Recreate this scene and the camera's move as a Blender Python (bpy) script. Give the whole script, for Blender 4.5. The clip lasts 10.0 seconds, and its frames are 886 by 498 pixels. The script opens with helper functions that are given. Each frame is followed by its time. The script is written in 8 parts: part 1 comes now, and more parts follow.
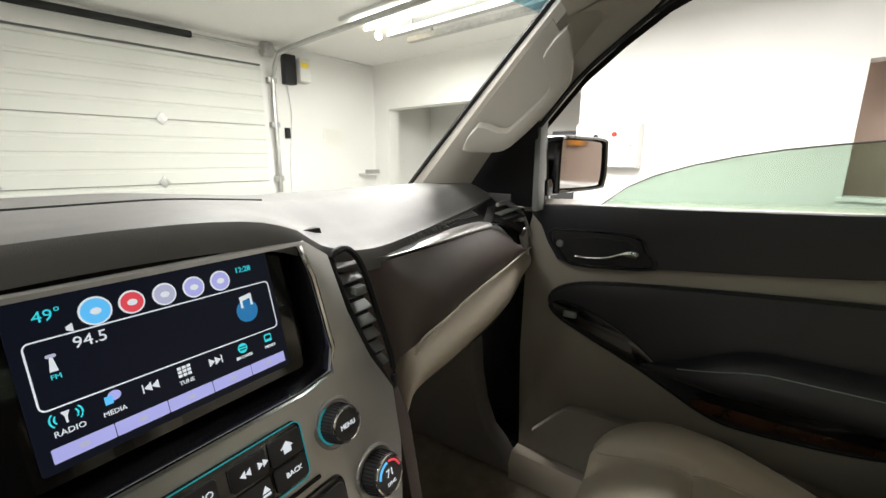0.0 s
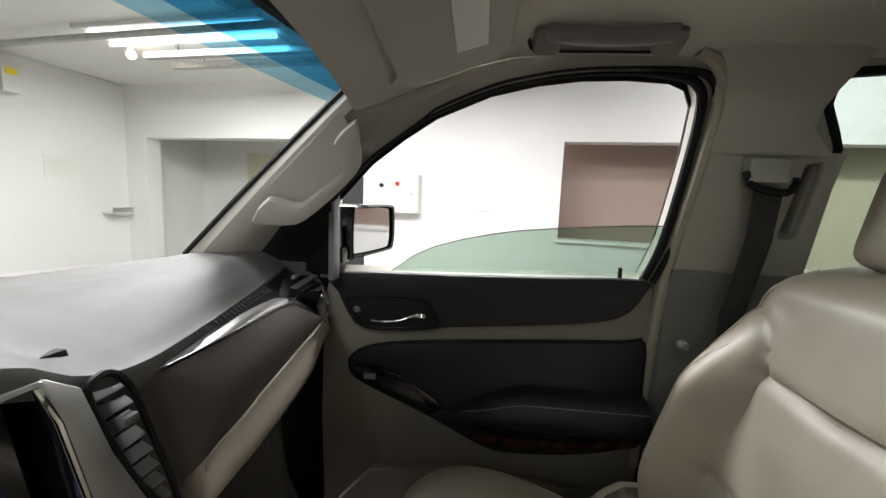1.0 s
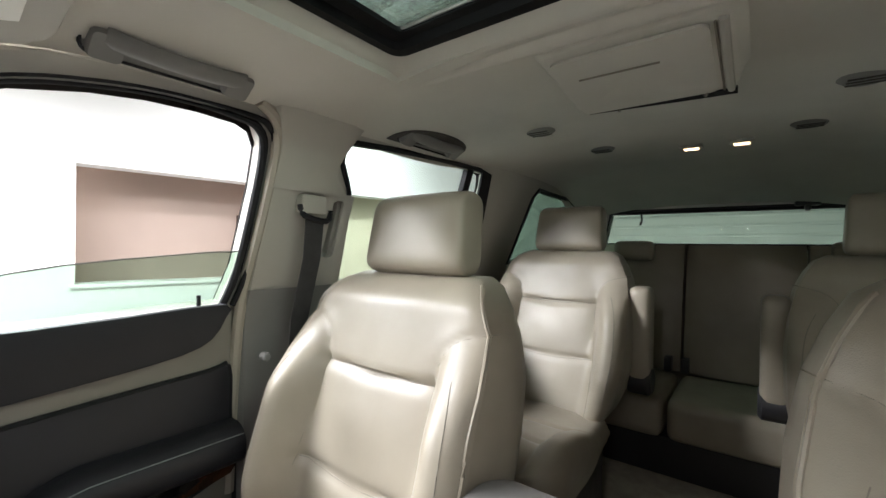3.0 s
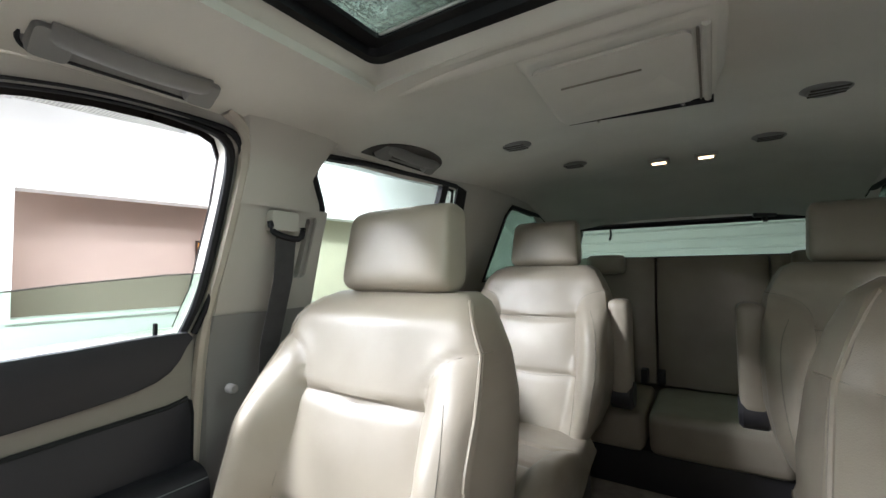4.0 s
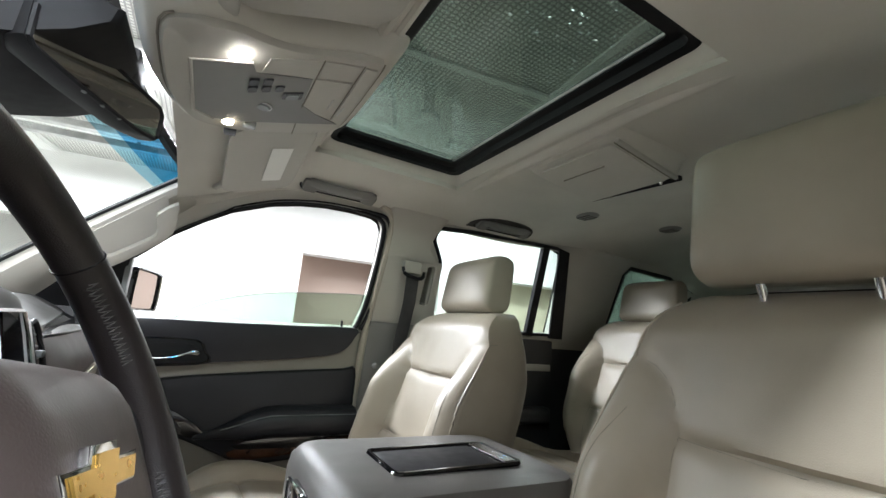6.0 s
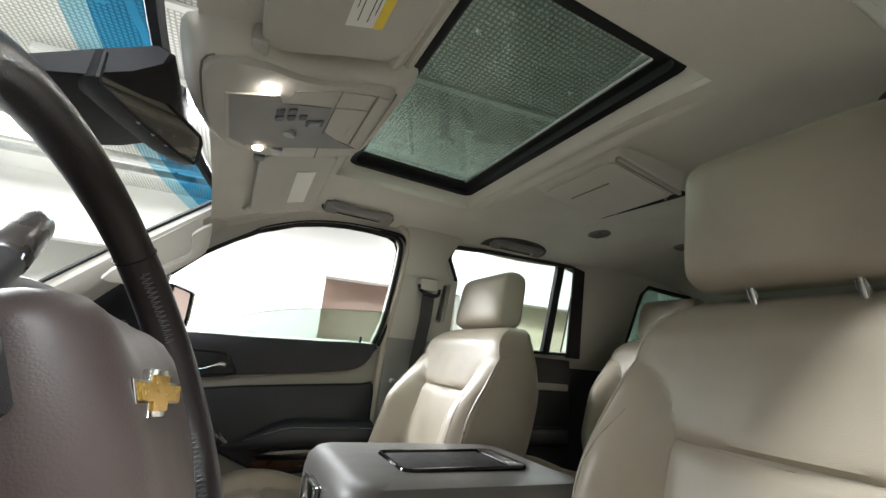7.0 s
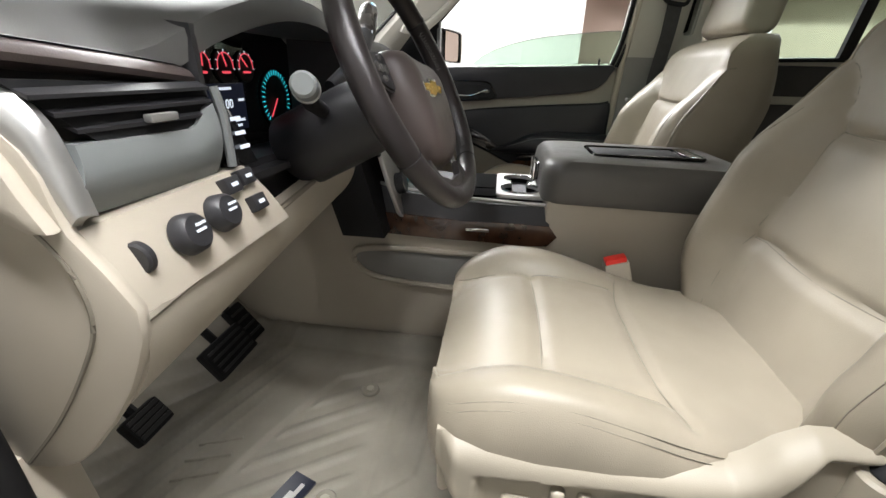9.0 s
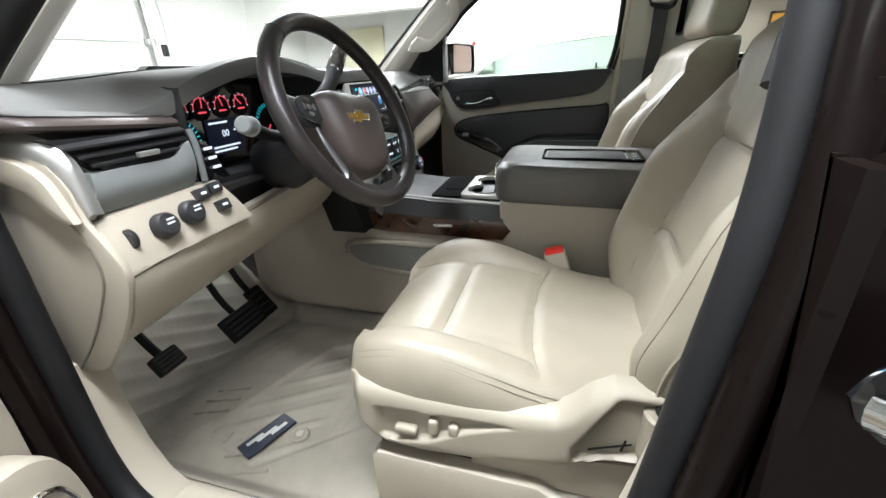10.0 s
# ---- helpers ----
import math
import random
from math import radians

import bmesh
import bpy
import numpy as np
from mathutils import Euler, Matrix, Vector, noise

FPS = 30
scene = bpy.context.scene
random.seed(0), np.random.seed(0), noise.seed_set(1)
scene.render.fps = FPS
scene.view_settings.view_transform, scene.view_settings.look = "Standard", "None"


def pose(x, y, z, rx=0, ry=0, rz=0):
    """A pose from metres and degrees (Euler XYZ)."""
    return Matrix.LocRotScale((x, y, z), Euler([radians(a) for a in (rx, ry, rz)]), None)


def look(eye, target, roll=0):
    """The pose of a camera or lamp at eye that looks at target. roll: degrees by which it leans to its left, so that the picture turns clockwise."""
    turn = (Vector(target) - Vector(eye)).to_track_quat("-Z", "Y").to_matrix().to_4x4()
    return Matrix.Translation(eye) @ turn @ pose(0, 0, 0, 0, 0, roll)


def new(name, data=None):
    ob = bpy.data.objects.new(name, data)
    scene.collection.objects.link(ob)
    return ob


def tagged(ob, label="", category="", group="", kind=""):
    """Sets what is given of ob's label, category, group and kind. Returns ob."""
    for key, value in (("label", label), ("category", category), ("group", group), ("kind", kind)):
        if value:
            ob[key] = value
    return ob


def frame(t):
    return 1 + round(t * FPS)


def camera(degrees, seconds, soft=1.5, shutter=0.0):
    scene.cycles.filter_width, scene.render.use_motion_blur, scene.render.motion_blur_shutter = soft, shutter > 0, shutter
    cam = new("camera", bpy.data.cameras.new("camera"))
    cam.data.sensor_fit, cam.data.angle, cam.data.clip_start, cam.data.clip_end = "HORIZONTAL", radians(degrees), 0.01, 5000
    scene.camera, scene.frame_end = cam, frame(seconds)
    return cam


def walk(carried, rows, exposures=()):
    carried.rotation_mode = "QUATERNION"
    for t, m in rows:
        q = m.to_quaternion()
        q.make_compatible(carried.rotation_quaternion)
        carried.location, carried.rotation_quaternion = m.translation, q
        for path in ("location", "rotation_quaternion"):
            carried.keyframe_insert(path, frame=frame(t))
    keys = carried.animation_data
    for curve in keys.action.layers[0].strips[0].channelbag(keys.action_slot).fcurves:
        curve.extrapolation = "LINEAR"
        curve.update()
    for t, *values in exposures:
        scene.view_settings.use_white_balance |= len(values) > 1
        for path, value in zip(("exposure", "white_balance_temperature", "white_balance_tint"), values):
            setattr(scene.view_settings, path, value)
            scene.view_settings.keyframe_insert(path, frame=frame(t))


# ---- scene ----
cam = camera(93.9, 10.0)
EXPOSURES = [(0, 0.2, 6700, 10), (0.5, 0.1, 6450, 12), (1, -0.25, 6350, 12), (1.5, -0.18, 6300, 12), (2, 0.2, 6250, 12), (2.5, 0.65, 6200, 12), (4, 1.15, 5900, 13), (5, 1.0, 5750, 12), (6.5, 0.9, 6100, 10), (8, 0.84, 6400, 10), (8.5, 0.86, 6500, 10), (9, 0.55, 6350, 11), (9.5, 0.50, 6150, 10), (10, 0.74, 6050, 8)]
PATH = [
    (0, (-0.075, 0.324, 1.377), (1.545, 1.413, 0.942), 0.3),
    (0.5, (-0.088, 0.338, 1.401), (1.784, 0.981, 1.118), 0.8),
    (1, (-0.096, 0.328, 1.455), (1.88, 0.519, 1.211), 2.4),
    (1.5, (-0.144, 0.367, 1.424), (1.806, -0.008, 1.187), 4.9),
    (2, (-0.123, 0.402, 1.431), (1.615, -0.566, 1.225), 5.0),
    (2.5, (-0.145, 0.426, 1.433), (1.27, -0.981, 1.291), 3.1),
    (4, (-0.078, 0.405, 1.418), (1.004, -1.274, 1.514), -0.8),
    (4.5, (-0.087, 0.497, 1.394), (1.177, -1.049, 1.504), 0.8),
    (5, (-0.322, 0.496, 1.416), (1.213, -0.78, 1.548), 2.2),
    (6.5, (-0.686, 0.456, 1.266), (1.042, -0.424, 1.753), 5.6),
    (7, (-0.702, 0.461, 1.27), (1.042, -0.378, 1.775), 5.3),
    (7.5, (-0.691, 0.45, 1.277), (1.094, -0.352, 1.691), 4.8),
    (8, (-0.716, 0.439, 1.308), (1.185, -0.178, 1.384), 4.2),
    (8.5, (-0.832, 0.461, 1.303), (1.139, 0.27, 1.028), 3.6),
    (9, (-1.036, 0.391, 1.261), (0.786, 0.622, 0.469), 1.5),
    (9.5, (-1.172, 0.292, 1.273), (0.501, 0.809, 0.307), -0.8),
    (10, (-1.148, 0.119, 1.31), (0.611, 0.648, 0.519), -2.2),
]
walk(cam, [(t, look(eye, target, roll)) for t, eye, target, roll in PATH], EXPOSURES)
XC = 0.045          # the car's middle plane
GT = radians(-7.5)  # the garage stands turned by this much against the car

# ---- light ----
world = bpy.data.worlds.new("world")
scene.world = world
world.use_nodes = True
world.node_tree.nodes["Background"].inputs[0].default_value = (0.9, 0.95, 1.0, 1)
world.node_tree.nodes["Background"].inputs[1].default_value = 0.05


def G(x, y, z=0.0):
    """A place given along the garage's own axes."""
    c, s = math.cos(GT), math.sin(GT)
    return Vector((c * x - s * y, s * x + c * y, z))


def area(name, at, size, size_y, watts, colour, turn=(0, 0, 0)):
    d = bpy.data.lights.new(name, "AREA")
    d.shape, d.size, d.size_y, d.energy, d.color = "RECTANGLE", size, size_y, watts, colour
    o = new(name, d)
    o.location, o.rotation_euler = at, turn
    return o


# ceiling lamps, most unseen and added to light cabin and walls: place along the garage's axes, watts downwards, watts
# towards the near wall
TUBES = [(2.45, 2.9, 65, 3), (1.75, 1.05, 118, 2), (0.9, 2.1, 46, 0), (-1.0, -1.6, 4, 0), (2.45, -1.9, 12, 18), (-1.08, 0.25, 54, 0), (-2.4, 1.2, 4, 0)]
for gx, gy, watts, wash in TUBES:
    area("tube_light", G(gx, gy, 2.465), 0.10 if -1.1 < gx < -1.05 else 0.3, 1.4, watts, (1.0, 0.99, 0.97), (0, 0, GT))
    if wash:
        # extra sideways lamp, added to whiten the wall
        area("tube_side_light", G(gx + 0.2, gy, 2.50), 0.08, 1.4, wash, (1.0, 0.99, 0.97), (0, radians(-90), GT))
# unseen lamp added to brighten the side room
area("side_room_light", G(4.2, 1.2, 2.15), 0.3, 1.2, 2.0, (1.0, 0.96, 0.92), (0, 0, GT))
lamp = bpy.data.lights.new("map_light", "SPOT")
lamp.energy, lamp.color, lamp.shadow_soft_size, lamp.spot_size, lamp.spot_blend = 2.5, (1.0, 0.94, 0.86), 0.005, radians(70), 0.4
o = new("map_light", lamp)
o.matrix_world = look((-0.048, 0.480, 1.636), (0.40, -0.60, 1.02))

# ---- materials ----
def material(name, colour, rough=0.5, metal=0.0, var=0.12, scale=6.0, bump=0.0, bscale=300.0, coat=0.0, spec=0.5, kind="noise", sheen=0.0):
    m = bpy.data.materials.new(name)
    m.use_nodes = True
    nt = m.node_tree
    b = nt.nodes["Principled BSDF"]
    b.inputs["Roughness"].default_value = rough
    b.inputs["Metallic"].default_value = metal
    b.inputs["Coat Weight"].default_value = coat
    b.inputs["Specular IOR Level"].default_value = spec
    b.inputs["Sheen Weight"].default_value = sheen
    tc = nt.nodes.new("ShaderNodeTexCoord")
    n1 = nt.nodes.new("ShaderNodeTexNoise")
    n1.inputs["Scale"].default_value, n1.inputs["Detail"].default_value = scale, 6.0
    nt.links.new(tc.outputs["Object"], n1.inputs["Vector"])
    ramp = nt.nodes.new("ShaderNodeValToRGB")
    lo = [c * (1 - var) for c in colour]
    hi = [min(1.0, c * (1 + var)) for c in colour]
    ramp.color_ramp.elements[0].position, ramp.color_ramp.elements[0].color = 0.3, (*lo, 1)
    ramp.color_ramp.elements[1].position, ramp.color_ramp.elements[1].color = 0.7, (*hi, 1)
    nt.links.new(n1.outputs["Fac"], ramp.inputs["Fac"])
    nt.links.new(ramp.outputs["Color"], b.inputs["Base Color"])
    rr = nt.nodes.new("ShaderNodeMapRange")
    rr.inputs["To Min"].default_value, rr.inputs["To Max"].default_value = max(0.02, rough - 0.08), min(1, rough + 0.08)
    n3 = nt.nodes.new("ShaderNodeTexNoise")
    n3.inputs["Scale"].default_value = scale * 5
    nt.links.new(tc.outputs["Object"], n3.inputs["Vector"])
    nt.links.new(n3.outputs["Fac"], rr.inputs["Value"])
    nt.links.new(rr.outputs["Result"], b.inputs["Roughness"])
    if bump:
        bp = nt.nodes.new("ShaderNodeBump")
        bp.inputs["Strength"].default_value, bp.inputs["Distance"].default_value = bump, 0.002
        if kind == "voronoi":
            n2 = nt.nodes.new("ShaderNodeTexVoronoi")
            n2.feature = "DISTANCE_TO_EDGE"
            n2.inputs["Scale"].default_value = bscale
            out = n2.outputs["Distance"]
        else:
            n2 = nt.nodes.new("ShaderNodeTexNoise")
            n2.inputs["Scale"].default_value, n2.inputs["Detail"].default_value = bscale, 3.0
            out = n2.outputs["Fac"]
        nt.links.new(tc.outputs["Object"], n2.inputs["Vector"])
        nt.links.new(out, bp.inputs["Height"])
        nt.links.new(bp.outputs["Normal"], b.inputs["Normal"])
    return m


def glow(name, colour, strength):
    m = bpy.data.materials.new(name)
    m.use_nodes = True
    b = m.node_tree.nodes["Principled BSDF"]
    b.inputs["Base Color"].default_value = (*[c * 0.5 for c in colour], 1)
    b.inputs["Emission Color"].default_value = (*colour, 1)
    b.inputs["Emission Strength"].default_value = strength
    b.inputs["Roughness"].default_value = 0.4
    return m


def screen_face(name):
    m = bpy.data.materials.new(name)
    m.use_nodes = True
    b = m.node_tree.nodes["Principled BSDF"]
    b.inputs["Base Color"].default_value = (0.002, 0.002, 0.003, 1)
    b.inputs["Emission Color"].default_value = (0.004, 0.005, 0.010, 1)
    b.inputs["Emission Strength"].default_value = 1.0
    b.inputs["Roughness"].default_value = 0.3
    b.inputs["Specular IOR Level"].default_value = 0.15
    return m


def glass(name, tint, gloss=0.03, rough=0.0):
    m = bpy.data.materials.new(name)
    m.use_nodes = True
    nt = m.node_tree
    nt.nodes.remove(nt.nodes["Principled BSDF"])
    out = nt.nodes["Material Output"]
    tr = nt.nodes.new("ShaderNodeBsdfTransparent")
    tr.inputs[0].default_value = (*tint, 1)
    gl = nt.nodes.new("ShaderNodeBsdfGlossy")
    gl.inputs["Roughness"].default_value = rough
    gl.inputs[0].default_value = (0.9, 0.95, 0.95, 1)
    fr = nt.nodes.new("ShaderNodeLayerWeight")
    fr.inputs["Blend"].default_value = 0.5
    pw = nt.nodes.new("ShaderNodeMath")
    pw.operation, pw.inputs[1].default_value = "POWER", 5.0
    ad = nt.nodes.new("ShaderNodeMath")
    ad.operation, ad.inputs[1].default_value, ad.inputs[2].default_value = "MULTIPLY_ADD", 0.6, gloss
    nt.links.new(fr.outputs["Facing"], pw.inputs[0])
    nt.links.new(pw.outputs[0], ad.inputs[0])
    mix = nt.nodes.new("ShaderNodeMixShader")
    nt.links.new(ad.outputs[0], mix.inputs[0])
    nt.links.new(tr.outputs[0], mix.inputs[1])
    nt.links.new(gl.outputs[0], mix.inputs[2])
    nt.links.new(mix.outputs[0], out.inputs[0])
    return m


LEATHER = material("beige_leather", (0.286, 0.252, 0.197), 0.43, var=0.13, scale=5, bump=0.14, bscale=420, kind="voronoi")
TRIM = material("beige_plastic", (0.40, 0.360, 0.295), 0.5, var=0.05, scale=3, bump=0.08, bscale=700)
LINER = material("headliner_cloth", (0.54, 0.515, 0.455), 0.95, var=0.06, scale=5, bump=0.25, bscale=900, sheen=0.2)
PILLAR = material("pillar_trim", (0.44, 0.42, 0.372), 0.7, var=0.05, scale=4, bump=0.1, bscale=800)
# beige trim darkened: the passenger door's shade put into its colour
SHADEDTRIM = material("shaded_door_plastic", (0.235, 0.216, 0.184), 0.55, var=0.06, scale=4, bump=0.1, bscale=700)
DARK = material("black_soft_plastic", (0.023, 0.0225, 0.025), 0.45, var=0.15, scale=5, bump=0.15, bscale=600, kind="voronoi")
DOORDARK = material("black_door_pad", (0.020, 0.020, 0.024), 0.40, var=0.15, scale=5, bump=0.18, bscale=500, kind="voronoi", spec=0.35)
SEATTRIM = material("seat_plastic", (0.30, 0.268, 0.212), 0.5, var=0.06, scale=4, bump=0.1, bscale=700)
WELL = material("matt_black_well", (0.004, 0.004, 0.004), 0.9, var=0.2, scale=20, spec=0.05)
SPOKE = material("dark_satin_spoke", (0.20, 0.20, 0.205), 0.34, metal=0.7, var=0.06, scale=12)
DASHTOP = material("dark_dash_pad", (0.095, 0.094, 0.090), 0.56, var=0.15, scale=5, bump=0.12, bscale=500, kind="voronoi")
BROWN = material("cocoa_leather", (0.075, 0.058, 0.054), 0.42, var=0.12, scale=6, bump=0.12, bscale=500, kind="voronoi")
LIDHIDE = material("dark_lid_leather", (0.105, 0.101, 0.095), 0.36, var=0.15, scale=5, bump=0.12, bscale=500, kind="voronoi")
GLOSS = material("gloss_black", (0.006, 0.006, 0.007), 0.08, var=0.2, scale=8, coat=0.5)
BLACK = material("black_rubber", (0.010, 0.010, 0.011), 0.6, var=0.2, scale=10, spec=0.25)
SILVER = material("silver_trim", (0.50, 0.495, 0.48), 0.36, metal=0.7, var=0.04, scale=5)
HANDLE = material("grey_beige_plastic", (0.20, 0.195, 0.185), 0.6, var=0.06, scale=5, bump=0.1, bscale=700)
GREY = material("grey_plastic", (0.17, 0.18, 0.18), 0.4, var=0.08, scale=6)
CHROME = material("chrome", (0.85, 0.85, 0.85), 0.08, metal=1.0, var=0.03, scale=5)
WOOD = material("dark_wood_trim", (0.05, 0.022, 0.012), 0.15, var=0.45, scale=25, coat=0.6)
PAINT = material("dark_brown_paint", (0.006, 0.004, 0.0035), 0.30, var=0.1, scale=4, coat=0.08, spec=0.12)
# carpet darkened to paint the shade under the dashboard
SHADECARPET = material("shaded_footwell_carpet", (0.045, 0.040, 0.035), 0.95, var=0.2, scale=30, bump=0.5, bscale=700)
CARPET = material("beige_carpet", (0.30, 0.26, 0.20), 0.95, var=0.2, scale=30, bump=0.6, bscale=700, sheen=0.3)
MAT = material("grey_beige_rubber", (0.25, 0.228, 0.188), 0.55, var=0.16, scale=9, bump=0.15, bscale=300)
WHEELHIDE = material("dark_wheel_leather", (0.022, 0.018, 0.018), 0.33, var=0.15, scale=8, bump=0.15, bscale=550, kind="voronoi")
THREAD = material("pale_thread", (0.5, 0.46, 0.38), 0.8, var=0.1, scale=60)
# darker leather tone that paints the shade in seams, grooves and gaps
SEAM = material("seam_shade_leather", (0.20, 0.178, 0.142), 0.6, var=0.1, scale=20)
WEB = material("belt_webbing", (0.03, 0.029, 0.029), 0.75, var=0.2, scale=40, bump=0.3, bscale=900)
RED = material("red_plastic", (0.75, 0.03, 0.02), 0.4, var=0.05)
GOLD = material("gold_emblem", (0.80, 0.50, 0.12), 0.25, metal=0.8, var=0.08, scale=30)
PAPER = material("white_label", (0.78, 0.77, 0.72), 0.6, var=0.03)
YELLOW = material("yellow_label", (0.85, 0.65, 0.05), 0.6, var=0.03)
INK = material("ink", (0.03, 0.03, 0.03), 0.6, var=0.05)
MIRROR = material("mirror_glass", (0.92, 0.92, 0.92), 0.015, metal=1.0, var=0.01)
WALL = material("white_wall_paint", (0.80, 0.795, 0.775), 0.6, var=0.035, scale=1.3, bump=0.1, bscale=120)
DOORW = material("garage_door_paint", (0.72, 0.73, 0.69), 0.45, var=0.05, scale=1.5, bump=0.06, bscale=200)
PINK = material("tan_wall_paint", (0.44, 0.345, 0.29), 0.7, var=0.04, scale=1.5)
CONCRETE = material("concrete", (0.30, 0.29, 0.27), 0.7, var=0.2, scale=2.0, bump=0.2, bscale=80)
STEEL = material("galvanised_steel", (0.45, 0.45, 0.44), 0.4, metal=0.8, var=0.15, scale=20)
GREYBOX = material("grey_box_paint", (0.70, 0.70, 0.68), 0.4, var=0.04)
CREAM = material("cream_door_paint", (0.70, 0.66, 0.48), 0.5, var=0.04)
DOORGLASS = glass("green_door_glass", (0.64, 0.73, 0.67), 0.05)
TINT = glass("clear_tinted_glass", (0.86, 0.93, 0.90))
SHIELD = glass("windshield_glass", (0.93, 0.96, 0.93), 0.02)
BAND = glass("blue_shade_band", (0.05, 0.30, 0.55), 0.02)
SUNGLASS = glass("dark_sunroof_glass", (0.42, 0.475, 0.435), 0.03)
SUNBLACK = material("matt_black_frame", (0.004, 0.004, 0.005), 0.5, var=0.2, scale=9, spec=0.2)
REARTINT = glass("rear_glass", (0.60, 0.68, 0.63))
PRIVACY = glass("privacy_glass", (0.36, 0.45, 0.40))
TUBE = glow("tube_glow", (1.0, 0.98, 0.94), 9.0)
WARM = glow("warm_lamp", (1.0, 0.82, 0.55), 25.0)


# ---- mesh helpers ----
def empty(name, at=(0, 0, 0)):
    e = new(name)
    e.location = at
    e.empty_display_size = 0.1
    return e


def part(name, bm, mat, parent=None, label="", sharp=40.0, flat=False):
    """Links a bmesh, given in world places, as one mesh object under a thing or a part."""
    bmesh.ops.recalc_face_normals(bm, faces=bm.faces)
    me = bpy.data.meshes.new(name)
    bm.to_mesh(me)
    bm.free()
    if not flat:
        me.polygons.foreach_set("use_smooth", [True] * len(me.polygons))
        me.set_sharp_from_angle(angle=radians(sharp))
    for m in mat if isinstance(mat, (list, tuple)) else [mat]:
        me.materials.append(m)
    ob = new(name, me)
    if parent is not None:
        ob.parent = parent
        top = Vector()
        p = parent
        while p is not None:
            top += p.location
            p = p.parent
        me.transform(Matrix.Translation(-top))
    if label:
        ob["label"] = label
    return ob


def box(x0, x1, y0, y1, z0, z1, r=0.0, seg=2, bm=None, m=None):
    bm = bm or bmesh.new()
    ret = bmesh.ops.create_cube(bm, size=1.0)
    vs = ret["verts"]
    for v in vs:
        v.co = Vector(((x0 + x1) / 2 + v.co.x * (x1 - x0), (y0 + y1) / 2 + v.co.y * (y1 - y0), (z0 + z1) / 2 + v.co.z * (z1 - z0)))
    if r > 0:
        es = list({e for v in vs for e in v.link_edges})
        out = bmesh.ops.bevel(bm, geom=es, offset=r, segments=seg, profile=0.6, affect="EDGES")
        vs = list({v for f in out["faces"] for v in f.verts} | {v for v in vs if v.is_valid})
    if m is not None:
        bmesh.ops.transform(bm, matrix=m, verts=vs)
    return bm


def cyl(a, b, r, r2=None, n=24, bm=None, bevel=0.0, hole=0.0):
    """A round bar from a to b, with bevelled ends."""
    a, b = Vector(a), Vector(b)
    r2 = r if r2 is None else r2
    rings = [(0, r - bevel), (bevel, r), ((b - a).length - bevel, r2), ((b - a).length, r2 - bevel)] if bevel else [(0, r), ((b - a).length, r2)]
    w = (b - a).normalized()
    u = w.orthogonal().normalized()
    v = w.cross(u)
    return loft([[a + w * d + (u * math.cos(t) + v * math.sin(t)) * q for t in [2 * math.pi * i / n for i in range(n)]] for d, q in rings], bm=bm)


def loft(rings, closed=True, caps=True, loop=False, bm=None):
    bm = bm or bmesh.new()
    rows = [[bm.verts.new(p) for p in ring] for ring in rings]
    n = len(rows[0])
    pairs = list(zip(rows, rows[1:])) + ([(rows[-1], rows[0])] if loop else [])
    for a, b in pairs:
        for i in range(n if closed else n - 1):
            j = (i + 1) % n
            bm.faces.new((a[i], a[j], b[j], b[i]))
    if caps and closed and not loop:
        bm.faces.new(rows[0][::-1])
        bm.faces.new(rows[-1])
    return bm


def sheet(fn, nu, nv, thick=None, bm=None, skip=None):
    """A surface fn(u, v) with u and v from 0 to 1; thick: a vector or a function that gives the way to its back side."""
    bm = bm or bmesh.new()
    def side(off):
        return [[bm.verts.new(Vector(fn(i / nu, j / nv)) + (off(i / nu, j / nv) if off else Vector())) for i in range(nu + 1)] for j in range(nv + 1)]
    a = side(None)
    ok = lambda i, j: not (skip and skip((i + 0.5) / nu, (j + 0.5) / nv))
    back = None
    if thick is not None:
        t = thick if callable(thick) else (lambda u, v: Vector(thick))
        back = side(t)
    edges = {}
    for j in range(nv):
        for i in range(nu):
            if ok(i, j):
                q = (a[j][i], a[j][i + 1], a[j + 1][i + 1], a[j + 1][i])
                bm.faces.new(q)
                if back:
                    b = (back[j][i], back[j][i + 1], back[j + 1][i + 1], back[j + 1][i])
                    bm.faces.new(b[::-1])
                    for k in range(4):
                        key = frozenset((q[k], q[(k + 1) % 4]))
                        edges.setdefault(key, []).append((q[k], q[(k + 1) % 4], b[(k + 1) % 4], b[k]))
    for group in edges.values():
        if len(group) == 1:
            bm.faces.new(group[0][::-1])
    if skip:
        bmesh.ops.delete(bm, geom=[v for v in bm.verts if not v.link_faces], context="VERTS")
    return bm


def smooth_path(pts, per=6, loop=False):
    """A Catmull-Rom line through the points."""
    p = [Vector(q) for q in pts]
    n = len(p)
    out = []
    for i in range(n if loop else n - 1):
        if loop:
            a, b, c, d = p[i - 1], p[i], p[(i + 1) % n], p[(i + 2) % n]
        else:
            a, b, c, d = p[max(i - 1, 0)], p[i], p[i + 1], p[min(i + 2, n - 1)]
        for k in range(per):
            t = k / per
            out.append(0.5 * ((2 * b) + (c - a) * t + (2 * a - 5 * b + 4 * c - d) * t * t + (3 * b - a - 3 * c + d) * t ** 3))
    if not loop:
        out.append(p[-1])
    return out


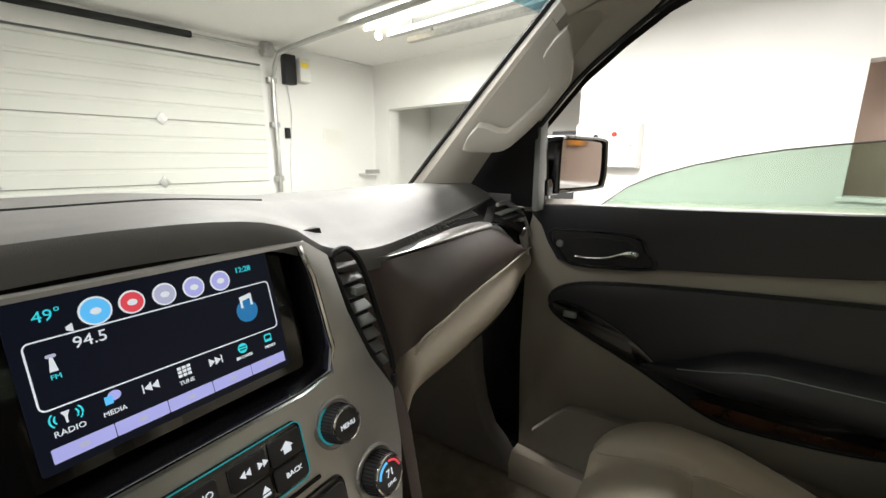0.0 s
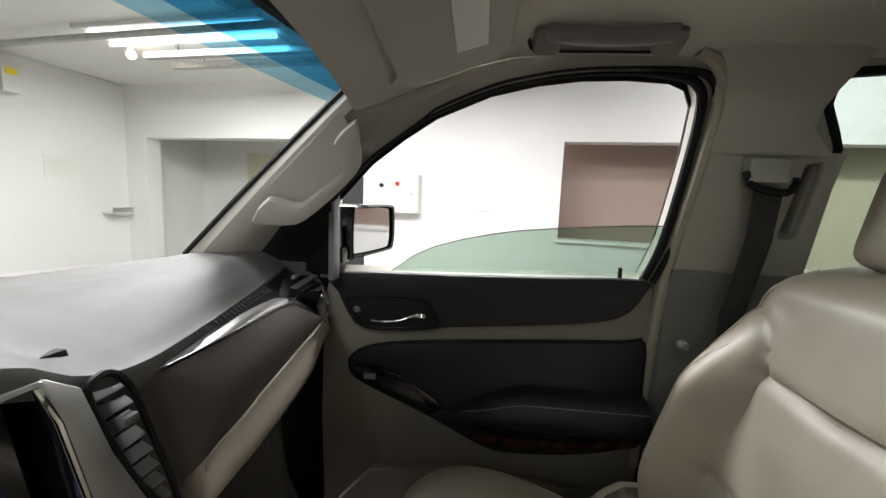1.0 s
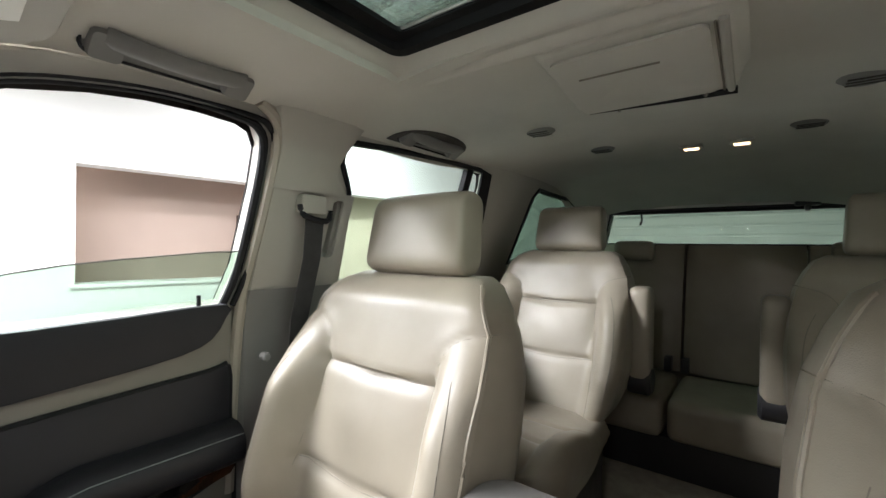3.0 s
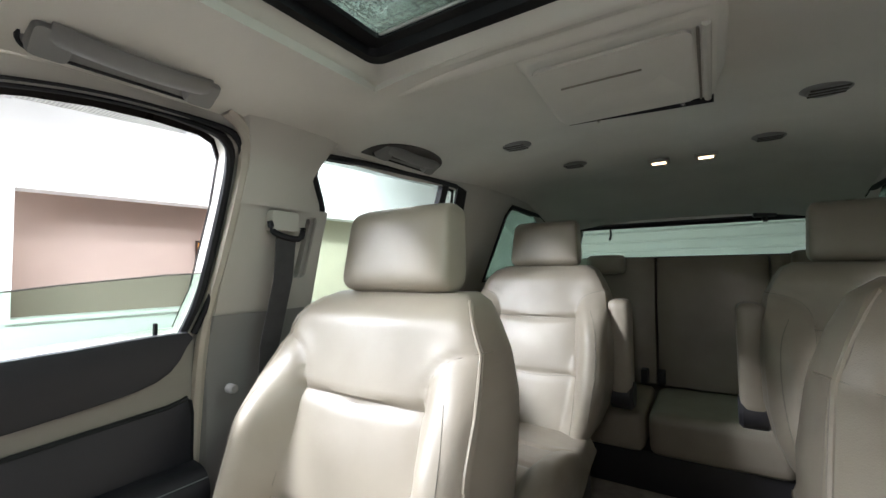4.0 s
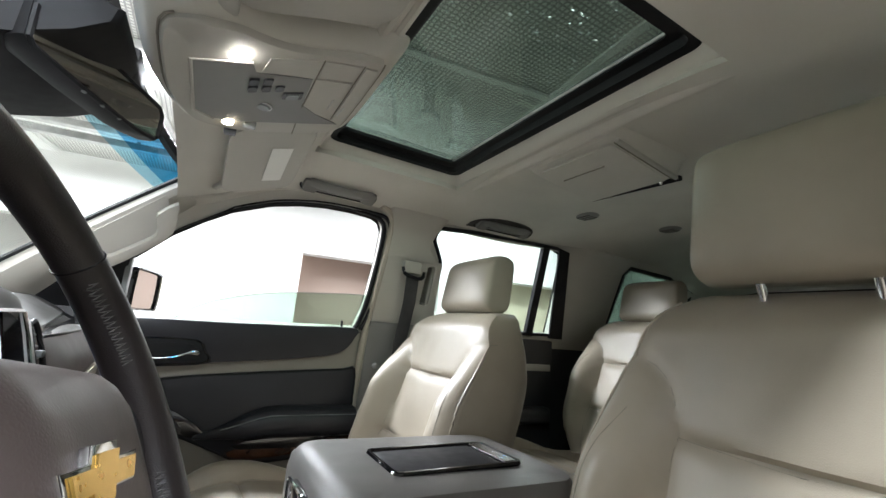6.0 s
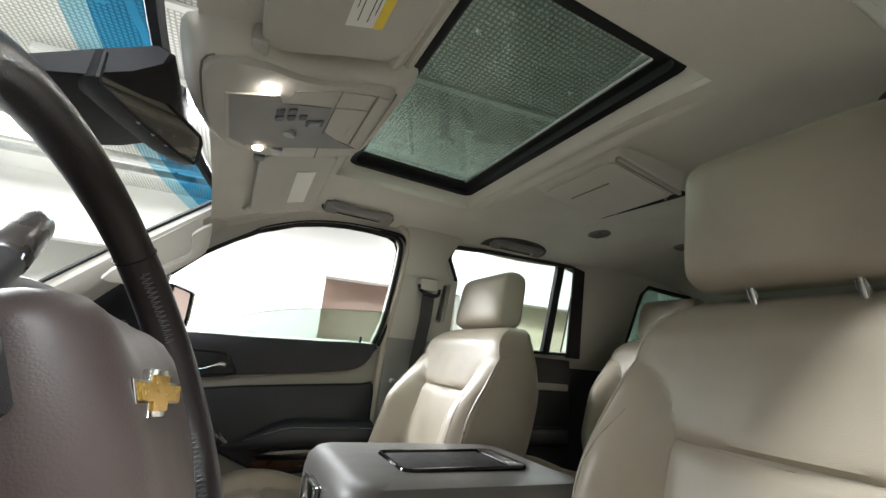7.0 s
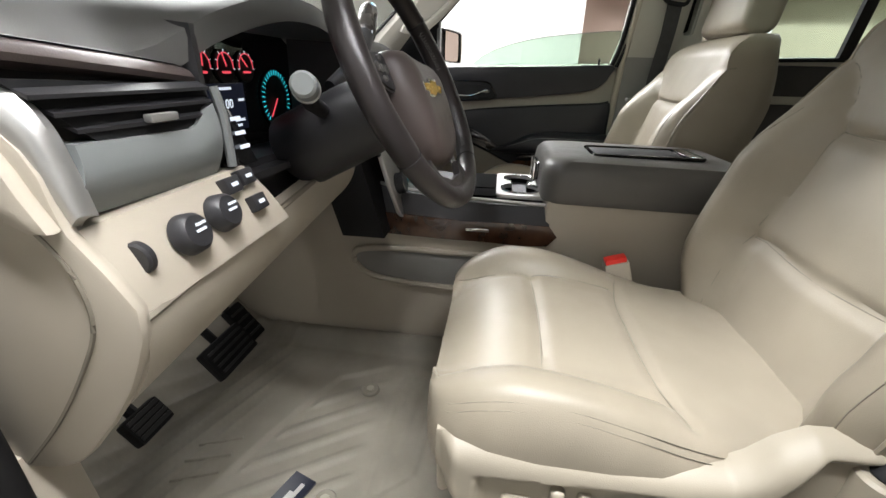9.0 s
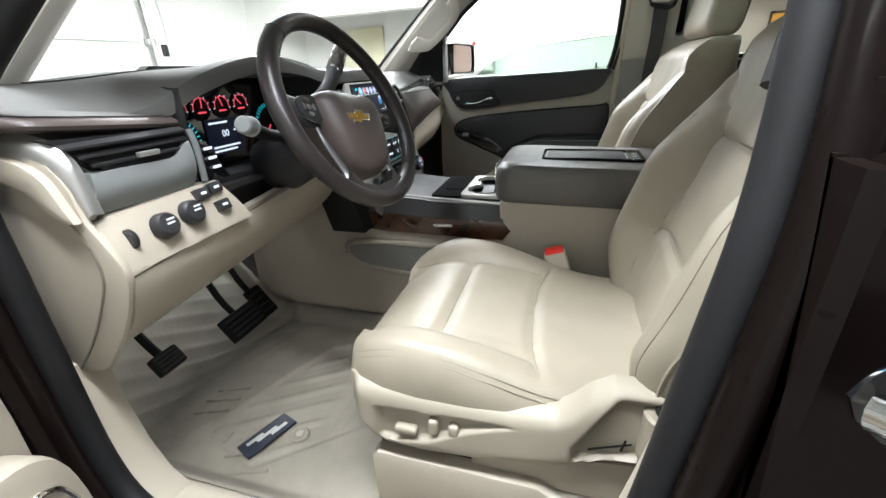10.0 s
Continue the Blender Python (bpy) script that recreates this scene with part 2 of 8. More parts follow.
def tube(pts, r, n=8, loop=False, flat=1.0, up=None, bm=None):
    """A round or flattened bar along a line; r may be a list."""
    pts = [Vector(p) for p in pts]
    rings = []
    for i, p in enumerate(pts):
        a = pts[i - 1] if (i or loop) else p
        b = pts[(i + 1) % len(pts)] if (loop or i < len(pts) - 1) else p
        w = (b - a).normalized()
        ref = Vector(up) if up else Vector((0, 0, 1)) if abs(w.z) < 0.95 else Vector((1, 0, 0))
        u = w.cross(ref).normalized()
        v = u.cross(w)
        q = r[i] if isinstance(r, (list, tuple)) else r
        rings.append([p + u * math.cos(t) * q + v * math.sin(t) * q * flat for t in [2 * math.pi * k / n for k in range(n)]])
    return loft(rings, loop=loop, bm=bm)


def plate(pts, off, holes=(), bevel=0.0, bm=None):
    """A flat plate with the outline pts (and holes), thickened by the vector off."""
    bm = bm or bmesh.new()
    edges = []
    for ring in (pts, *holes):
        vs = [bm.verts.new(p) for p in ring]
        edges += [bm.edges.new((vs[i], vs[(i + 1) % len(vs)])) for i in range(len(vs))]
    if holes:
        faces = [f for f in bmesh.ops.triangle_fill(bm, edges=edges, use_beauty=True)["geom"] if isinstance(f, bmesh.types.BMFace)]
    else:
        faces = [bm.faces.new(vs)]
    ret = bmesh.ops.extrude_face_region(bm, geom=faces, use_keep_orig=True)
    moved = [v for v in ret["geom"] if isinstance(v, bmesh.types.BMVert)]
    bmesh.ops.translate(bm, verts=moved, vec=Vector(off))
    if bevel:
        o = Vector(off).normalized()
        es = [e for e in bm.edges if len(e.link_faces) == 2 and any(abs(f.normal.normalized().dot(o)) > 0.9 for f in e.link_faces if f.normal.length) and e.calc_face_angle(0) > 0.5]
        bm.normal_update()
        es = [e for e in bm.edges if len(e.link_faces) == 2 and e.calc_face_angle(0) > 0.6 and abs((e.verts[1].co - e.verts[0].co).normalized().dot(o)) < 0.5]
        bmesh.ops.bevel(bm, geom=es, offset=bevel, segments=2, profile=0.6, affect="EDGES", clamp_overlap=True)
    return bm


def rounded(x0, x1, z0, z1, r, n=5):
    """A rounded rectangle as pairs."""
    out = []
    for cx, cz, a in ((x1 - r, z1 - r, 0), (x0 + r, z1 - r, 90), (x0 + r, z0 + r, 180), (x1 - r, z0 + r, 270)):
        out += [(cx + r * math.cos(radians(a + 90 * k / n)), cz + r * math.sin(radians(a + 90 * k / n))) for k in range(n + 1)]
    return out


def smooth01(a, b, x):
    t = min(1.0, max(0.0, (x - a) / (b - a)))
    return t * t * (3 - 2 * t)


def wx(z, s=1):
    """How far out the leaning side windows stand at a height; s: 1 passenger's side, -1 driver's."""
    x = 0.87 - 0.4222 * (z - 1.25)
    return x if s > 0 else 2 * XC - x


def side(s, x):
    return x if s > 0 else 2 * XC - x


def lie(text, size, at, right, up, mat, parent, name="writing", depth=0.0004, align="CENTER"):
    """Writing in the built-in font, turned into a mesh, lying in the plane of right and up."""
    c = bpy.data.curves.new(name, "FONT")
    c.body, c.size, c.align_x, c.align_y, c.extrude = text, size, align, "CENTER", depth
    c.resolution_u = 2
    tmp = bpy.data.objects.new(name, c)
    scene.collection.objects.link(tmp)
    bpy.context.view_layer.update()
    me = bpy.data.meshes.new_from_object(tmp.evaluated_get(bpy.context.evaluated_depsgraph_get()))
    bpy.data.objects.remove(tmp)
    r, u = Vector(right).normalized(), Vector(up).normalized()
    n = r.cross(u)
    m = Matrix(((r.x, u.x, n.x, at[0]), (r.y, u.y, n.y, at[1]), (r.z, u.z, n.z, at[2]), (0, 0, 0, 1)))
    me.transform(m)
    bm = bmesh.new()
    bm.from_mesh(me)
    bpy.data.meshes.remove(me)
    return part(name, bm, mat, parent, flat=True)


# ---- the garage ----
GM = Matrix.Rotation(GT, 4, "Z")


def gpart(name, bm, mat, parent=None, label="", **k):
    bmesh.ops.transform(bm, matrix=GM, verts=bm.verts)
    return part(name, bm, mat, parent, label, **k)


def structure(ob, label, category):
    return tagged(ob, label, category, kind="structure")


def ribbed(name, colour, cell, line, wide):
    """Paint with a fine square grid of darker lines."""
    m = material(name, colour, 0.6, var=0.05, scale=1.5)
    nt = m.node_tree
    b = nt.nodes["Principled BSDF"]
    tc = nt.nodes.new("ShaderNodeTexCoord")
    br = nt.nodes.new("ShaderNodeTexBrick")
    br.offset = 0.0
    br.inputs["Scale"].default_value = 1.0
    br.inputs["Mortar Size"].default_value = line
    br.inputs["Brick Width"].default_value = br.inputs["Row Height"].default_value = cell
    br.inputs["Color1"].default_value = br.inputs["Color2"].default_value = (*colour, 1)
    br.inputs["Mortar"].default_value = (*[c * wide for c in colour], 1)
    nt.links.new(tc.outputs["Object"], br.inputs["Vector"])
    nt.links.new(br.outputs["Color"], b.inputs["Base Color"])
    return m


CEILING = ribbed("ribbed_ceiling_panel", (0.70, 0.70, 0.66), 0.024, 0.0045, 0.5)
RW, FW, LW, BW, HT = 3.79, 5.05, -3.6, -4.4, 2.60

structure(gpart("floor", box(LW - 0.2, RW + 3.2, BW - 0.2, FW + 0.2, -0.1, 0.0), CONCRETE), "smooth grey concrete garage floor", "floor")
structure(gpart("ceiling", box(LW - 0.2, RW + 3.2, BW - 0.2, FW + 0.2, HT, HT + 0.1), CEILING), "pale garage ceiling with a fine grid of ribs", "ceiling")
structure(gpart("ceiling_front", box(LW, RW, 2.32, FW, HT - 0.02, HT - 0.004), WALL), "smooth white ceiling near the garage door", "ceiling")


def wall_with(name, axis, at, thick, a0, a1, z1, holes, mat, label):
    """A wall along one axis with openings (a0, a1, z0, z1) cut through it, as bricks of wall between them."""
    bm = bmesh.new()
    cuts = sorted({a0, a1, *[h[0] for h in holes], *[h[1] for h in holes]})
    for lo, hi in zip(cuts, cuts[1:]):
        spans, z = [], 0.0
        for h in sorted((h for h in holes if h[0] <= lo + 1e-6 and h[1] >= hi - 1e-6), key=lambda q: q[2]):
            if h[2] > z:
                spans.append((z, h[2]))
            z = h[3]
        if z < z1:
            spans.append((z, z1))
        for s0, s1 in spans:
            if axis == "x":
                box(at, at + thick, lo, hi, s0, s1, bm=bm)
            else:
                box(lo, hi, at, at + thick, s0, s1, bm=bm)
    bmesh.ops.remove_doubles(bm, verts=bm.verts, dist=1e-5)
    return structure(gpart(name, bm, mat, flat=True), label, "wall")


wall_with("wall_east", "x", RW, 0.18, BW, FW, HT, [(2.05, 4.75, 0.0, 2.0), (-1.40, 0.15, 1.126, 2.0), (-3.9, -1.5, 0.0, 2.0)], WALL, "white painted garage wall with openings to a side room")
wall_with("wall_north", "y", FW, 0.2, LW - 0.2, RW + 3.2, HT, [(-2.7, 2.2, 0.0, 2.36)], WALL, "white painted garage front wall round the overhead door")
wall_with("wall_south", "y", BW - 0.2, 0.2, LW - 0.2, RW + 3.2, HT, [(-2.6, 2.4, 0.0, 2.4)], WALL, "white painted garage back wall round a roller door")
structure(gpart("wall_west", box(LW - 0.2, LW, BW, FW, 0, HT), WALL), "plain white painted garage wall", "wall")
structure(gpart("wall_side_room", box(RW + 0.68, RW + 0.88, -1.55, 2.05, 0, HT), PINK), "tan painted back wall of the side room", "wall")
structure(gpart("wall_alcove", box(RW + 1.15, RW + 1.3, 2.05, FW, 0, HT), WALL), "white back wall of the alcove", "wall")
structure(gpart("wall_partition", box(RW + 0.18, RW + 0.68, 1.95, 2.05, 0, HT), PINK), "tan partition between alcove and side room", "wall")
structure(gpart("wall_partition_rear", box(RW + 0.18, RW + 0.68, -1.55, -1.45, 0, HT), PINK), "tan partition at the end of the side room", "wall")
structure(gpart("wall_recess", box(RW + 0.55, RW + 0.65, BW, -1.45, 0, HT), CREAM), "cream back wall of the shallow recess", "wall")
structure(gpart("side_room_soffit", box(RW + 0.18, RW + 0.68, -1.45, 1.95, 2.22, 2.3), PINK), "tan dropped soffit over the side room", "soffit")
structure(gpart("window_sill", box(RW - 0.03, RW + 0.2, -1.43, 0.18, 1.096, 1.124, r=0.006), WALL), "white sill under the wall opening", "sill")


def panel_door(name, x0, x1, rows, at, label, rib, face=1):
    """An overhead door of wide lying sections, each with pressed ribs."""
    d = empty(name, G((x0 + x1) / 2, at, 0.0))
    d.rotation_euler = (0, 0, GT)
    for i in range(len(rows) - 1):
        z0, z1 = rows[i] + 0.003, rows[i + 1] - 0.003
        n = max(2, round((z1 - z0) / rib))
        prof = []
        for k in range(n):
            h = (z1 - z0) / n
            za = z0 + k * h
            prof += [(0.0, za), (0.0, za + h * 0.72), (0.009, za + h * 0.80), (0.009, za + h * 0.94)]
        prof += [(0.0, z1), (0.05, z1), (0.05, z0)]
        hw = (x1 - x0) / 2
        part("panel", loft([[Vector((x, y * face, z)) for y, z in prof] for x in (-hw, hw)]), DOORW, d, flat=True)
        for ob in list(d.children)[-1:]:
            ob.data.transform(Matrix.Translation(d.location))
    return tagged(d, label, "garage door")


gd = panel_door("garage_door", -2.7, 2.2, [0.02, 0.62, 1.10, 1.715, 2.34], FW - 0.01, "white sectional overhead garage door, closed, with pressed ribs", 0.15)
for hx, hz in ((1.19, 1.715), (1.14, 1.12), (0.0, 1.715), (0.0, 1.12), (-1.2, 1.715)):
    h = part("hinge", plate([Vector((hx - 0.05, -0.003, hz)), Vector((hx, -0.003, hz - 0.06)), Vector((hx + 0.05, -0.003, hz)), Vector((hx, -0.003, hz + 0.06))], (0, -0.012, 0), bevel=0.003), STEEL, gd, "grey steel hinge plate")
    h.data.transform(Matrix.Translation(gd.location + Vector((0.25, 0, 0))))
panel_door("roller_door", -2.6, 2.4, [0.02, 0.6, 1.2, 1.8, 2.4], BW - 0.05, "white ribbed roller door, closed", 0.1, -1)

# track and gear of the overhead door
tr = empty("door_track", G(2.3, FW - 0.06, 0))
rail = [G(2.3, FW - 0.06, 0.0), G(2.3, FW - 0.06, 1.0), G(2.3, FW - 0.06, 2.1), G(2.3, FW - 0.1, 2.28), G(2.3, FW - 0.22, 2.42), G(2.3, FW - 0.4, 2.47), G(2.3, FW - 1.5, 2.49), G(2.3, 1.2, 2.51)]
part("rail", tube(smooth_path(rail, 4), 0.026, 8), STEEL, tr)
for bz in (0.5, 1.12, 1.72, 2.2):
    part("bracket", box(-0.05, 0.05, -0.02, 0.05, bz - 0.03, bz + 0.03, r=0.004, m=Matrix.Translation(G(2.3, FW - 0.05)) @ GM), STEEL, tr)
tagged(tr, "curved galvanised steel track of the overhead door", "door track")
tb = empty("torsion_bar", G(0, FW - 0.1, 2.5))
part("bar", cyl(G(-2.7, FW - 0.1, 2.5), G(2.35, FW - 0.1, 2.5), 0.016), STEEL, tb)
part("spring", cyl(G(0.2, FW - 0.1, 2.5), G(1.5, FW - 0.1, 2.5), 0.032), BLACK, tb)
part("drum", cyl(G(2.18, FW - 0.1, 2.5), G(2.3, FW - 0.1, 2.5), 0.075, bevel=0.01), STEEL, tb)
tagged(tb, "steel torsion bar with spring over the garage door", "torsion bar")
op = empty("door_opener", G(2.58, FW - 0.1, 2.2))
part("housing", box(-0.06, 0.08, -0.1, 0.0, -0.02, 0.3, r=0.012, m=Matrix.Translation(G(2.5, FW, 2.2)) @ GM), BLACK, op)
part("cover", box(-0.06, 0.08, -0.14, 0.0, 0.02, 0.28, r=0.02, m=Matrix.Translation(G(2.66, FW, 2.2)) @ GM), GREYBOX, op, "pale plastic cover")
part("warning_label", box(-0.04, 0.05, -0.143, -0.139, 0.17, 0.23, m=Matrix.Translation(G(2.66, FW, 2.2)) @ GM), YELLOW, op)
tagged(op, "black and white wall mounted door opener", "door opener")
cb = empty("cable_conduit", G(2.4, FW - 0.02, 2.2))
part("cable", tube(smooth_path([G(2.5, FW - 0.02, 2.18), G(2.52, FW - 0.03, 1.8), G(2.47, FW - 0.02, 1.3), G(2.45, FW - 0.02, 0.6)], 6), 0.006, 6), GREYBOX, cb)
part("conduit", cyl(G(2.75, FW - 0.03, 2.585), G(3.75, FW - 0.03, 2.55), 0.014, n=10), GREYBOX, cb)
tagged(cb, "grey cable and conduit clipped to the wall", "cable")
sw = part("wall_switch", box(-0.03, 0.03, -0.035, 0.0, 1.58, 1.7, r=0.006, m=Matrix.Translation(G(2.46, FW)) @ GM), BLACK)
tagged(sw, "small black switch box on the white wall", "switch")
nt_ = empty("notice", G(3.15, FW - 0.005, 1.6))
part("sheet", box(-0.15, 0.15, -0.006, -0.001, 1.5, 1.72, m=Matrix.Translation(G(3.1, FW)) @ GM), PAPER, nt_)
for k in range(6):
    part("text_bar", box(-0.11, 0.10 - 0.02 * (k % 3), -0.0085, -0.0065, 1.67 - k * 0.027, 1.678 - k * 0.027, m=Matrix.Translation(G(3.1, FW)) @ GM), GREYBOX, nt_)
tagged(nt_, "white paper notice on the garage wall", "notice")
rack = empty("wire_basket", G(3.55, FW - 0.12, 1.15))
part("tray", box(-0.12, 0.12, -0.16, 0.0, 1.13, 1.145, m=Matrix.Translation(G(3.6, FW)) @ GM), GREYBOX, rack)
part("rim", box(-0.12, 0.12, -0.16, -0.15, 1.145, 1.2, m=Matrix.Translation(G(3.6, FW)) @ GM), STEEL, rack)
tagged(rack, "small grey wall tray on the garage wall", "tray")

# the box, plate and picture on the side wall
eb = empty("electrical_box", G(RW, 1.74, 1.48))
part("case", box(-0.12, 0, -0.28, 0.28, -0.19, 0.19, r=0.008, m=Matrix.Translation(G(RW, 1.74, 1.48)) @ GM), GREYBOX, eb)
part("cover", box(-0.135, -0.12, -0.27, 0.27, -0.18, 0.18, r=0.006, m=Matrix.Translation(G(RW, 1.74, 1.48)) @ GM), GREYBOX, eb)
part("knob", cyl(G(RW - 0.135, 1.82, 1.555), G(RW - 0.165, 1.82, 1.555), 0.02, bevel=0.004), BLACK, eb, "black switch knob")
part("stop_button", cyl(G(RW - 0.135, 1.66, 1.575), G(RW - 0.16, 1.66, 1.575), 0.02, bevel=0.005), RED, eb, "red push button")
part("lock", cyl(G(RW - 0.135, 1.52, 1.48), G(RW - 0.145, 1.52, 1.48), 0.012), STEEL, eb)
tagged(eb, "light grey electrical cabinet with a red button on the wall", "electrical box")
pq = part("wall_plate", box(-0.012, 0, -0.11, 0.11, -0.035, 0.035, r=0.003, m=Matrix.Translation(G(RW, 0.85, 1.38)) @ GM), WALL)
tagged(pq, "white blank cover plate on the wall", "wall plate")
pic = empty("framed_picture", G(RW + 0.66, -1.29, 1.6))
part("frame", plate([G(RW + 0.67, -1.405, 1.495), G(RW + 0.67, -1.165, 1.495), G(RW + 0.67, -1.165, 1.735), G(RW + 0.67, -1.405, 1.735)], G(-0.02, 0, 0), holes=[[G(RW + 0.67, -1.385, 1.515), G(RW + 0.67, -1.185, 1.515), G(RW + 0.67, -1.185, 1.715), G(RW + 0.67, -1.385, 1.715)]]), WOOD, pic)
part("print", plate([G(RW + 0.67, -1.385, 1.515), G(RW + 0.67, -1.185, 1.515), G(RW + 0.67, -1.185, 1.715), G(RW + 0.67, -1.385, 1.715)], G(-0.006, 0, 0)), material("orange_print", (0.80, 0.33, 0.04), 0.5, var=0.2, scale=8), pic, "plain orange print")
tagged(pic, "small orange picture in a dark frame", "picture")
ad = empty("alcove_door", G(RW + 1.13, 3.9, 0))
gpart("leaf", box(RW + 1.11, RW + 1.148, 3.55, 4.3, 0.01, 1.95, r=0.004), CREAM, ad)
h = part("door_handle", cyl(G(RW + 1.11, 3.62, 1.0), G(RW + 1.05, 3.62, 1.0), 0.02, bevel=0.006), STEEL, ad)
tagged(ad, "cream painted door standing closed in the alcove", "door")
sh = empty("alcove_shelf", G(RW + 0.5, 2.25, 0))
part("board", box(-0.3, 0.4, -0.17, 0.17, 1.60, 1.64, m=Matrix.Translation(G(RW + 0.5, 2.25)) @ GM), INK, sh)
for k in range(7):
    part("slat", box(-0.3, 0.4, -0.12, 0.12, 1.20 + 0.055 * k, 1.235 + 0.055 * k, m=Matrix.Translation(G(RW + 0.5, 2.25)) @ GM), GREYBOX, sh)
for dx in (-0.29, 0.39):
    part("upright", box(dx - 0.015, dx + 0.015, -0.15, 0.15, 0.0, 1.60, m=Matrix.Translation(G(RW + 0.5, 2.25)) @ GM), INK, sh)
tagged(sh, "dark shelf unit with pale slats in the alcove", "shelf")

# ceiling fittings
for k in range(7):
    b = gpart("ceiling_batten", box(LW, RW, BW + 0.4 + 1.05 * k - 0.02, BW + 0.4 + 1.05 * k + 0.02, HT - 0.012, HT), GREYBOX)
    structure(b, "pale batten between ceiling panels", "batten")
for k in range(7):
    b = gpart("ceiling_batten", box(LW + 0.4 + 1.05 * k - 0.02, LW + 0.4 + 1.05 * k + 0.02, BW, 2.32, HT - 0.016, HT), GREYBOX)
    structure(b, "pale batten between ceiling panels", "batten")
for gx, gy, watts, wash in TUBES:
    # fixtures for every lamp, also those added only for their light
    t = empty("tube_lamp", G(gx, gy, HT))
    part("tray", box(-0.17, 0.17, -0.78, 0.78, -0.05, 0.0, r=0.01, m=Matrix.Translation(G(gx, gy, HT)) @ GM), GREYBOX, t)
    for dx in (-0.08, 0.08):
        part("tube", cyl(G(gx + dx, gy - 0.72, HT - 0.075), G(gx + dx, gy + 0.72, HT - 0.075), 0.017, n=12), TUBE, t, "glowing white tube")
    tagged(t, "white twin fluorescent tube lamp on the ceiling, of a mostly added set", "ceiling lamp", group="tube lamps")
for gx in (2.72, 2.98):
    b = part("ceiling_rail", box(gx - 0.035, gx + 0.035, 1.2, 3.5, 2.47, 2.52, r=0.005), STEEL)
    b.data.transform(GM)
    hang = [part("hanger", box(-0.01, 0.01, -0.01, 0.01, 2.52, HT, m=Matrix.Translation(G(gx, gy)) @ GM), STEEL, b) for gy in (1.5, 3.2)]
    tagged(b, "grey steel rail hung under the ceiling", "rail", group="ceiling rails")
# fixture made up for the added side room lamp, out of view
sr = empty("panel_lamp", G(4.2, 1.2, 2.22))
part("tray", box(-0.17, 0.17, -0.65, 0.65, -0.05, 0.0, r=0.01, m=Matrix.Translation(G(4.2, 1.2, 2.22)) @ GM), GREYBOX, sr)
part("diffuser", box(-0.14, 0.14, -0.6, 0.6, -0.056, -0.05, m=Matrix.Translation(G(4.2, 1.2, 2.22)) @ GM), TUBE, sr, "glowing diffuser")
tagged(sr, "unseen panel lamp added to light the side room", "ceiling lamp")
wb = empty("bulb_lamp", G(2.69, 3.62, HT))
part("socket", cyl(G(2.69, 3.62, HT), G(2.69, 3.62, HT - 0.07), 0.025), GREYBOX, wb)
bm = bmesh.new()
bmesh.ops.create_uvsphere(bm, u_segments=16, v_segments=10, radius=0.035)
bmesh.ops.translate(bm, verts=bm.verts, vec=G(2.69, 3.62, HT - 0.1))
part("bulb", bm, WARM, wb, "glowing warm bulb")
tagged(wb, "bare warm glowing bulb on the ceiling", "lamp")


# ---- the car: shell ----
car = empty("estate_car", (XC, 0, 0.0))
tagged(car, "dark brown large estate car with beige cabin, parked, driver's door open", "car")


def roof(x, y):
    """Height of the headliner."""
    d = abs(x - XC)
    z = 1.772 - 0.062 * (d / 0.62) ** 3
    z -= 0.115 * smooth01(0.22, 0.66, y) ** 1.2
    z += 0.03 * smooth01(-0.5, -1.1, y)
    z -= 0.13 * smooth01(-1.45, -2.08, y)
    return z


SX0, SX1, SY0, SY1 = -0.335, 0.425, -0.155, 0.245   # sunroof opening
HX0, HX1 = XC - 0.625, XC + 0.625
YB, YF = -2.10, 0.575
nux, nvy = 50, 107
head = lambda u, v: (HX0 + (HX1 - HX0) * u, YB + (YF - YB) * v, roof(HX0 + (HX1 - HX0) * u, YB + (YF - YB) * v))
inside = lambda u, v: SX0 - 0.02 < HX0 + (HX1 - HX0) * u < SX1 + 0.02 and SY0 - 0.03 < YB + (YF - YB) * v < SY1 + 0.02
part("headliner", sheet(head, nux, nvy, (0, 0, 0.025), skip=inside), LINER, car, "beige cloth headliner")
# sunroof: beige lip, black frame, dark wet glass
def ring_rect(x0, x1, y0, y1, z, r, n=5):
    return [Vector((x, y, z)) for x, y in rounded(x0, x1, y0, y1, r, n)]
sz = 1.772
lip = [(0.088, 0.060, 0.002, 0.06), (0.080, 0.055, -0.010, 0.058), (0.071, 0.049, -0.0155, 0.055), (0.062, 0.043, -0.014, 0.05), (0.054, 0.037, -0.006, 0.048), (0.050, 0.034, 0.003, 0.046), (0.045, 0.031, 0.004, 0.044), (0.039, 0.028, -0.003, 0.042), (0.030, 0.022, -0.0055, 0.04), (0.020, 0.015, -0.001, 0.035), (0.010, 0.009, 0.010, 0.03), (0.002, 0.003, 0.022, 0.025)]
part("sunroof_lip", loft([ring_rect(SX0 - a, SX1 + a, SY0 - a, SY1 + b, sz + z, r) for a, b, z, r in lip], caps=False), LINER, car, "beige padded edge of the sunroof opening")
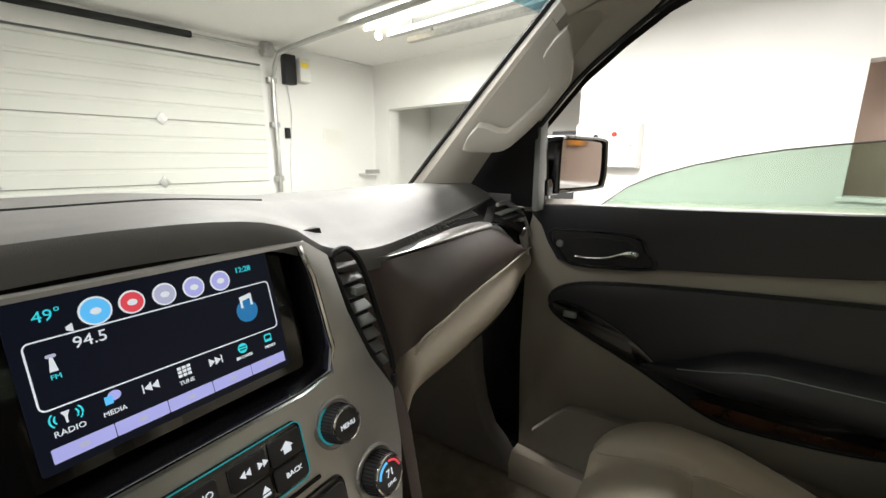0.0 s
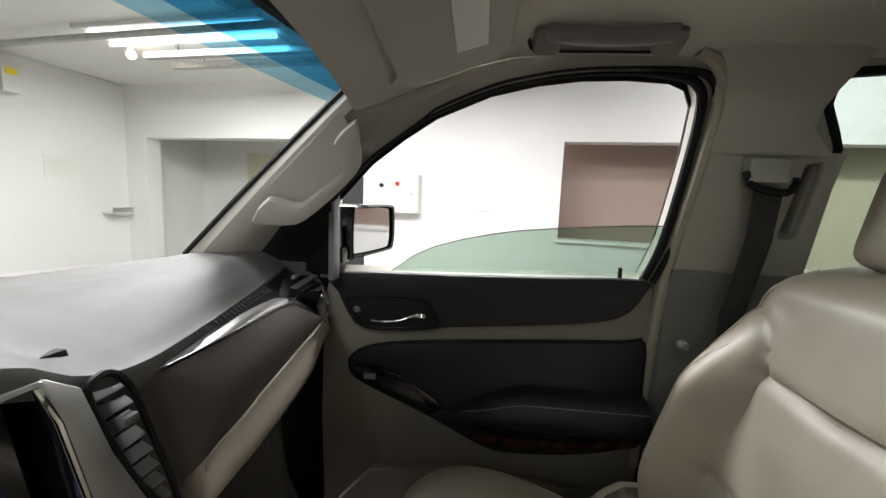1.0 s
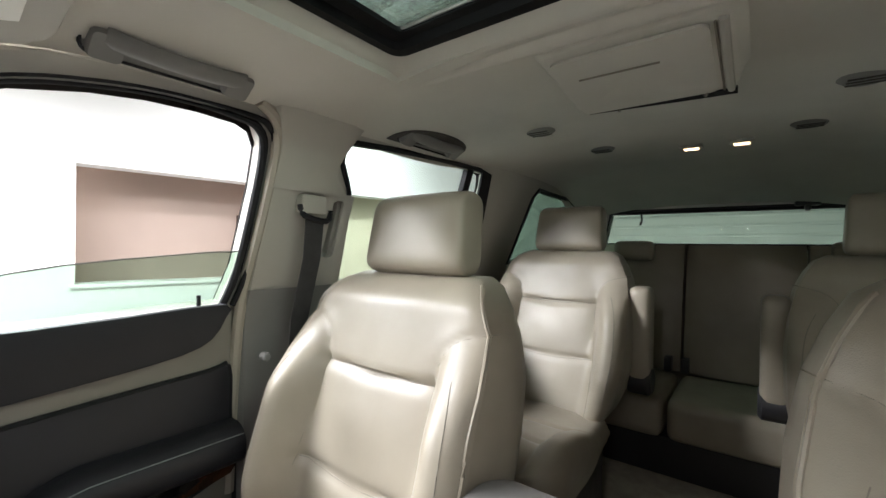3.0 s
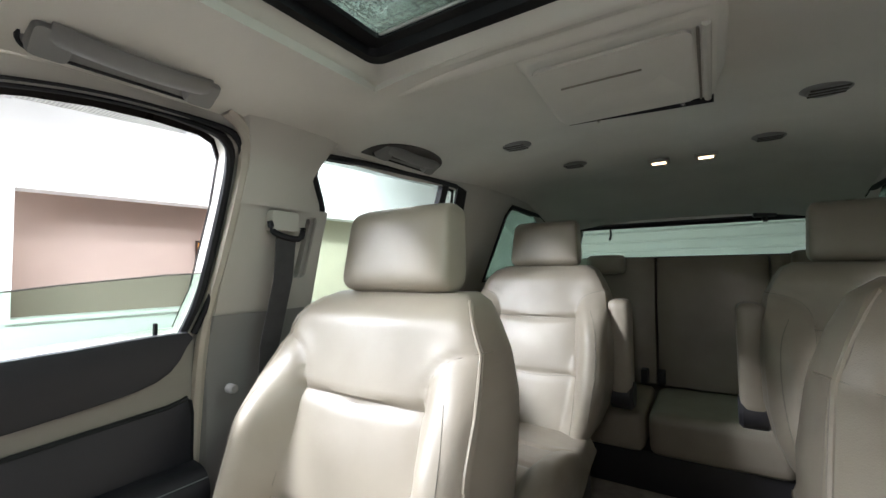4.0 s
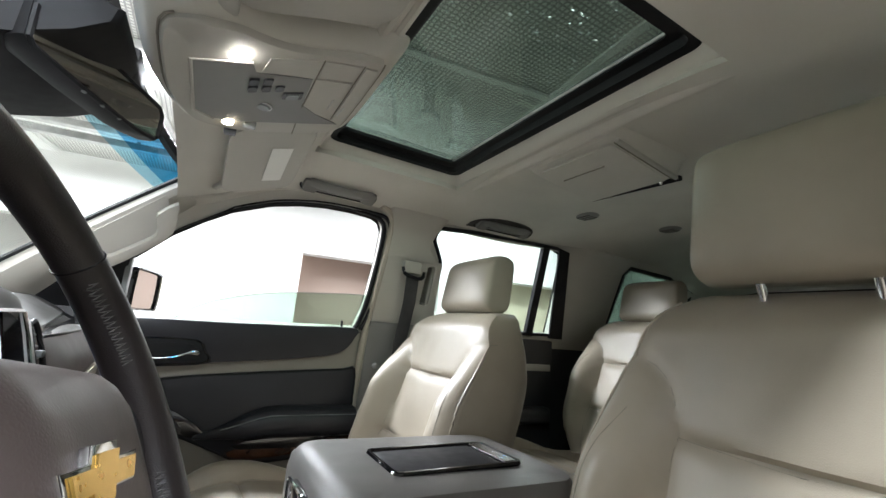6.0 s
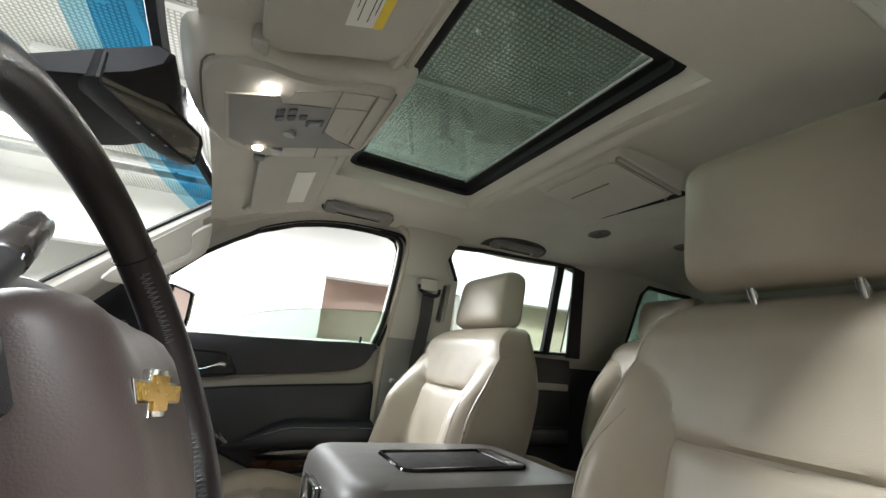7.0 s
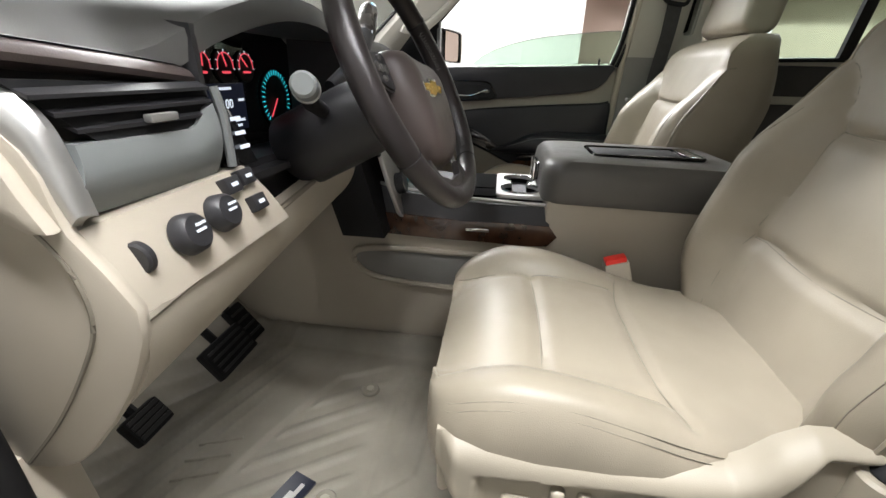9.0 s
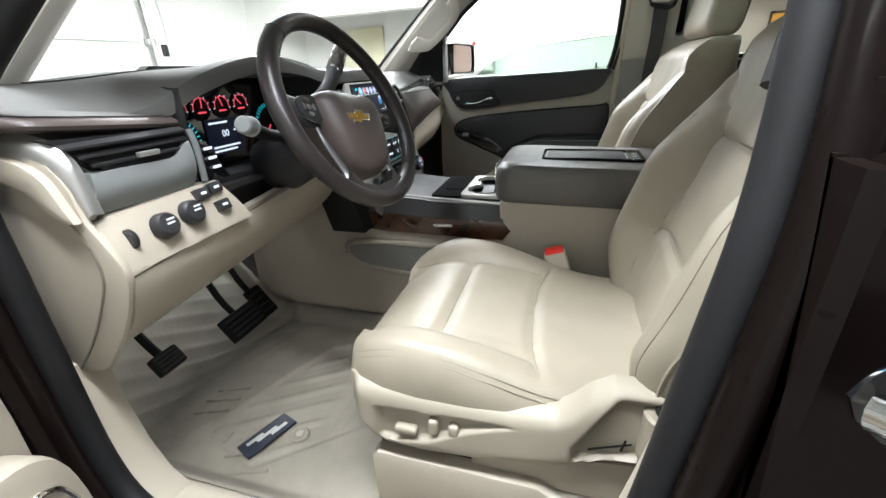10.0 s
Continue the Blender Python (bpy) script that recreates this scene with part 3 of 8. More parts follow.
part("sunroof_frame", loft([ring_rect(SX0 - 0.012, SX1 + 0.012, SY0 - 0.012, SY1 + 0.012, sz + 0.019, 0.02), ring_rect(SX0 + 0.012, SX1 - 0.012, SY0 + 0.016, SY1 - 0.010, sz + 0.022, 0.02), ring_rect(SX0 + 0.016, SX1 - 0.016, SY0 + 0.022, SY1 - 0.014, sz + 0.036, 0.016),
                            ring_rect(SX0 + 0.04, SX1 - 0.04, SY0 + 0.036, SY1 - 0.022, sz + 0.040, 0.012), ring_rect(SX0 + 0.04, SX1 - 0.04, SY0 + 0.036, SY1 - 0.022, sz + 0.049, 0.012)], caps=False), SUNBLACK, car, "black sunroof frame")
part("glass_trim", tube([(SX0 + 0.03, SY0 + 0.037, sz + 0.047), (SX1 - 0.035, SY0 + 0.037, sz + 0.047)], 0.0032, 6), STEEL, car, "thin grey trim along the sunroof glass")
sg = part("sunroof_glass", plate(ring_rect(SX0 + 0.0, SX1 - 0.0, SY0 + 0.0, SY1 - 0.0, sz + 0.05, 0.02), (0, 0, 0.005)), SUNGLASS, car, "dark tinted sunroof glass wet with drops")
part("roof_skin", sheet(lambda u, v: Vector(head(u, v)) + Vector((0, 0, 0.055 if 0.02 < u < 0.98 else 0.03)), 25, 53, (0, 0, 0.004), skip=lambda u, v: inside(u, v)), PAINT, car, "dark painted steel roof")

# side walls above the belt, with window openings
FWIN = [(0.675, 1.268), (0.662, 1.436), (0.573, 1.521), (0.50, 1.572), (0.433, 1.612), (0.327, 1.653), (0.24, 1.672), (0.162, 1.681), (0.08, 1.683), (0.005, 1.679), (-0.025, 1.668), (-0.042, 1.640), (-0.048, 1.55), (-0.046, 1.379), (-0.028, 1.291)]
RWIN = [(-0.262, 1.690), (-0.247, 1.665), (-0.249, 1.642), (-0.28, 1.60), (-0.298, 1.572), (-0.303, 1.50), (-0.318, 1.40), (-0.332, 1.318), (-0.60, 1.325), (-0.975, 1.335), (-0.96, 1.45), (-0.925, 1.66), (-0.905, 1.70), (-0.85, 1.712), (-0.60, 1.708), (-0.40, 1.70)]
SLOT = [(-0.242, 1.538), (-0.250, 1.545), (-0.268, 1.545), (-0.273, 1.536), (-0.282, 1.408), (-0.274, 1.401), (-0.254, 1.401), (-0.247, 1.410)]
QWIN = [(-1.36, 1.70), (-1.33, 1.66), (-1.33, 1.36), (-1.95, 1.37), (-1.93, 1.66), (-1.90, 1.69)]
OUT = [(0.72, 1.25), (0.72, 1.42), (0.61, 1.560), (0.47, 1.655), (0.33, 1.706), (0.15, 1.726), (-0.3, 1.735), (-1.2, 1.745), (-1.9, 1.72), (-2.08, 1.62), (-2.12, 1.40), (-2.12, 1.25)]
for s in (1, -1):
    at = lambda q, s=s: Vector((wx(q[1], s), q[0], q[1]))
    holes = [[at(q) for q in RWIN], [at(q) for q in QWIN], [at(q) for q in SLOT]] + ([[at(q) for q in FWIN]] if s > 0 else [])
    edge = OUT if s > 0 else OUT[2:] + [(-0.10, 1.25), *[(y - 0.004, z + 0.004) for y, z in FWIN[-3:3:-1]], (0.50, 1.58)]
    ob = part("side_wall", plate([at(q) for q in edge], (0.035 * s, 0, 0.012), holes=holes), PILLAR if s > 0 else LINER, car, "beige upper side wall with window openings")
    loop = smooth_path([at(q) + Vector((-0.004 * s, 0, 0)) for q in FWIN[1 if s > 0 else 2:]], 3)
    thin = [0.0035 + 0.0055 * smooth01(0.10, -0.02, p.y) for p in loop]
    part("window_seal", tube(loop, thin, 8), BLACK, car, "black rubber seal")
    part("seal_lip", tube([p + Vector((-0.010 * s, 0, 0.007 if p.z > 1.6 else 0.0)) + Vector((0, -0.019 * smooth01(0.08, -0.02, p.y), 0)) for p in loop], [q * 0.8 for q in thin], 8), BLACK, car)
    part("rear_window_seal", tube([at(q) for q in RWIN], 0.008, 6, loop=True), BLACK, car)
    part("quarter_window_seal", tube([at(q) for q in QWIN], 0.010, 6, loop=True), BLACK, car)
    # division bar of the rear door and its dark rear edge
    part("window_bar", plate([at((-0.775, 1.71)), at((-0.812, 1.71)), at((-0.872, 1.32)), at((-0.832, 1.32))], (0.02 * s, 0, 0)), BLACK, car)
    part("rear_window_edge", plate([at((-0.858, 1.714)), at((-0.925, 1.704)), at((-1.055, 1.32)), at((-0.972, 1.32))], (-0.008 * s, 0, 0)), BLACK, car)
    # roof rail cover between headliner and windows
    part("roof_rail", sheet(lambda u, v, s=s: Vector((side(s, 0.672 + (wx(min(1.705, roof(HX1, YB + (0.56 - YB) * u) - 0.016)) - 0.672) * v + 0.004), YB + (0.56 - YB) * u, 0)) + Vector((0, 0, roof(HX1, YB + (0.56 - YB) * u) * (1 - v) + v * min(1.70, roof(HX1, YB + (0.56 - YB) * u) - 0.02) + 0.006 * math.sin(v * 3.1))), 40, 5), LINER, car)
    g1 = part("rear_door_glass", plate([at(q) + Vector((0.015 * s, 0, 0)) for q in RWIN], (0.004 * s, 0, 0)), TINT, car, "green tinted door glass")
    g2 = part("quarter_glass", plate([at(q) + Vector((0.015 * s, 0, 0)) for q in QWIN], (0.004 * s, 0, 0)), PRIVACY, car, "dark tinted quarter glass")
    g1.visible_shadow = False
    # lower body side behind the front door
    part("rear_side_trim", box(*sorted((side(s, 0.86), side(s, 0.90))), -2.12, -0.06, 0.5, 1.30, r=0.01), DARK if s > 0 else TRIM, car)
    # B pillar cover: upper part, slotted belt panel, darker lower part
    def pillar_rows(heights, s=s):
        rows = []
        for z in heights:
            y0 = -0.062 - 0.012 * max(0, 1.55 - z) + (0.0 if z < 1.64 else 0.03 * (z - 1.64) / 0.09)
            y1 = -0.24 if z > 1.6 else -0.24 - 0.055 * min(1, (1.6 - z) / 0.05) - 0.10 * max(0, 1.55 - z)
            y1 -= 0.0 if z < 1.64 else 0.05 * (z - 1.64) / 0.09
            x = wx(max(z, 1.25)) - 0.012
            rows.append([Vector((side(s, x), y0, z)), Vector((side(s, x - 0.016), y0 - 0.01, z)), Vector((side(s, x - 0.022), y0 - 0.05, z)), Vector((side(s, x - 0.022), y1 + 0.05, z)), Vector((side(s, x - 0.014), y1 + 0.01, z)), Vector((side(s, x + 0.02), y1, z))])
        return rows
    part("b_pillar", loft(pillar_rows([1.556, 1.57, 1.585, 1.60, 1.63, 1.66, 1.70, 1.73]), closed=False), PILLAR, car, "beige pillar cover between the doors")
    bp_at = lambda q, s=s: Vector((side(s, wx(q[1]) - 0.026), q[0], q[1]))
    part("belt_panel", plate([bp_at(q) for q in ((-0.072, 1.562), (-0.30, 1.562), (-0.304, 1.50), (-0.318, 1.40), (-0.330, 1.318), (-0.075, 1.318))], (0.012 * s, 0, 0), holes=[[bp_at(q) for q in SLOT]], bevel=0.003), PILLAR, car, "slotted beige belt panel")
    part("pillar_edge", tube(smooth_path([Vector((side(s, wx(max(z, 1.25)) - 0.014), y, z)) for y, z in ((-0.01, 1.715), (-0.05, 1.69), (-0.068, 1.63), (-0.070, 1.45), (-0.066, 1.30), (-0.06, 1.1), (-0.05, 0.85))], 5), 0.013, 8), TRIM, car, "pale pillar edge")
    part("lower_pillar", loft(pillar_rows([0.55, 0.9, 1.20, 1.28, 1.325]), closed=False), HANDLE, car, "dark lower pillar cover")

# A pillars with grab handle
for s in (1, -1):
    foot, topp = Vector((side(s, 0.775), 1.0, 1.295)), Vector((side(s, 0.652), 0.545, 1.672))
    rows = []
    for i in range(13):
        t = i / 12
        p = foot.lerp(topp, t) + Vector((0.012 * s * math.sin(t * 3.14), 0, 0.012 * math.sin(t * 3.14)))
        w = 0.085 - 0.015 * t
        a = p + Vector((0.002 * s, 0.002, 0.004))            # edge at the windshield
        e = Vector((wx(min(1.70, p.z + 0.03), s) - 0.02 * s, p.y - w * 1.35, p.z - 0.005 + 0.03 * t))  # edge at the door
        m1 = a.lerp(e, 0.25) + Vector((-0.028 * s, -0.01, 0.0))
        m2 = a.lerp(e, 0.6) + Vector((-0.030 * s, -0.008, 0.0))
        m3 = a.lerp(e, 0.9) + Vector((-0.012 * s, 0, 0))
        rows.append([a, m1, m2, m3, e, Vector((wx(min(1.70, p.z + 0.03), s) + 0.014 * s, e.y - 0.04, e.z + 0.004))])
    part("a_pillar", loft(rows, closed=False), PILLAR, car, "beige windshield pillar cover")
    part("windshield_seal", tube([q[0] + Vector((0.006 * s, 0.004, 0.002)) for q in rows], 0.009, 6), BLACK, car)

# windshield with its blue top band
def shield(u, v):
    """u across, v from the foot to the top."""
    hw = 0.775 - 0.125 * v
    k = 2 * u - 1
    return Vector((XC + hw * k, 1.055 + 0.16 * (1 - k * k) - (0.50 + 0.07 * (1 - k * k)) * v, 1.285 + 0.395 * v + 0.015 * (1 - k * k)))
ws = part("windshield", sheet(lambda u, v: shield(u, v * 0.86), 24, 12), SHIELD, car, "clear windshield")
wb_ = part("shade_band", sheet(lambda u, v: shield(u, 0.90 + v * 0.10), 24, 4), BAND, car, "blue shade band along the windshield's top")
wf_ = part("band_edge", sheet(lambda u, v: shield(u, 0.86 + v * 0.04), 24, 2), glass("pale_blue_band_edge", (0.36, 0.66, 0.80), 0.02), car, "paler lower edge of the blue band")
ws.visible_shadow = wb_.visible_shadow = wf_.visible_shadow = False
part("header_edge", tube([shield(i / 24, 1.0) + Vector((0, -0.004, 0.0)) for i in range(25)], 0.013, 6), BLACK, car)
part("hood", sheet(lambda u, v: (XC - 0.9 + 1.8 * u, 1.22 + 1.1 * v, 1.20 + 0.03 * math.sin(u * 3.14) - 0.12 * v * v), 16, 8, (0, 0, -0.02)), PAINT, car, "dark painted engine hood")

# tailgate with rear window
RG = [(-0.56, 1.455), (0.56, 1.455), (0.52, 1.645), (-0.52, 1.645)]
part("tailgate", plate([Vector((XC - 0.85, -2.13, 0.5)), Vector((XC + 0.85, -2.13, 0.5)), Vector((XC + 0.85, -2.13, 1.3)), Vector((XC + 0.68, -2.13, 1.80)), Vector((XC - 0.68, -2.13, 1.80)), Vector((XC - 0.85, -2.13, 1.3))], (0, -0.05, 0),
                       holes=[[Vector((XC + x, -2.13, z)) for x, z in RG]]), PILLAR, car, "dark trimmed tailgate")
part("rear_glass_seal", tube([Vector((XC + x, -2.125, z)) for x, z in RG], 0.016, 6, loop=True), BLACK, car)
rg = part("rear_glass", plate([Vector((XC + x, -2.15, z)) for x, z in RG], (0, -0.004, 0)), REARTINT, car, "green tinted rear window")

# floor, tunnel, firewall, sills
part("cabin_floor", box(XC - 0.82, XC + 0.82, -2.12, 1.25, 0.50, 0.55), CARPET, car, "beige carpet")
# firewall colour carries the footwell's shade
part("firewall", sheet(lambda u, v: (XC - 0.82 + 1.64 * u, 1.17 + 0.07 * smooth01(0, 0.5, v), 0.55 + 0.70 * v), 4, 12, (0, 0.03, 0)), SHADECARPET, car)
for s in (1, -1):
    prof = [(0.80, 0.545), (0.795, 0.60), (0.81, 0.625), (0.855, 0.622), (0.875, 0.61), (0.885, 0.57), (0.885, 0.45)] if s > 0 else [(0.835, 0.545), (0.842, 0.605), (0.852, 0.620), (0.870, 0.626), (0.915, 0.628), (0.926, 0.618), (0.935, 0.58), (0.935, 0.45)]
    part("sill_cover", loft([[Vector((side(s, x), y, z)) for x, z in prof] for y in (-0.06, 0.2, 0.45, 0.70 if s > 0 else 0.83)], closed=False), TRIM, car, "beige sill cover")
    # passenger's panel gets a darker plastic to paint the shaded footwell
    part("kick_panel", plate([Vector((side(s, 0.80 if s > 0 else 0.855), y, z)) for y, z in ((0.69, 0.56), (0.735, 0.622), (0.77, 0.655), (0.797, 0.72), (0.812, 0.80), (0.822, 0.91), (0.86, 0.92), (1.20, 0.94), (1.20, 0.55))], (0.065 * s, 0, 0), bevel=0.012), TRIM if s < 0 else HANDLE, car, "side panel in the footwell, beige, the passenger's darkened as shade")
    part("rocker", box(*sorted((side(s, 0.87), side(s, 0.97))), -2.1, 0.95, 0.30, 0.585, r=0.03), PAINT, car, "dark painted sill")
# outside skins: window frames, front wings with wheel arches, nose, tail
def arch(y0, y1, z0, z1, wy, r=0.44, n=14):
    """A lower side panel, as pairs, with a round wheel arch cut into its foot."""
    return [(y0, z0), (wy - r, z0)] + [(wy - r * math.cos(math.pi * k / n), 0.39 + r * math.sin(math.pi * k / n)) for k in range(1, n)] + [(wy + r, z0), (y1, z0), (y1, z1), (y0, z1)]
for s in (1, -1):
    at = lambda q, s=s: Vector((wx(q[1], s) + 0.042 * s, q[0], q[1]))
    edge = OUT if s > 0 else OUT[2:] + [(-0.10, 1.25), *[(y - 0.004, z + 0.004) for y, z in FWIN[-3:3:-1]], (0.50, 1.58)]
    part("outer_frame", plate([at(q) for q in edge], (0.006 * s, 0, 0.003), holes=[[at(q) for q in RWIN], [at(q) for q in QWIN]] + ([[at(q) for q in FWIN]] if s > 0 else [])), PAINT, car, "dark painted window frames")
    part("front_wing", plate([Vector((side(s, 0.945), y, z)) for y, z in arch(0.985, 2.32, 0.40, 1.06, 1.75)], (0.012 * s, 0, 0)), PAINT, car, "dark painted front wing")
    part("rear_quarter", plate([Vector((side(s, 0.945), y, z)) for y, z in arch(-2.16, -0.82, 0.40, 1.26, -1.25)], (0.010 * s, 0, 0)), PAINT, car, "dark painted rear quarter")
    part("head_lamp", box(*sorted((side(s, 0.60), side(s, 0.94))), 2.325, 2.36, 0.92, 1.08, r=0.01), GREYBOX, car, "pale head lamp")
part("nose", box(XC - 0.90, XC + 0.90, 2.27, 2.33, 0.40, 1.10, r=0.02), PAINT, car, "dark painted nose")
part("grille", box(XC - 0.52, XC + 0.52, 2.325, 2.35, 0.72, 1.05, r=0.01), CHROME, car, "chrome grille")
part("tail_skin", plate([Vector((XC + x, -2.185, z)) for x, z in ((-0.88, 0.40), (0.88, 0.40), (0.88, 1.3), (0.70, 1.80), (-0.70, 1.80), (-0.88, 1.3))], (0, -0.01, 0), holes=[[Vector((XC + x, -2.185, z)) for x, z in RG]]), PAINT, car, "dark painted tailgate skin")
# wheels that carry the car
for s in (1, -1):
    for wy in (1.75, -1.25):
        x0, x1 = side(s, 0.93), side(s, 0.68)
        w = part("wheel", cyl((x0, wy, 0.39), (x1, wy, 0.39), 0.39, n=40, bevel=0.05), BLACK, car, "black tyre")
        part("rim", cyl((x0 + 0.004 * s, wy, 0.39), (x0 - 0.05 * s, wy, 0.39), 0.26, n=32, bevel=0.02), SILVER, w)

# rain drops on the sunroof
rng = random.Random(5)
bm = bmesh.new()
for i in range(11000):
    x, y = rng.uniform(SX0 + 0.02, SX1 - 0.02), rng.uniform(SY0 + 0.04, SY1 - 0.02)
    if rng.random() > 0.03 + 0.97 * smooth01(0.02, 0.36, x + 0.25 * (y - 0.1)):
        continue
    r = rng.choice((0.0010, 0.0013, 0.0017, 0.0022, 0.0028))
    c = bm.verts.new((x, y, sz + 0.055 + r * 0.7))
    ring = [bm.verts.new((x + r * math.cos(a), y + r * math.sin(a) * 1.15, sz + 0.0552)) for a in [math.pi * k / 3 for k in range(6)]]
    for k in range(6):
        bm.faces.new((c, ring[k], ring[(k + 1) % 6]))
WATER = material("water_drop", (0.85, 0.9, 0.9), 0.05, var=0.02)
wt = WATER.node_tree
tl = wt.nodes.new("ShaderNodeBsdfTranslucent")
tl.inputs[0].default_value = (0.9, 0.95, 0.93, 1)
wm = wt.nodes.new("ShaderNodeMixShader")
wm.inputs[0].default_value = 0.85
wt.nodes["Principled BSDF"].inputs["Transmission Weight"].default_value = 1.0
wt.nodes["Principled BSDF"].inputs["IOR"].default_value = 1.33
wt.links.new(wt.nodes["Principled BSDF"].outputs[0], wm.inputs[1])
wt.links.new(tl.outputs[0], wm.inputs[2])
wt.links.new(wm.outputs[0], wt.nodes["Material Output"].inputs[0])
ob = part("rain_drops", bm, WATER)
tagged(ob, "scattered rain drops on the sunroof glass", "rain drops", kind="stuff")


# ---- seats ----
def gauss(d, w):
    return math.exp(-(d / w) ** 2)


def polyline_gap(pts, p):
    best = 9.0
    for a, b in zip(pts, pts[1:]):
        d = (b[0] - a[0], b[1] - a[1])
        q = max(0.0, min(1.0, ((p[0] - a[0]) * d[0] + (p[1] - a[1]) * d[1]) / (d[0] ** 2 + d[1] ** 2 + 1e-9)))
        best = min(best, math.hypot(p[0] - a[0] - q * d[0], p[1] - a[1] - q * d[1]))
    return best


BACK_HW = [(0.80, 0.195), (0.84, 0.222), (0.90, 0.247), (0.98, 0.262), (1.10, 0.265), (1.20, 0.258), (1.27, 0.243), (1.32, 0.222), (1.355, 0.198), (1.372, 0.165)]


def table(rows, z):
    if z <= rows[0][0]:
        return rows[0][1]
    for (a, p), (b, q) in zip(rows, rows[1:]):
        if z <= b:
            t = (z - a) / (b - a)
            return p + (q - p) * t
    return rows[-1][1]


def back_seams():
    """Seam lines of the backrest, as (across, height)."""
    s = [[(-0.148, 1.186), (0.0, 1.178), (0.148, 1.186)], [(-0.158, 0.995), (0.0, 0.985), (0.158, 0.995)]]
    for k in (-1, 1):
        s.append([(k * x, z) for x, z in ((0.150, 0.80), (0.160, 0.92), (0.158, 1.02), (0.150, 1.12), (0.147, 1.18), (0.150, 1.22), (0.165, 1.252), (0.195, 1.272), (0.25, 1.285))])
        s.append([(k * x, z) for x, z in ((0.205, 1.215), (0.228, 1.16), (0.236, 1.08), (0.232, 0.98), (0.215, 0.88))])
    return s


def back_y(x, z):
    """Front face of the backrest, from its own middle: seams sunk, cushions swollen, wings forward."""
    base = -0.146 - 0.30 * (z - 1.19)
    hw = table(BACK_HW, z)
    k = abs(x) / hw
    swell = smooth01(1.30, 1.12, z) * (0.35 + 0.65 * smooth01(0.80, 0.96, z))
    wing = 0.080 * smooth01(0.52, 0.80, k) * swell
    rim = -(0.010 + 0.034 * swell) * max(0.0, (k - 0.84) / 0.16) ** 2.2
    top = -0.06 * max(0.0, (z - 1.315) / 0.057) ** 2
    y = base + wing + rim + top
    for i, line in enumerate(back_seams()):
        y -= (0.0085 if i < 2 else 0.007 if i % 2 == 0 else 0.003) * gauss(polyline_gap(line, (x, z)), 0.010 if i < 4 else 0.008)
    if abs(x) < 0.15:
        y += 0.006 * math.cos(x / 0.15 * 1.57) * (1 if z > 1.19 else abs(math.sin((z - 0.995) / 0.19 * 3.14)) if z > 0.995 else 0.8)
    y += 0.0016 * noise.noise(Vector((x * 14, z * 14, 3.1))) + 0.002 * noise.noise(Vector((x * 5, z * 6, 7.7)))
    return y


def backrest_mesh(xc):
    bm = bmesh.new()
    nz, nx = 70, 50
    rows = []
    for j in range(nz + 1):
        z = 0.80 + (1.372 - 0.80) * j / nz
        hw = table(BACK_HW, z)
        ring = [Vector((xc + hw * (2 * i / nx - 1), back_y(hw * (2 * i / nx - 1), z), z)) for i in range(nx + 1)]
        deep = 0.150 - 0.05 * smooth01(1.15, 1.37, z)
        y1 = back_y(hw, z)
        yb = -0.146 - 0.30 * (z - 1.19) - 0.03
        low = yb - deep
        half = [(1.0, 0.02), (1.012, 0.14), (1.02, 0.30), (1.02, 0.50), (1.01, 0.68), (0.985, 0.83), (0.93, 0.94), (0.80, 0.99), (0.5, 1.0)]
        for px, q in half + [(-a, b) for a, b in half[::-1]]:
            ring.append(Vector((xc + px * hw, y1 + (low - y1) * q, z)))
        rows.append(ring)
    loft(rows, bm=bm)
    return bm


CUSH_HW = [(-0.06, 0.226), (0.0, 0.230), (0.05, 0.235), (0.10, 0.243), (0.16, 0.250), (0.23, 0.254), (0.32, 0.254), (0.38, 0.250), (0.42, 0.241), (0.445, 0.226), (0.457, 0.208), (0.462, 0.188)]


def cush_seams():
    s = [[(-0.145, 0.308), (0.0, 0.304), (0.145, 0.308)], [(-0.20, 0.13), (-0.10, 0.150), (0.0, 0.153), (0.10, 0.150), (0.20, 0.13)]]
    for k in (-1, 1):
        s.append([(k * x, y) for x, y in ((0.160, 0.15), (0.158, 0.22), (0.150, 0.31), (0.146, 0.38), (0.15, 0.46))])
    return s


def cush_z(x, y):
    hw = table(CUSH_HW, y)
    k = abs(x) / hw
    z = 0.852 + 0.035 * smooth01(0.0, 0.38, y) - 0.055 * max(0, (y - 0.33) / 0.13) ** 2
    z += 0.034 * smooth01(0.50, 0.78, k) * smooth01(0.05, 0.30, y) - 0.050 * max(0, (k - 0.84) / 0.16) ** 2.4
    for i, line in enumerate(cush_seams()):
        z -= (0.007 if i == 1 else 0.008) * gauss(polyline_gap(line, (x, y)), 0.010)
    z += 0.007 * math.cos(min(1, abs(x) / 0.16) * 1.57)
    z += 0.0018 * noise.noise(Vector((x * 13, y * 13, 1.7))) + 0.002 * noise.noise(Vector((x * 6, y * 5, 9.0)))
    return z


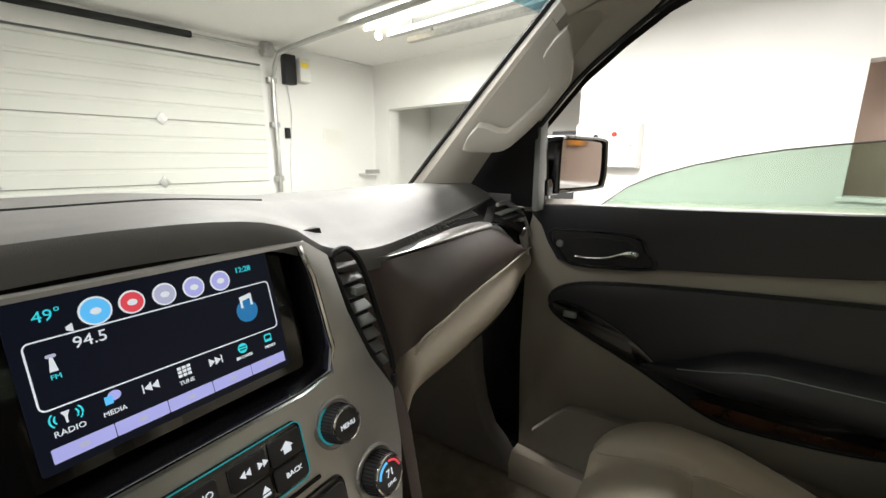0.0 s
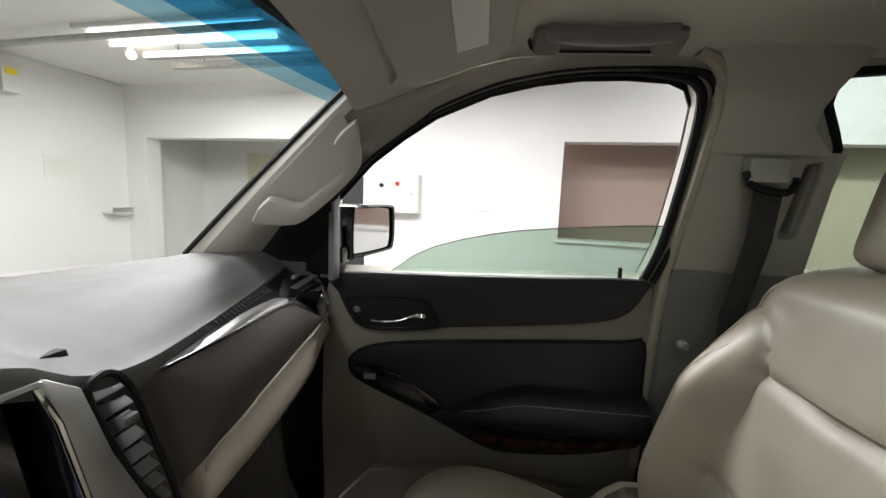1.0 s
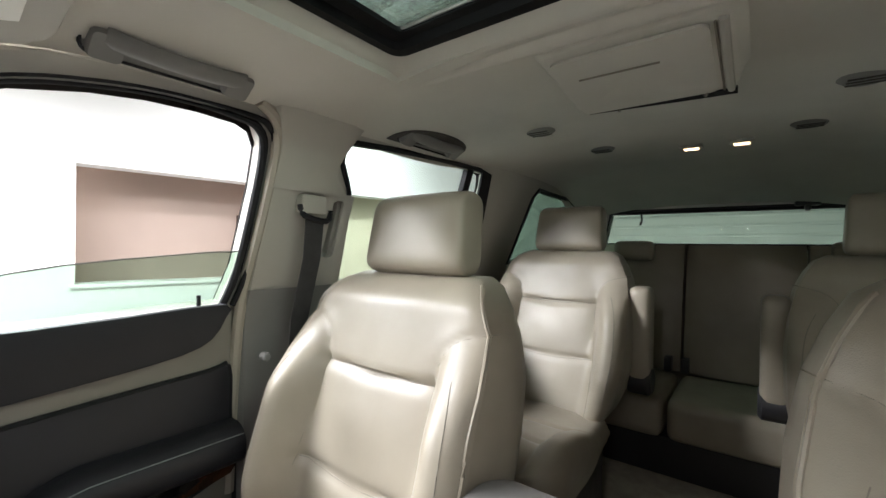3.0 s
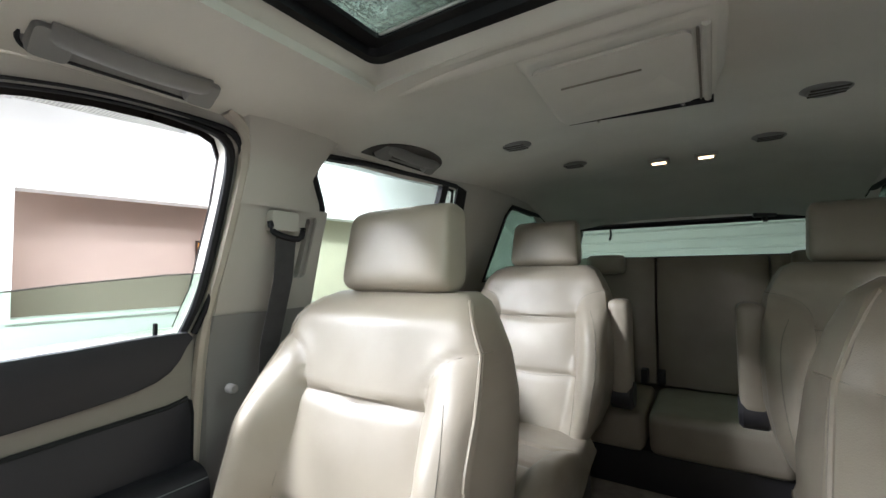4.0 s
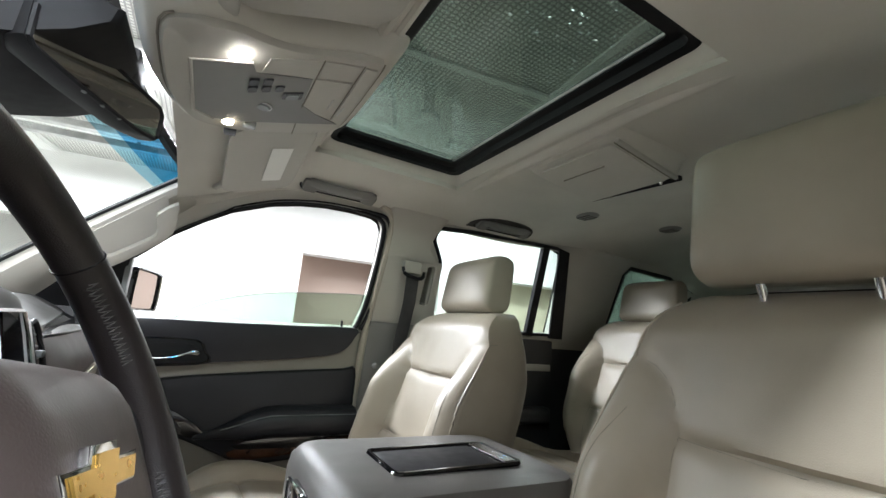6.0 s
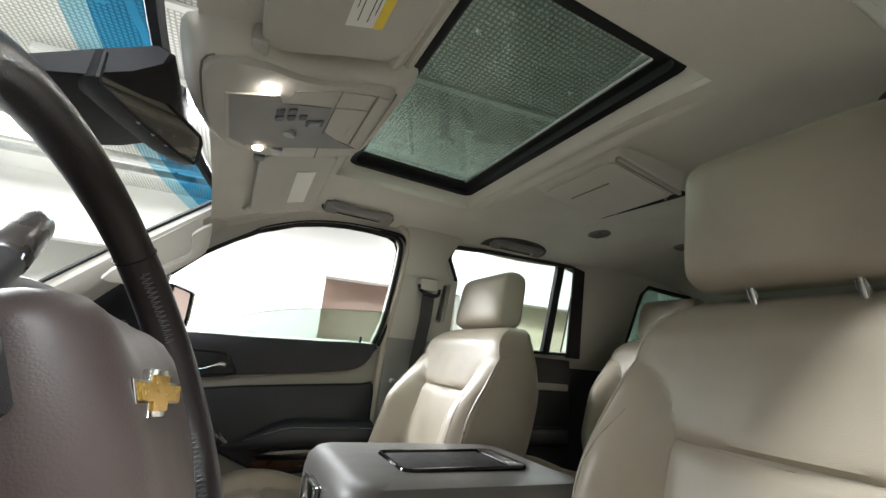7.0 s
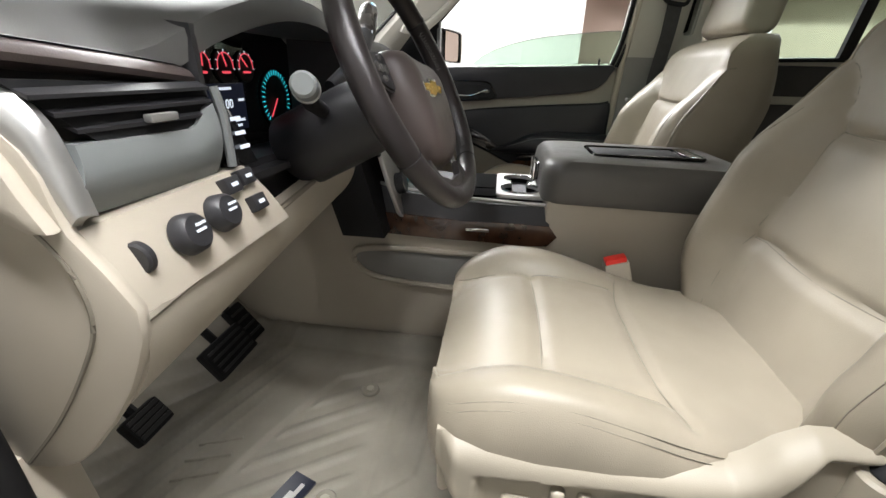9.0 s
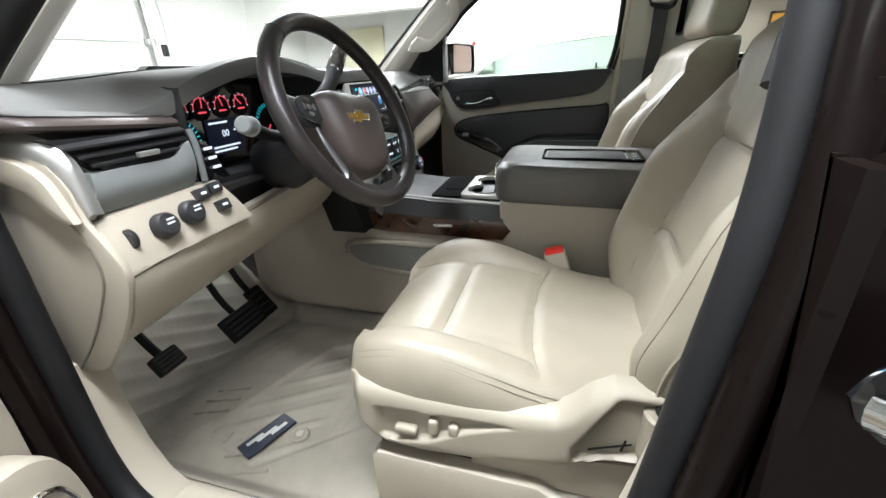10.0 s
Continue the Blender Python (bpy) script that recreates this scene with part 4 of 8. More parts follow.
def cushion_mesh(xc):
    rows = []
    ny, nx = 56, 50
    for j in range(ny + 1):
        y = -0.06 + 0.522 * j / ny
        hw = table(CUSH_HW, y)
        ring = [Vector((xc + hw * (2 * i / nx - 1), y, cush_z(hw * (2 * i / nx - 1), y))) for i in range(nx + 1)]
        ring += [Vector((xc + hw * 0.995, y, 0.815)), Vector((xc + hw * 0.96, y, 0.775)), Vector((xc - hw * 0.96, y, 0.775)), Vector((xc - hw * 0.995, y, 0.815))]
        rows.append(ring)
    return loft(rows)


def headrest_mesh(xc, up=0.0, ahead=0.0, wide=1.0, tall=0.178, lean=-0.16):
    rows = []
    n = 24
    for j in range(n + 1):
        t = j / n
        z = 1.372 + tall * t
        a = abs(2 * t - 1)
        hw = (0.139 - 0.012 * t) * (1 - 0.10 * a ** 9)
        front = -0.218 + lean * (z - 1.372) - 0.034 * a ** 8
        back = front - 0.118 + 0.06 * a ** 8
        ring = []
        for i in range(40):
            g = 2 * math.pi * (i + 0.5) / 40
            c, s_ = math.cos(g), math.sin(g)
            px = math.copysign(abs(c) ** (0.16 if s_ > 0 else 0.28), c) * hw * (1.0 if s_ > 0 else 0.98)
            py = math.copysign(abs(s_) ** (0.16 if s_ > 0 else 0.42), s_)
            ring.append(Vector((xc + px * wide, ahead + (front + back) / 2 + py * (front - back) / 2 - (0.014 * (px / hw) ** 2 if s_ > 0 else 0), z + up)))
        rows.append(ring)
    return loft(rows)


def seam_tube(lines, xc, place, lift, r=0.0016, bm=None):
    bm = bm or bmesh.new()
    for line in lines:
        pts = smooth_path([(a, b, 0) for a, b in line], 5)
        tube([place(xc, p.x, p.y, lift) for p in pts], r, 5, bm=bm)
    return bm


def front_seat(xc, s, label, up=0.0, ahead=0.0, wide=1.0, tall=0.178, lean=-0.16, grow=0.0):
    """A power seat; s is 1 where its outer side faces +x."""
    seat = empty("front_seat", (xc, 0.2, 0.55))
    def raised(bm):
        for v in bm.verts:
            v.co.z += grow * max(0.0, v.co.z - 1.2)
        return bm
    back = part("backrest", raised(backrest_mesh(xc)), LEATHER, seat)
    on_back = lambda c, x, z, q: Vector((c + x, back_y(x, z) + q, z))
    # seam tubes carry the shade of the crease in their colour
    part("seam", raised(seam_tube(back_seams(), xc, on_back, 0.0003, 0.0009)), SEAM, back, "sewn seam in a shade-darkened tone")
    for k in (-1, 1):
        edge = [(z, table(BACK_HW, z)) for z in [0.84 + 0.02 * i for i in range(27)]]
        part("piping", raised(tube([Vector((xc + k * w * 0.985, back_y(w * 0.985, z) + 0.001, z)) for z, w in edge], 0.0032, 6)), LEATHER, back, "raised piped edge")
    cush = part("cushion", cushion_mesh(xc), LEATHER, seat)
    on_cush = lambda c, x, y, q: Vector((c + x, y, cush_z(x, y) + q))
    part("seam", seam_tube(cush_seams(), xc, on_cush, 0.0009, 0.0012), SEAM, cush, "sewn seam in a shade-darkened tone")
    for kk in (0.93, 0.952):
        part("stitched_edge", tube([Vector((xc + table(CUSH_HW, y) * s * kk, y, cush_z(table(CUSH_HW, y) * kk, y) + 0.0002)) for y in [0.10 + 0.015 * i for i in range(23)]], 0.0006, 5), SEAM, cush, "sewn line along the cushion's edge")
    hr = part("headrest", headrest_mesh(xc, up, ahead, wide, tall, lean), LEATHER, seat)
    for dx in (-0.062, 0.062):
        part("post", cyl((xc + dx, -0.265, 1.30), (xc + dx, -0.262 + ahead, 1.40 + up), 0.0065, n=12), CHROME, hr, "chrome post")
    # plastic side shield with switches
    xo = xc + s * 0.235
    TOP = [(-0.12, 0.890), (-0.06, 0.912), (0.028, 0.908), (0.057, 0.889), (0.08, 0.863), (0.10, 0.848), (0.166, 0.843), (0.257, 0.844), (0.345, 0.846), (0.423, 0.850), (0.44, 0.845)]
    BOT = [(-0.12, 0.795), (0.024, 0.768), (0.074, 0.752), (0.136, 0.736), (0.221, 0.719), (0.315, 0.711), (0.375, 0.715), (0.40, 0.730), (0.425, 0.760), (0.44, 0.790)]
    RHI = [(0.13, 0.817), (0.18, 0.816), (0.391, 0.809)]
    RLO = [(0.13, 0.816), (0.179, 0.806), (0.235, 0.784), (0.297, 0.751), (0.355, 0.737), (0.381, 0.738)]
    def relief(y, z):
        """How far the shield stands out: a rounded edge, a sunk switch field and a sunk tray at the rear."""
        t, b = table(TOP, y), table(BOT, y)
        v = (z - b) / (t - b)
        out = 0.030 * (1 - (2 * v - 1) ** 6) * smooth01(0.442, 0.415, y) - 0.004 * v
        field = smooth01(0.0, 0.007, z - table(RLO, y)) * smooth01(0.0, 0.007, table(RHI, y) - z) * smooth01(0.390, 0.382, y) * smooth01(0.14, 0.19, y)
        tray = smooth01(0.0, 0.008, z - 0.774 + 0.25 * (y - 0.04)) * smooth01(0.078, 0.066, y + 0.55 * max(0.0, z - 0.80)) * smooth01(0.0, 0.02, t - 0.010 - z)
        return out - 0.012 * field - 0.018 * tray
    def shield_at(u, v):
        y = 0.442 - 0.555 * u
        z = table(BOT, y) + (table(TOP, y) - table(BOT, y)) * v
        return Vector((xo + s * relief(y, z), y, z))
    shield_ = part("side_shield", sheet(shield_at, 110, 44, (-0.012 * s, 0, 0)), SEATTRIM, seat, "beige plastic side shield", sharp=60)
    on_shield = lambda y, z, q: Vector((xo + s * (relief(y, z) + q), y, z))
    for (y0, y1, z0, z1) in ((0.317, 0.356, 0.757, 0.773), (0.280, 0.297, 0.768, 0.798), (0.246, 0.264, 0.773, 0.793)):
        c = on_shield((y0 + y1) / 2, (z0 + z1) / 2, 0.0)
        part("switch", box(c.x - 0.013, c.x + 0.013, y0, y1, z0, z1, r=0.0065, seg=3), SEATTRIM, shield_, "beige power seat switch")
    part("label_cord", tube(smooth_path([on_shield(y, z, 0.002) for y, z in ((0.052, 0.786), (0.040, 0.792), (0.015, 0.803), (-0.005, 0.812))], 4), 0.0016, 5), BLACK, shield_, "thin black cord")
    part("cord_bar", tube([on_shield(0.008, 0.796, 0.003), on_shield(0.004, 0.818, 0.003)], 0.0018, 5), BLACK, shield_)
    part("belt_socket", cyl((xo + 0.018 * s, -0.028, 0.800), (xo + 0.018 * s, -0.036, 0.880), 0.019, 0.025, n=24, bevel=0.004), SEATTRIM, seat, "beige belt anchor socket")
    part("belt_anchor", cyl((xo + 0.018 * s, -0.036, 0.876), (xo + 0.018 * s, -0.050, 0.915), 0.015, 0.010, n=16, bevel=0.004), BLACK, seat, "black belt anchor")
    strap = []
    for dx, y, z, w in ((0.018, -0.046, 0.900, 0.014), (0.022, -0.075, 0.960, 0.020), (0.024, -0.115, 1.06, 0.023), (0.024, -0.160, 1.20, 0.023)):
        p = Vector((xo + dx * s, y, z))
        strap.append([p + Vector((0, w, 0.3 * w)), p - Vector((0, w, 0.3 * w)), p - Vector((0.0025 * s, w, 0.3 * w)), p + Vector((-0.0025 * s, w, 0.3 * w))])
    part("belt_strap", loft(strap), WEB, seat, "black belt strap")
    part("front_shield", plate([Vector((xc + x, 0.425, z)) for x, z in ((-0.22, 0.72), (0.22, 0.72), (0.228, 0.84), (-0.228, 0.84))], (0, 0.018, 0), bevel=0.008), TRIM, seat)
    part("frame", box(xc - 0.21, xc + 0.21, -0.09, 0.41, 0.63, 0.80), BLACK, seat, "black seat frame")
    for dx in (-0.19, 0.19):
        r_ = part("rail", box(xc + dx - 0.03, xc + dx + 0.03, -0.16, 0.40, 0.55, 0.63, r=0.006), BLACK, seat)
    part("rail_cover", plate([Vector((xc + s * 0.225, y, z)) for y, z in ((0.408, 0.57), (0.410, 0.680), (0.398, 0.694), (0.22, 0.692), (0.12, 0.690), (0.085, 0.668), (-0.15, 0.665), (-0.15, 0.57))], (0.032 * s, 0, 0), bevel=0.008), TRIM, seat, "beige rail cover")
    part("inner_rail_cover", plate([Vector((xc + s * 0.226, y, z)) for y, z in ((0.235, 0.672), (0.230, 0.722), (0.10, 0.742), (-0.15, 0.775), (-0.15, 0.672))], (0.010 * s, 0, 0), bevel=0.004), TRIM, seat, "beige inner rail cover")
    part("recliner_knob", cyl((xo + 0.02 * s, -0.155, 1.115), (xo + 0.045 * s, -0.16, 1.115), 0.022, n=20, bevel=0.005), TRIM, seat)
    return tagged(seat, label, "car seat", group="car seats")


PX, DX = 0.468, -0.418
front_seat(PX, 1, "beige leather front passenger seat with sewn panels")
drv = front_seat(DX, -1, "beige leather driver's seat with raised headrest and power switches", 0.040, 0.045, 1.07, 0.228, -0.03, 0.17)
bk = empty("belt_buckle", (DX + 0.235, 0.10, 0.80))
part("stalk", box(DX + 0.222, DX + 0.248, 0.075, 0.125, 0.74, 0.83, r=0.006, m=None), BLACK, bk)
part("body", box(-0.017, 0.017, -0.026, 0.026, -0.045, 0.04, r=0.007, m=Matrix.Translation((DX + 0.235, 0.112, 0.855)) @ Matrix.Rotation(radians(-18), 4, "X")), TRIM, bk)
part("release_button", box(-0.013, 0.013, -0.022, 0.022, 0.036, 0.050, r=0.004, m=Matrix.Translation((DX + 0.235, 0.112, 0.855)) @ Matrix.Rotation(radians(-18), 4, "X")), RED, bk, "red release button")
tagged(bk, "beige seat belt buckle with red button beside the driver's seat", "belt buckle")

# second row captain's chairs and third row bench
def rear_chair(xc, s, label):
    seat = empty("captain_chair", (xc, -0.8, 0.55))
    off = Matrix.Translation((0, -0.945, 0.052))
    def moved(bm):
        bmesh.ops.transform(bm, matrix=off, verts=bm.verts)
        return bm
    b = part("backrest", moved(backrest_mesh(xc)), LEATHER, seat)
    on_back = lambda c, x, z, q: Vector((c + x, back_y(x, z) + q, z))
    # same shade-toned seam tubes as on the front seats
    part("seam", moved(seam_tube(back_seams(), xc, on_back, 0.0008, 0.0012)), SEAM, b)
    h = part("headrest", moved(headrest_mesh(xc)), LEATHER, seat)
    for dx in (-0.06, 0.06):
        part("post", moved(cyl((xc + dx, -0.275, 1.30), (xc + dx, -0.262, 1.40), 0.0075, n=12)), CHROME, h)
    bm = cushion_mesh(xc)
    bmesh.ops.transform(bm, matrix=Matrix.Translation((0, -0.945, 0.02)), verts=bm.verts)
    part("cushion", bm, LEATHER, seat)
    part("base", box(xc - 0.21, xc + 0.21, -1.0, -0.52, 0.55, 0.80, r=0.02), DARK, seat, "dark seat base")
    xi = xc - s * 0.285
    part("armrest", box(xi - 0.036, xi + 0.036, -1.20, -1.10, 0.98, 1.305, r=0.03, seg=4, m=None), LEATHER, seat, "raised padded armrest")
    part("armrest_pivot", cyl((xi - 0.04, -1.15, 0.98), (xi + 0.04, -1.15, 0.98), 0.05, n=24, bevel=0.01), DARK, seat)
    return tagged(seat, label, "car seat", group="rear seats")


rear_chair(0.478, 1, "beige leather second row chair with headrest")
rear_chair(-0.458, -1, "beige leather second row chair with a raised armrest")
bench = empty("bench_seat", (XC, -1.9, 0.55))
for x0, x1 in ((-0.60, -0.305), (-0.295, 0.145), (0.158, 0.62)):
    def panel(u, v, x0=x0, x1=x1):
        k = 2 * u - 1
        return Vector((x0 + (x1 - x0) * u, -1.80 - 0.10 * v - 0.02 * abs(k) ** 6 - 0.02 * max(0, v - 0.9) * 10 * 0.5 + 0.01 * math.sin(v * 3.1), 0.86 + 0.60 * v))
    part("backrest", sheet(panel, 16, 16, (0, -0.10, 0)), LEATHER, bench, "dusky beige leather panel")
    part("cushion", box(x0, x1, -1.80, -1.36, 0.70, 0.86, r=0.04, seg=3), LEATHER, bench)
for xh in (0.365, -0.45):
    part("headrest", box(xh - 0.09, xh + 0.09, -1.86, -1.77, 1.38, 1.475, r=0.03, seg=3), LEATHER, bench)
for xb in (0.20, 0.13):
    part("buckle", box(xb - 0.015, xb + 0.015, -1.80, -1.74, 0.87, 0.935, r=0.006), DARK, bench)
part("base", box(-0.60, 0.62, -1.85, -1.4, 0.55, 0.70), DARK, bench)
tagged(bench, "third row bench seat in shade, beige leather", "car seat")


# ---- doors ----
def front_door_panel(door, x, s, put):
    """The inner side of a front door; put moves a part into its place."""
    def face(name, pts, depth, mat, parent, label="", bevel=0.006, lift=0.0, smooth=3):
        ring = [Vector((x - lift * s, y, z)) for y, z in pts]
        if smooth > 1:
            ring = smooth_path(ring, smooth, loop=True)
        return put(part(name, plate(ring, (-depth * s, 0, 0), bevel=bevel), mat, parent, label))
    # passenger's panel and map pocket take the shaded copy of the trim
    panel = face("panel", [(0.70, 0.60), (0.71, 0.9), (0.705, 1.20), (0.69, 1.262), (0.3, 1.274), (-0.058, 1.285), (-0.062, 0.9), (-0.05, 0.60)], 0.03, SHADEDTRIM if s > 0 else TRIM, door, "beige door panel", smooth=1, bevel=0.012)
    pad = face("upper_pad", [(0.676, 1.272), (0.662, 1.225), (0.62, 1.15), (0.56, 1.146), (0.42, 1.156), (0.2, 1.176), (0.06, 1.194), (0.0, 1.218), (-0.03, 1.262), (-0.032, 1.296), (0.15, 1.290), (0.4, 1.282)], 0.022, DOORDARK if s > 0 else TRIM, door, "dark padded door top", lift=0.03, smooth=2, bevel=0.009)
    if s > 0:
        bez = face("handle_bezel", [(0.642, 1.210), (0.60, 1.226), (0.46, 1.226), (0.432, 1.195), (0.414, 1.158), (0.50, 1.146), (0.585, 1.143), (0.61, 1.16)], 0.006, BLACK, door, "black handle surround", lift=0.052, smooth=2, bevel=0.002)
        rim_ = smooth_path([Vector((x - 0.058 * s, y, z)) for y, z in ((0.632, 1.207), (0.60, 1.221), (0.465, 1.221), (0.440, 1.195), (0.424, 1.163), (0.50, 1.152), (0.580, 1.149), (0.603, 1.165))], 3, loop=True)
        put(part("bezel_rim", tube(rim_, 0.0022, 6, loop=True), GLOSS, bez, "glossy rim of the handle surround"))
        face("recess", [(0.585, 1.205), (0.47, 1.210), (0.45, 1.18), (0.46, 1.163), (0.565, 1.158)], 0.002, BLACK, bez, lift=0.058, smooth=2, bevel=0)
        lev = [Vector((x - 0.066 * s, y, z)) for y, z in ((0.575, 1.168), (0.545, 1.167), (0.51, 1.172), (0.485, 1.182), (0.462, 1.187), (0.448, 1.184))]
        put(part("lever", tube(smooth_path(lev, 4), [0.0028] * 12 + [0.003, 0.004, 0.006, 0.008, 0.0085, 0.0085, 0.0085, 0.008, 0.005], 8), CHROME, bez, "chrome door lever"))
        put(part("lock_button", cyl((x - 0.056 * s, 0.612, 1.19), (x - 0.063 * s, 0.612, 1.19), 0.008, n=12, bevel=0.002), GREY, bez))
    ins = [(0.634, 1.045), (0.622, 1.072), (0.585, 1.092), (0.52, 1.106), (0.416, 1.117), (0.2, 1.134), (0.0, 1.147), (-0.042, 1.150), (-0.046, 1.05), (-0.044, 0.925), (0.0, 0.895), (0.1, 0.872), (0.24, 0.862), (0.30, 0.872), (0.36, 0.900), (0.44, 0.938), (0.54, 0.980), (0.615, 1.015)]
    insert = face("insert", ins, 0.012, DOORDARK if s > 0 else LEATHER, door, "dark padded insert", lift=0.03, smooth=2, bevel=0.006)
    rim = smooth_path([Vector((x - 0.036 * s, y, z)) for y, z in ins], 3, loop=True)
    put(part("rim", tube(rim, 0.006, 6, loop=True), BLACK if s > 0 else TRIM, insert))
    if s > 0:
        face("switch_plate", [(0.625, 1.04), (0.60, 1.055), (0.52, 1.035), (0.43, 0.985), (0.395, 0.945), (0.44, 0.945), (0.54, 0.985), (0.61, 1.02)], 0.006, GLOSS, insert, "glossy switch plate", lift=0.042, smooth=2, bevel=0.002)
    if s > 0:
        put(part("window_switch", box(*sorted((x - 0.048 * s, x - 0.060 * s)), 0.565, 0.595, 1.02, 1.034, r=0.004), GREY, insert))
    # armrest
    rows = []
    for i in range(15):
        t = i / 14
        y = 0.425 - 0.475 * t
        top = 0.955 + 0.075 * smooth01(0, 0.45, t)
        low = 0.935 + 0.0 * t
        out = 0.012 + 0.060 * smooth01(0, 0.35, t)
        ring = []
        for k in range(14):
            g = -math.pi / 2 + math.pi * k / 13
            ring.append(Vector((x - s * (0.036 + out * abs(math.cos(g)) ** 0.6), y, (top + low) / 2 + (top - low) / 2 * math.sin(g))))
        ring += [Vector((x - s * 0.03, y, top)), Vector((x - s * 0.03, y, low))]
        rows.append(ring)
    arm = put(part("armrest", loft(rows), DOORDARK if s > 0 else LEATHER, door, "padded armrest"))
    put(part("stitching", tube([r[9] + Vector((-0.0005 * s, 0, 0.001)) for r in rows[2:]], 0.0012, 5), THREAD if s < 0 else GREY, arm))
    face("pull_cup", [(0.30, 0.905), (0.28, 0.928), (0.05, 0.945), (0.03, 0.930), (0.05, 0.905)], 0.004, GLOSS, arm, lift=0.05, smooth=2, bevel=0.001)
    face("wood_strip", [(0.325, 0.886), (0.30, 0.908), (0.1, 0.916), (-0.04, 0.938), (-0.044, 0.905), (0.1, 0.885), (0.25, 0.874)], 0.008, WOOD, insert, "dark glossy wood strip", lift=0.042, smooth=2, bevel=0.003)
    put(part("pull_end", cyl((x - 0.055 * s, 0.048, 0.935), (x - 0.07 * s, 0.035, 0.965), 0.006, n=10), CHROME, arm))
    face("map_pocket", [(0.62, 0.64), (0.60, 0.76), (0.5, 0.80), (0.1, 0.79), (0.0, 0.76), (0.0, 0.64)], 0.03, SHADEDTRIM if s > 0 else TRIM, door, lift=0.03, smooth=2, bevel=0.01)
    return panel


still = lambda ob: ob
pd = empty("passenger_door", (0.88, 0.3, 0.6))
front_door_panel(pd, 0.880, 1, still)
part("lock_pin", cyl((0.852, 0.02, 1.285), (0.852, 0.02, 1.318), 0.0045, n=10, bevel=0.0015), BLACK, pd, "black lock pin")
part("outer_skin", box(0.93, 0.955, -0.06, 0.95, 0.5, 1.25, r=0.01), PAINT, pd, "dark painted skin")
part("belt_strip", box(0.865, 0.93, -0.058, 0.70, 1.23, 1.262, r=0.005), BLACK, pd)
gtop = [(0.60, 1.25), (0.546, 1.274), (0.488, 1.319), (0.44, 1.343), (0.376, 1.364), (0.31, 1.380), (0.249, 1.391), (0.17, 1.400), (0.089, 1.407), (0.02, 1.413), (-0.05, 1.416), (-0.05, 1.25)]
gl = part("door_glass", plate([Vector((wx(z) + 0.012, y, z)) for y, z in gtop], (0.004, 0, 0)), DOORGLASS, pd, "half lowered green tinted glass")
gl.visible_shadow = False
part("glass_edge", tube([Vector((wx(z) + 0.013, y, z)) for y, z in gtop[:-1]], 0.0014, 5), HANDLE, pd)
part("sail_panel", plate([Vector((wx(z) - 0.018, y, z)) for y, z in ((0.665, 1.262), (0.660, 1.452), (0.70, 1.448), (0.80, 1.375), (0.90, 1.31), (0.86, 1.275), (0.79, 1.262))], (0.02, 0, 0), bevel=0.003), BLACK, pd, "black triangular mirror panel")
part("window_post", box(wx(1.35) - 0.045, wx(1.35) - 0.005, 0.655, 0.668, 1.262, 1.452, r=0.003), GREY, pd)
tagged(pd, "closed passenger door with dark padded panel and lowered window", "car door")
# outside mirror
mr = empty("side_mirror", (1.02, 0.67, 1.30))
MO = [(0.905, 1.302), (0.925, 1.292), (1.14, 1.290), (1.172, 1.305), (1.180, 1.34), (1.175, 1.405), (1.155, 1.428), (1.0, 1.430), (0.925, 1.428), (0.905, 1.41)]
cen = Vector((1.04, 0, 1.36))
rows = [[Vector((cen.x + (x - cen.x) * k, y + 0.16 * (1.04 - x), cen.z + (z - cen.z) * k)) for x, z in [(p.x, p.z) for p in smooth_path([(a, 0, b) for a, b in MO], 3, loop=True)]] for y, k in ((0.632, 0.90), (0.628, 0.97), (0.636, 1.0), (0.68, 1.0), (0.73, 0.90), (0.765, 0.65), (0.775, 0.3))]
rows.insert(0, [p + Vector((0, 0.02, 0)) for p in rows[0]])
part("housing", loft(rows), GLOSS, mr, "black mirror housing")
part("mirror_glass", plate([Vector((cen.x + (p.x - cen.x) * 0.86 - 0.004, 0.640 - 0.16 * (p.x - 1.04) , cen.z + (p.z - cen.z) * 0.84)) for p in smooth_path([(a, 0, b) for a, b in MO], 3, loop=True)], (0, 0.003, 0)), MIRROR, mr, "mirror glass")
part("arm", box(0.86, 0.95, 0.66, 0.73, 1.285, 1.33, r=0.015), GLOSS, mr)
tagged(mr, "black outside mirror on the passenger door", "side mirror")

# rear door trim on the passenger side
rd = empty("rear_door", (0.88, -0.6, 0.6))
part("panel", box(0.835, 0.862, -1.0, -0.30, 0.62, 1.31, r=0.012), DARK, rd, "dark door panel")
part("armrest", box(0.775, 0.84, -0.95, -0.38, 0.95, 1.02, r=0.025, seg=3), DARK, rd)
part("belt_strip", box(0.825, 0.838, -0.98, -0.32, 1.17, 1.20, r=0.004), PILLAR, rd)
part("handle", cyl((0.822, -0.42, 1.13), (0.822, -0.50, 1.135), 0.006, n=10), CHROME, rd)
part("skin", box(0.905, 0.955, -1.05, -0.07, 0.5, 1.26, r=0.01), PAINT, rd)
tagged(rd, "closed rear passenger door with dark panel", "car door")


# ---- dashboard ----
dash = empty("dashboard", (XC, 0.85, 0.9))
tagged(dash, "dark and beige dashboard with silver trim and a centre screen", "dashboard")


